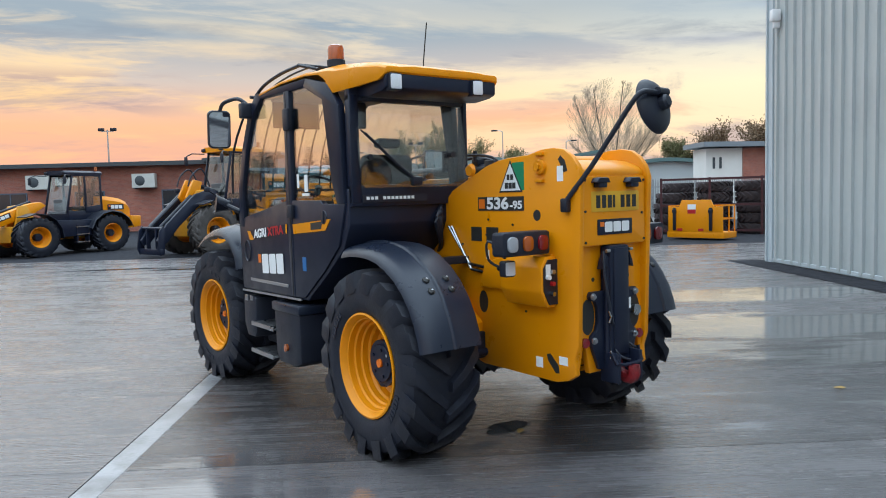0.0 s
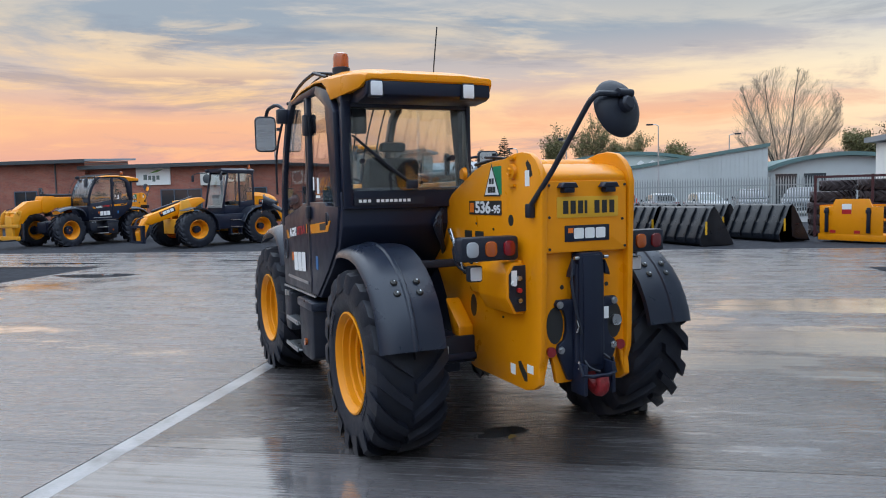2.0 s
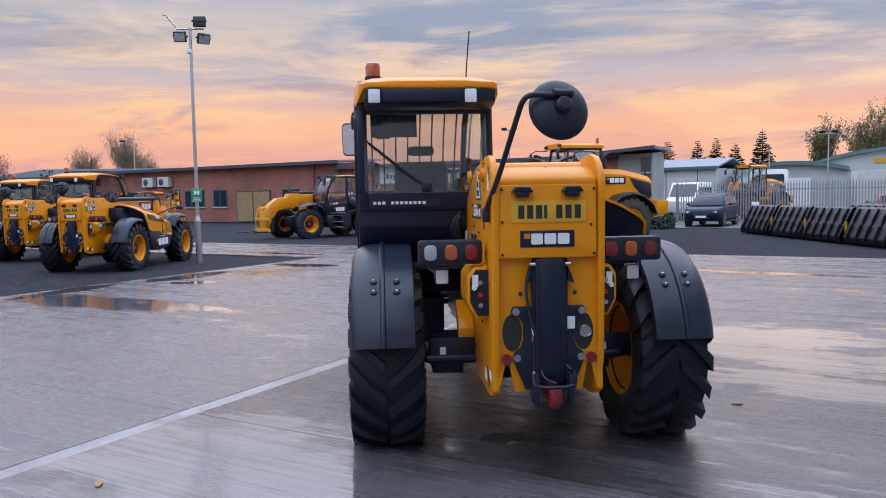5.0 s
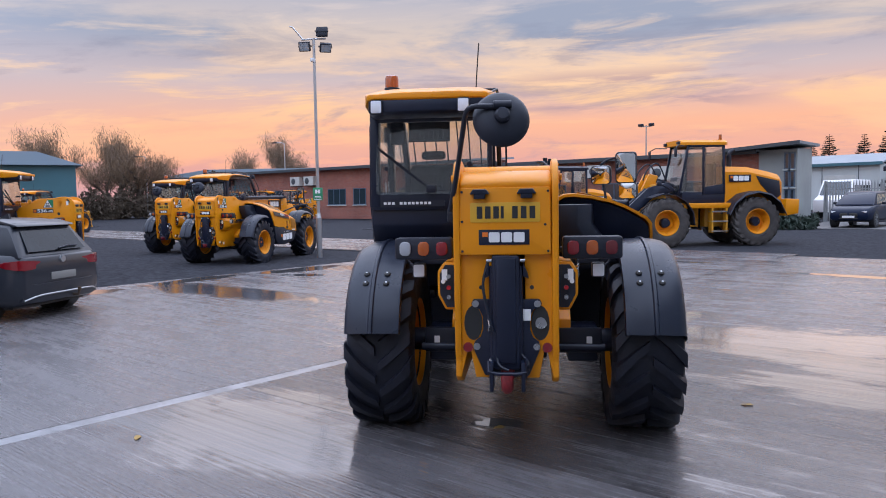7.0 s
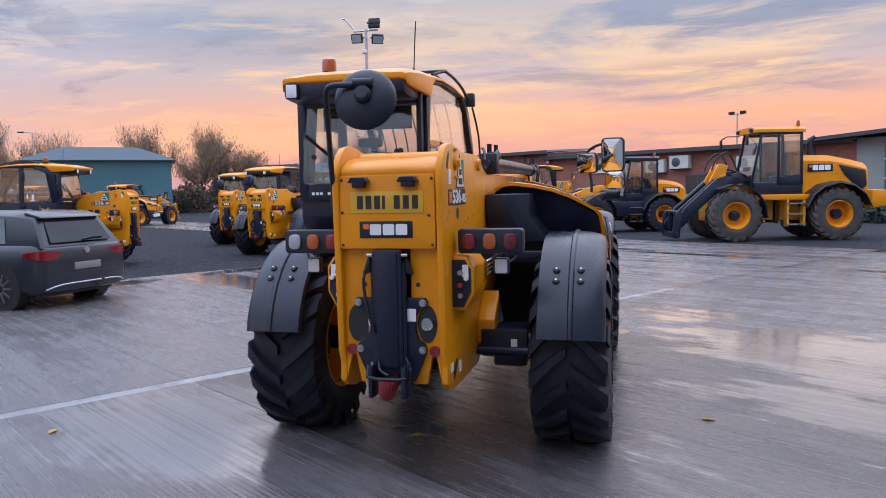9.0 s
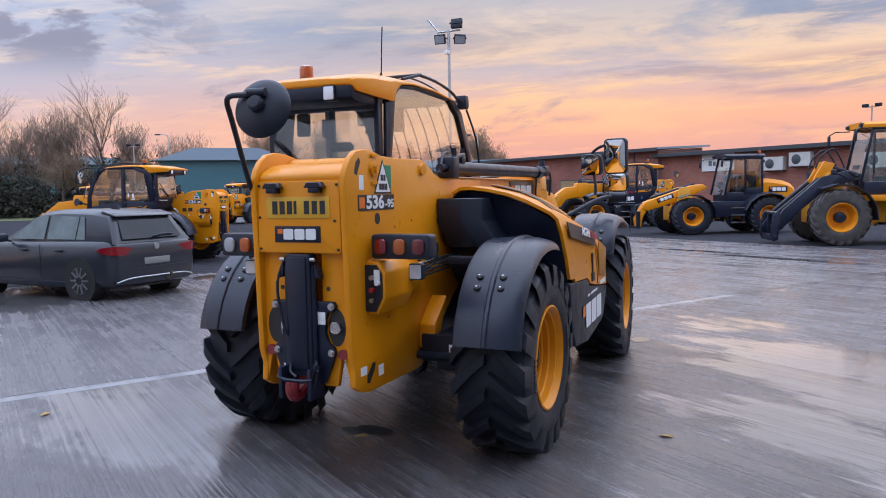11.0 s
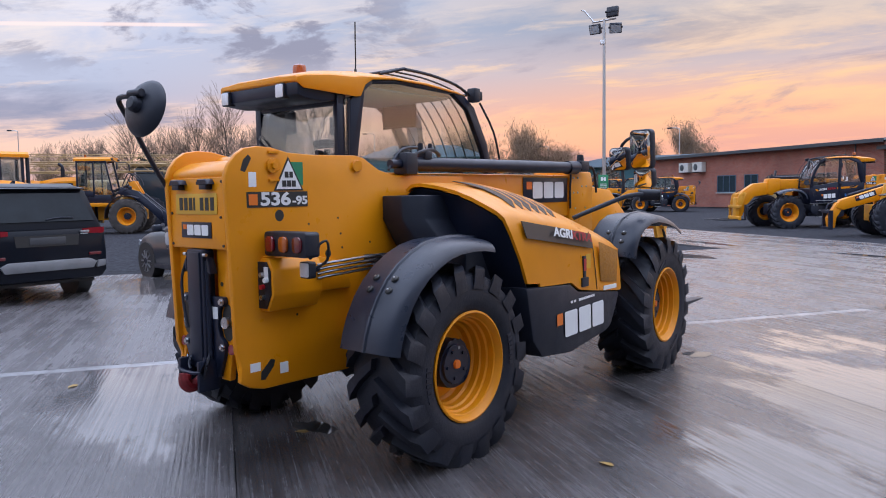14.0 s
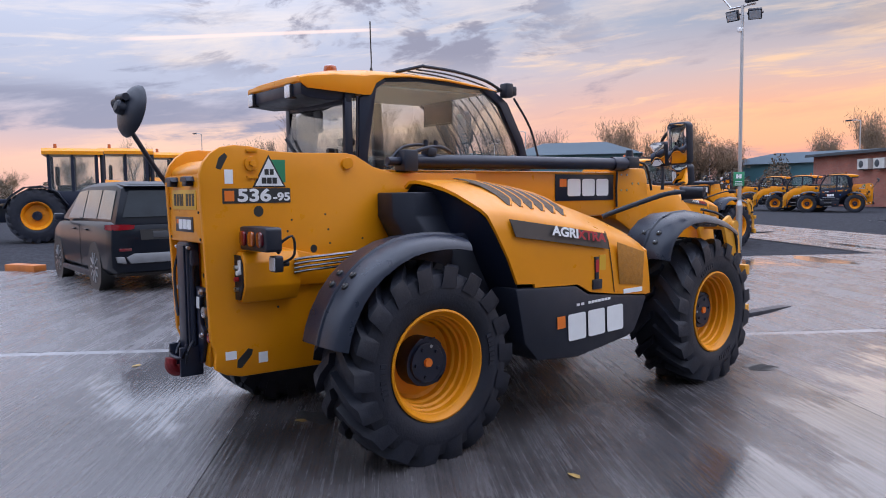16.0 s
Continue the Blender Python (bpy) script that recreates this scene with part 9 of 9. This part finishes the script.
# ---------------------------------------------------------------- tractors in the far row
def tractor(m, label):
    r = thing("tractor", m, label, "tractor", "tractors in the yard")
    for x, y in ((0.98, 0.0), (-0.98, 0.0), (0.95, 2.9), (-0.95, 2.9)):
        wheel(r, pose(x, y, 0.92, 40 * y, 0, 0 if x > 0 else 180), 0.27, 0.92, 0.46, BLACK, 20)
    part("chassis", box(-0.4, 0.4, -1.2, 3.9, 0.7, 1.25, 0.04), BLACK, r)
    part("bonnet", loft([[(-w, y, 1.2), (w, y, 1.2), (w, y, z - 0.15), (w - 0.15, y, z), (-w + 0.15, y, z), (-w, y, z - 0.15)] for y, w, z in ((2.0, 0.5, 2.15), (3.2, 0.5, 2.05), (3.9, 0.45, 1.9), (4.05, 0.38, 1.75))]), YELLOW, r)
    part("deck", box(-0.95, 0.95, -1.6, 0.2, 1.35, 1.5, 0.02), BLACK, r)
    c = part("cab_base", box(-0.85, 0.85, 0.35, 1.95, 1.1, 1.75, 0.04), BLACK, r)
    for s in (-1, 1):
        for y in (0.40, 1.12, 1.86):
            part("pillar", box(s * 0.80, s * 0.86, y - 0.05, y + 0.05, 1.7, 3.0), BLACK, c)
        part("side_glass", box(s * 0.825, s * 0.832, 0.42, 1.85, 1.75, 2.98), GLASS, c)
        arch = [(1.02 * math.cos(radians(q)), 0.92 + 1.03 * math.sin(radians(q))) for q in (20, 50, 80, 110, 140, 165)]
        part("mudguard", sheet_of([[(s * 0.7, y, z) for y, z in arch], [(s * 1.28, y, z) for y, z in arch]], 0.03), PLASTIC, r)
        part("exhaust", cyl((s * 0.72, 2.05, 1.6), (s * 0.72, 2.05, 3.1), 0.07), PLASTIC, r)
        part("tank", box(s * 0.55, s * 0.98, 1.05, 1.95, 0.55, 1.15, 0.05), YELLOW, r)
    part("rear_glass", box(-0.8, 0.8, 0.38, 0.388, 1.75, 2.98), GLASS, c)
    part("front_glass", box(-0.8, 0.8, 1.87, 1.878, 1.75, 2.98), GLASS, c)
    part("roof", loft([[(-w, y, 2.98), (w, y, 2.98), (w, y, 3.10), (w - 0.15, y, 3.20), (-w + 0.15, y, 3.20), (-w, y, 3.10)] for y, w in ((0.2, 0.86), (0.4, 0.93), (1.9, 0.93), (2.1, 0.84))]), YELLOW, r, "yellow cab roof", 30)
    part("seat", joined(box(-0.25, 0.25, 0.6, 1.1, 1.75, 1.95, 0.04), box(-0.24, 0.24, 0.55, 0.68, 1.95, 2.6, 0.04)), SEAT, r)
    part("beacon", cyl((0.5, 0.6, 3.18), (0.5, 0.6, 3.36), 0.06, 0.05), LENS_ORANGE, r)
    return r


TR = tractor(pose(-22.9, -7.4, -0.045, 0, 0, 20) @ Matrix.Scale(1.08, 4), "yellow tractor with black cab parked in a row")
copy_thing(TR, pose(-27.6, -7.2, -0.045, 0, 0, 20) @ Matrix.Scale(1.08, 4))
copy_thing(TR, pose(-31.0, -6.2, -0.045, 0, 0, 20) @ Matrix.Scale(1.08, 4))
# crop sprayer with folded lattice booms
sp = thing("crop_sprayer", pose(-38, -2.0, -0.045, 0, 0, 12), "yellowish crop sprayer with folded lattice booms", "sprayer")
SAND = mat("sand_paint", (0.36, 0.24, 0.10), 0.5, vary=(2, 0.2))
part("tank", prism(rounded(-0.9, 0.9, 1.2, 2.6, 0.3), "y", -2.2, 1.6, 0.1), SAND, sp)
part("cab", prism([(2.0, 1.2), (3.6, 1.2), (3.7, 2.2), (3.3, 3.3), (2.0, 3.3)], "x", -0.8, 0.8, 0.06), WINDOW, sp)
part("cab_roof", box(-0.95, 0.95, 1.8, 3.6, 3.3, 3.5, 0.06), SAND, sp)
for s in (-1, 1):
    for yy in (-1.6, 2.6):
        part("wheel", tyre_mesh(0.85, 0.2, 0.45, 18, 0.05), RUBBER, sp, m=pose(s * 1.05, yy, 0.85))
    for j, z in enumerate((3.0, 3.5)):
        bm = tube([(s * 1.15, -3.2, z), (s * 1.15, 5.2, z + 0.1)], 0.04, 6)
        bm = joined(bm, tube([(s * 1.15, -3.2, z + 0.4), (s * 1.15, 5.2, z + 0.45)], 0.03, 6), *[tube([(s * 1.15, -3.2 + 0.6 * k, z + (0.4 if k % 2 else 0)), (s * 1.15, -2.6 + 0.6 * k, z + (0.0 if k % 2 else 0.4))], 0.02, 5) for k in range(14)])
        part("lattice_boom", bm, SAND, sp)
part("chassis", box(-0.5, 0.5, -2.6, 3.4, 0.8, 1.2, 0.04), SAND, sp)

# orange kerb block at the edge of the planings
tagged(part("kerb_block", box(-0.5, 0.5, -0.15, 0.15, -0.05, 0.14, 0.02), mat("orange_kerb_paint", (0.45, 0.13, 0.02), 0.55, vary=(4, 0.2)), m=pose(-11.0, -2.4, 0, 0, 0, 60)), "orange painted kerb block at the concrete edge", "kerb")
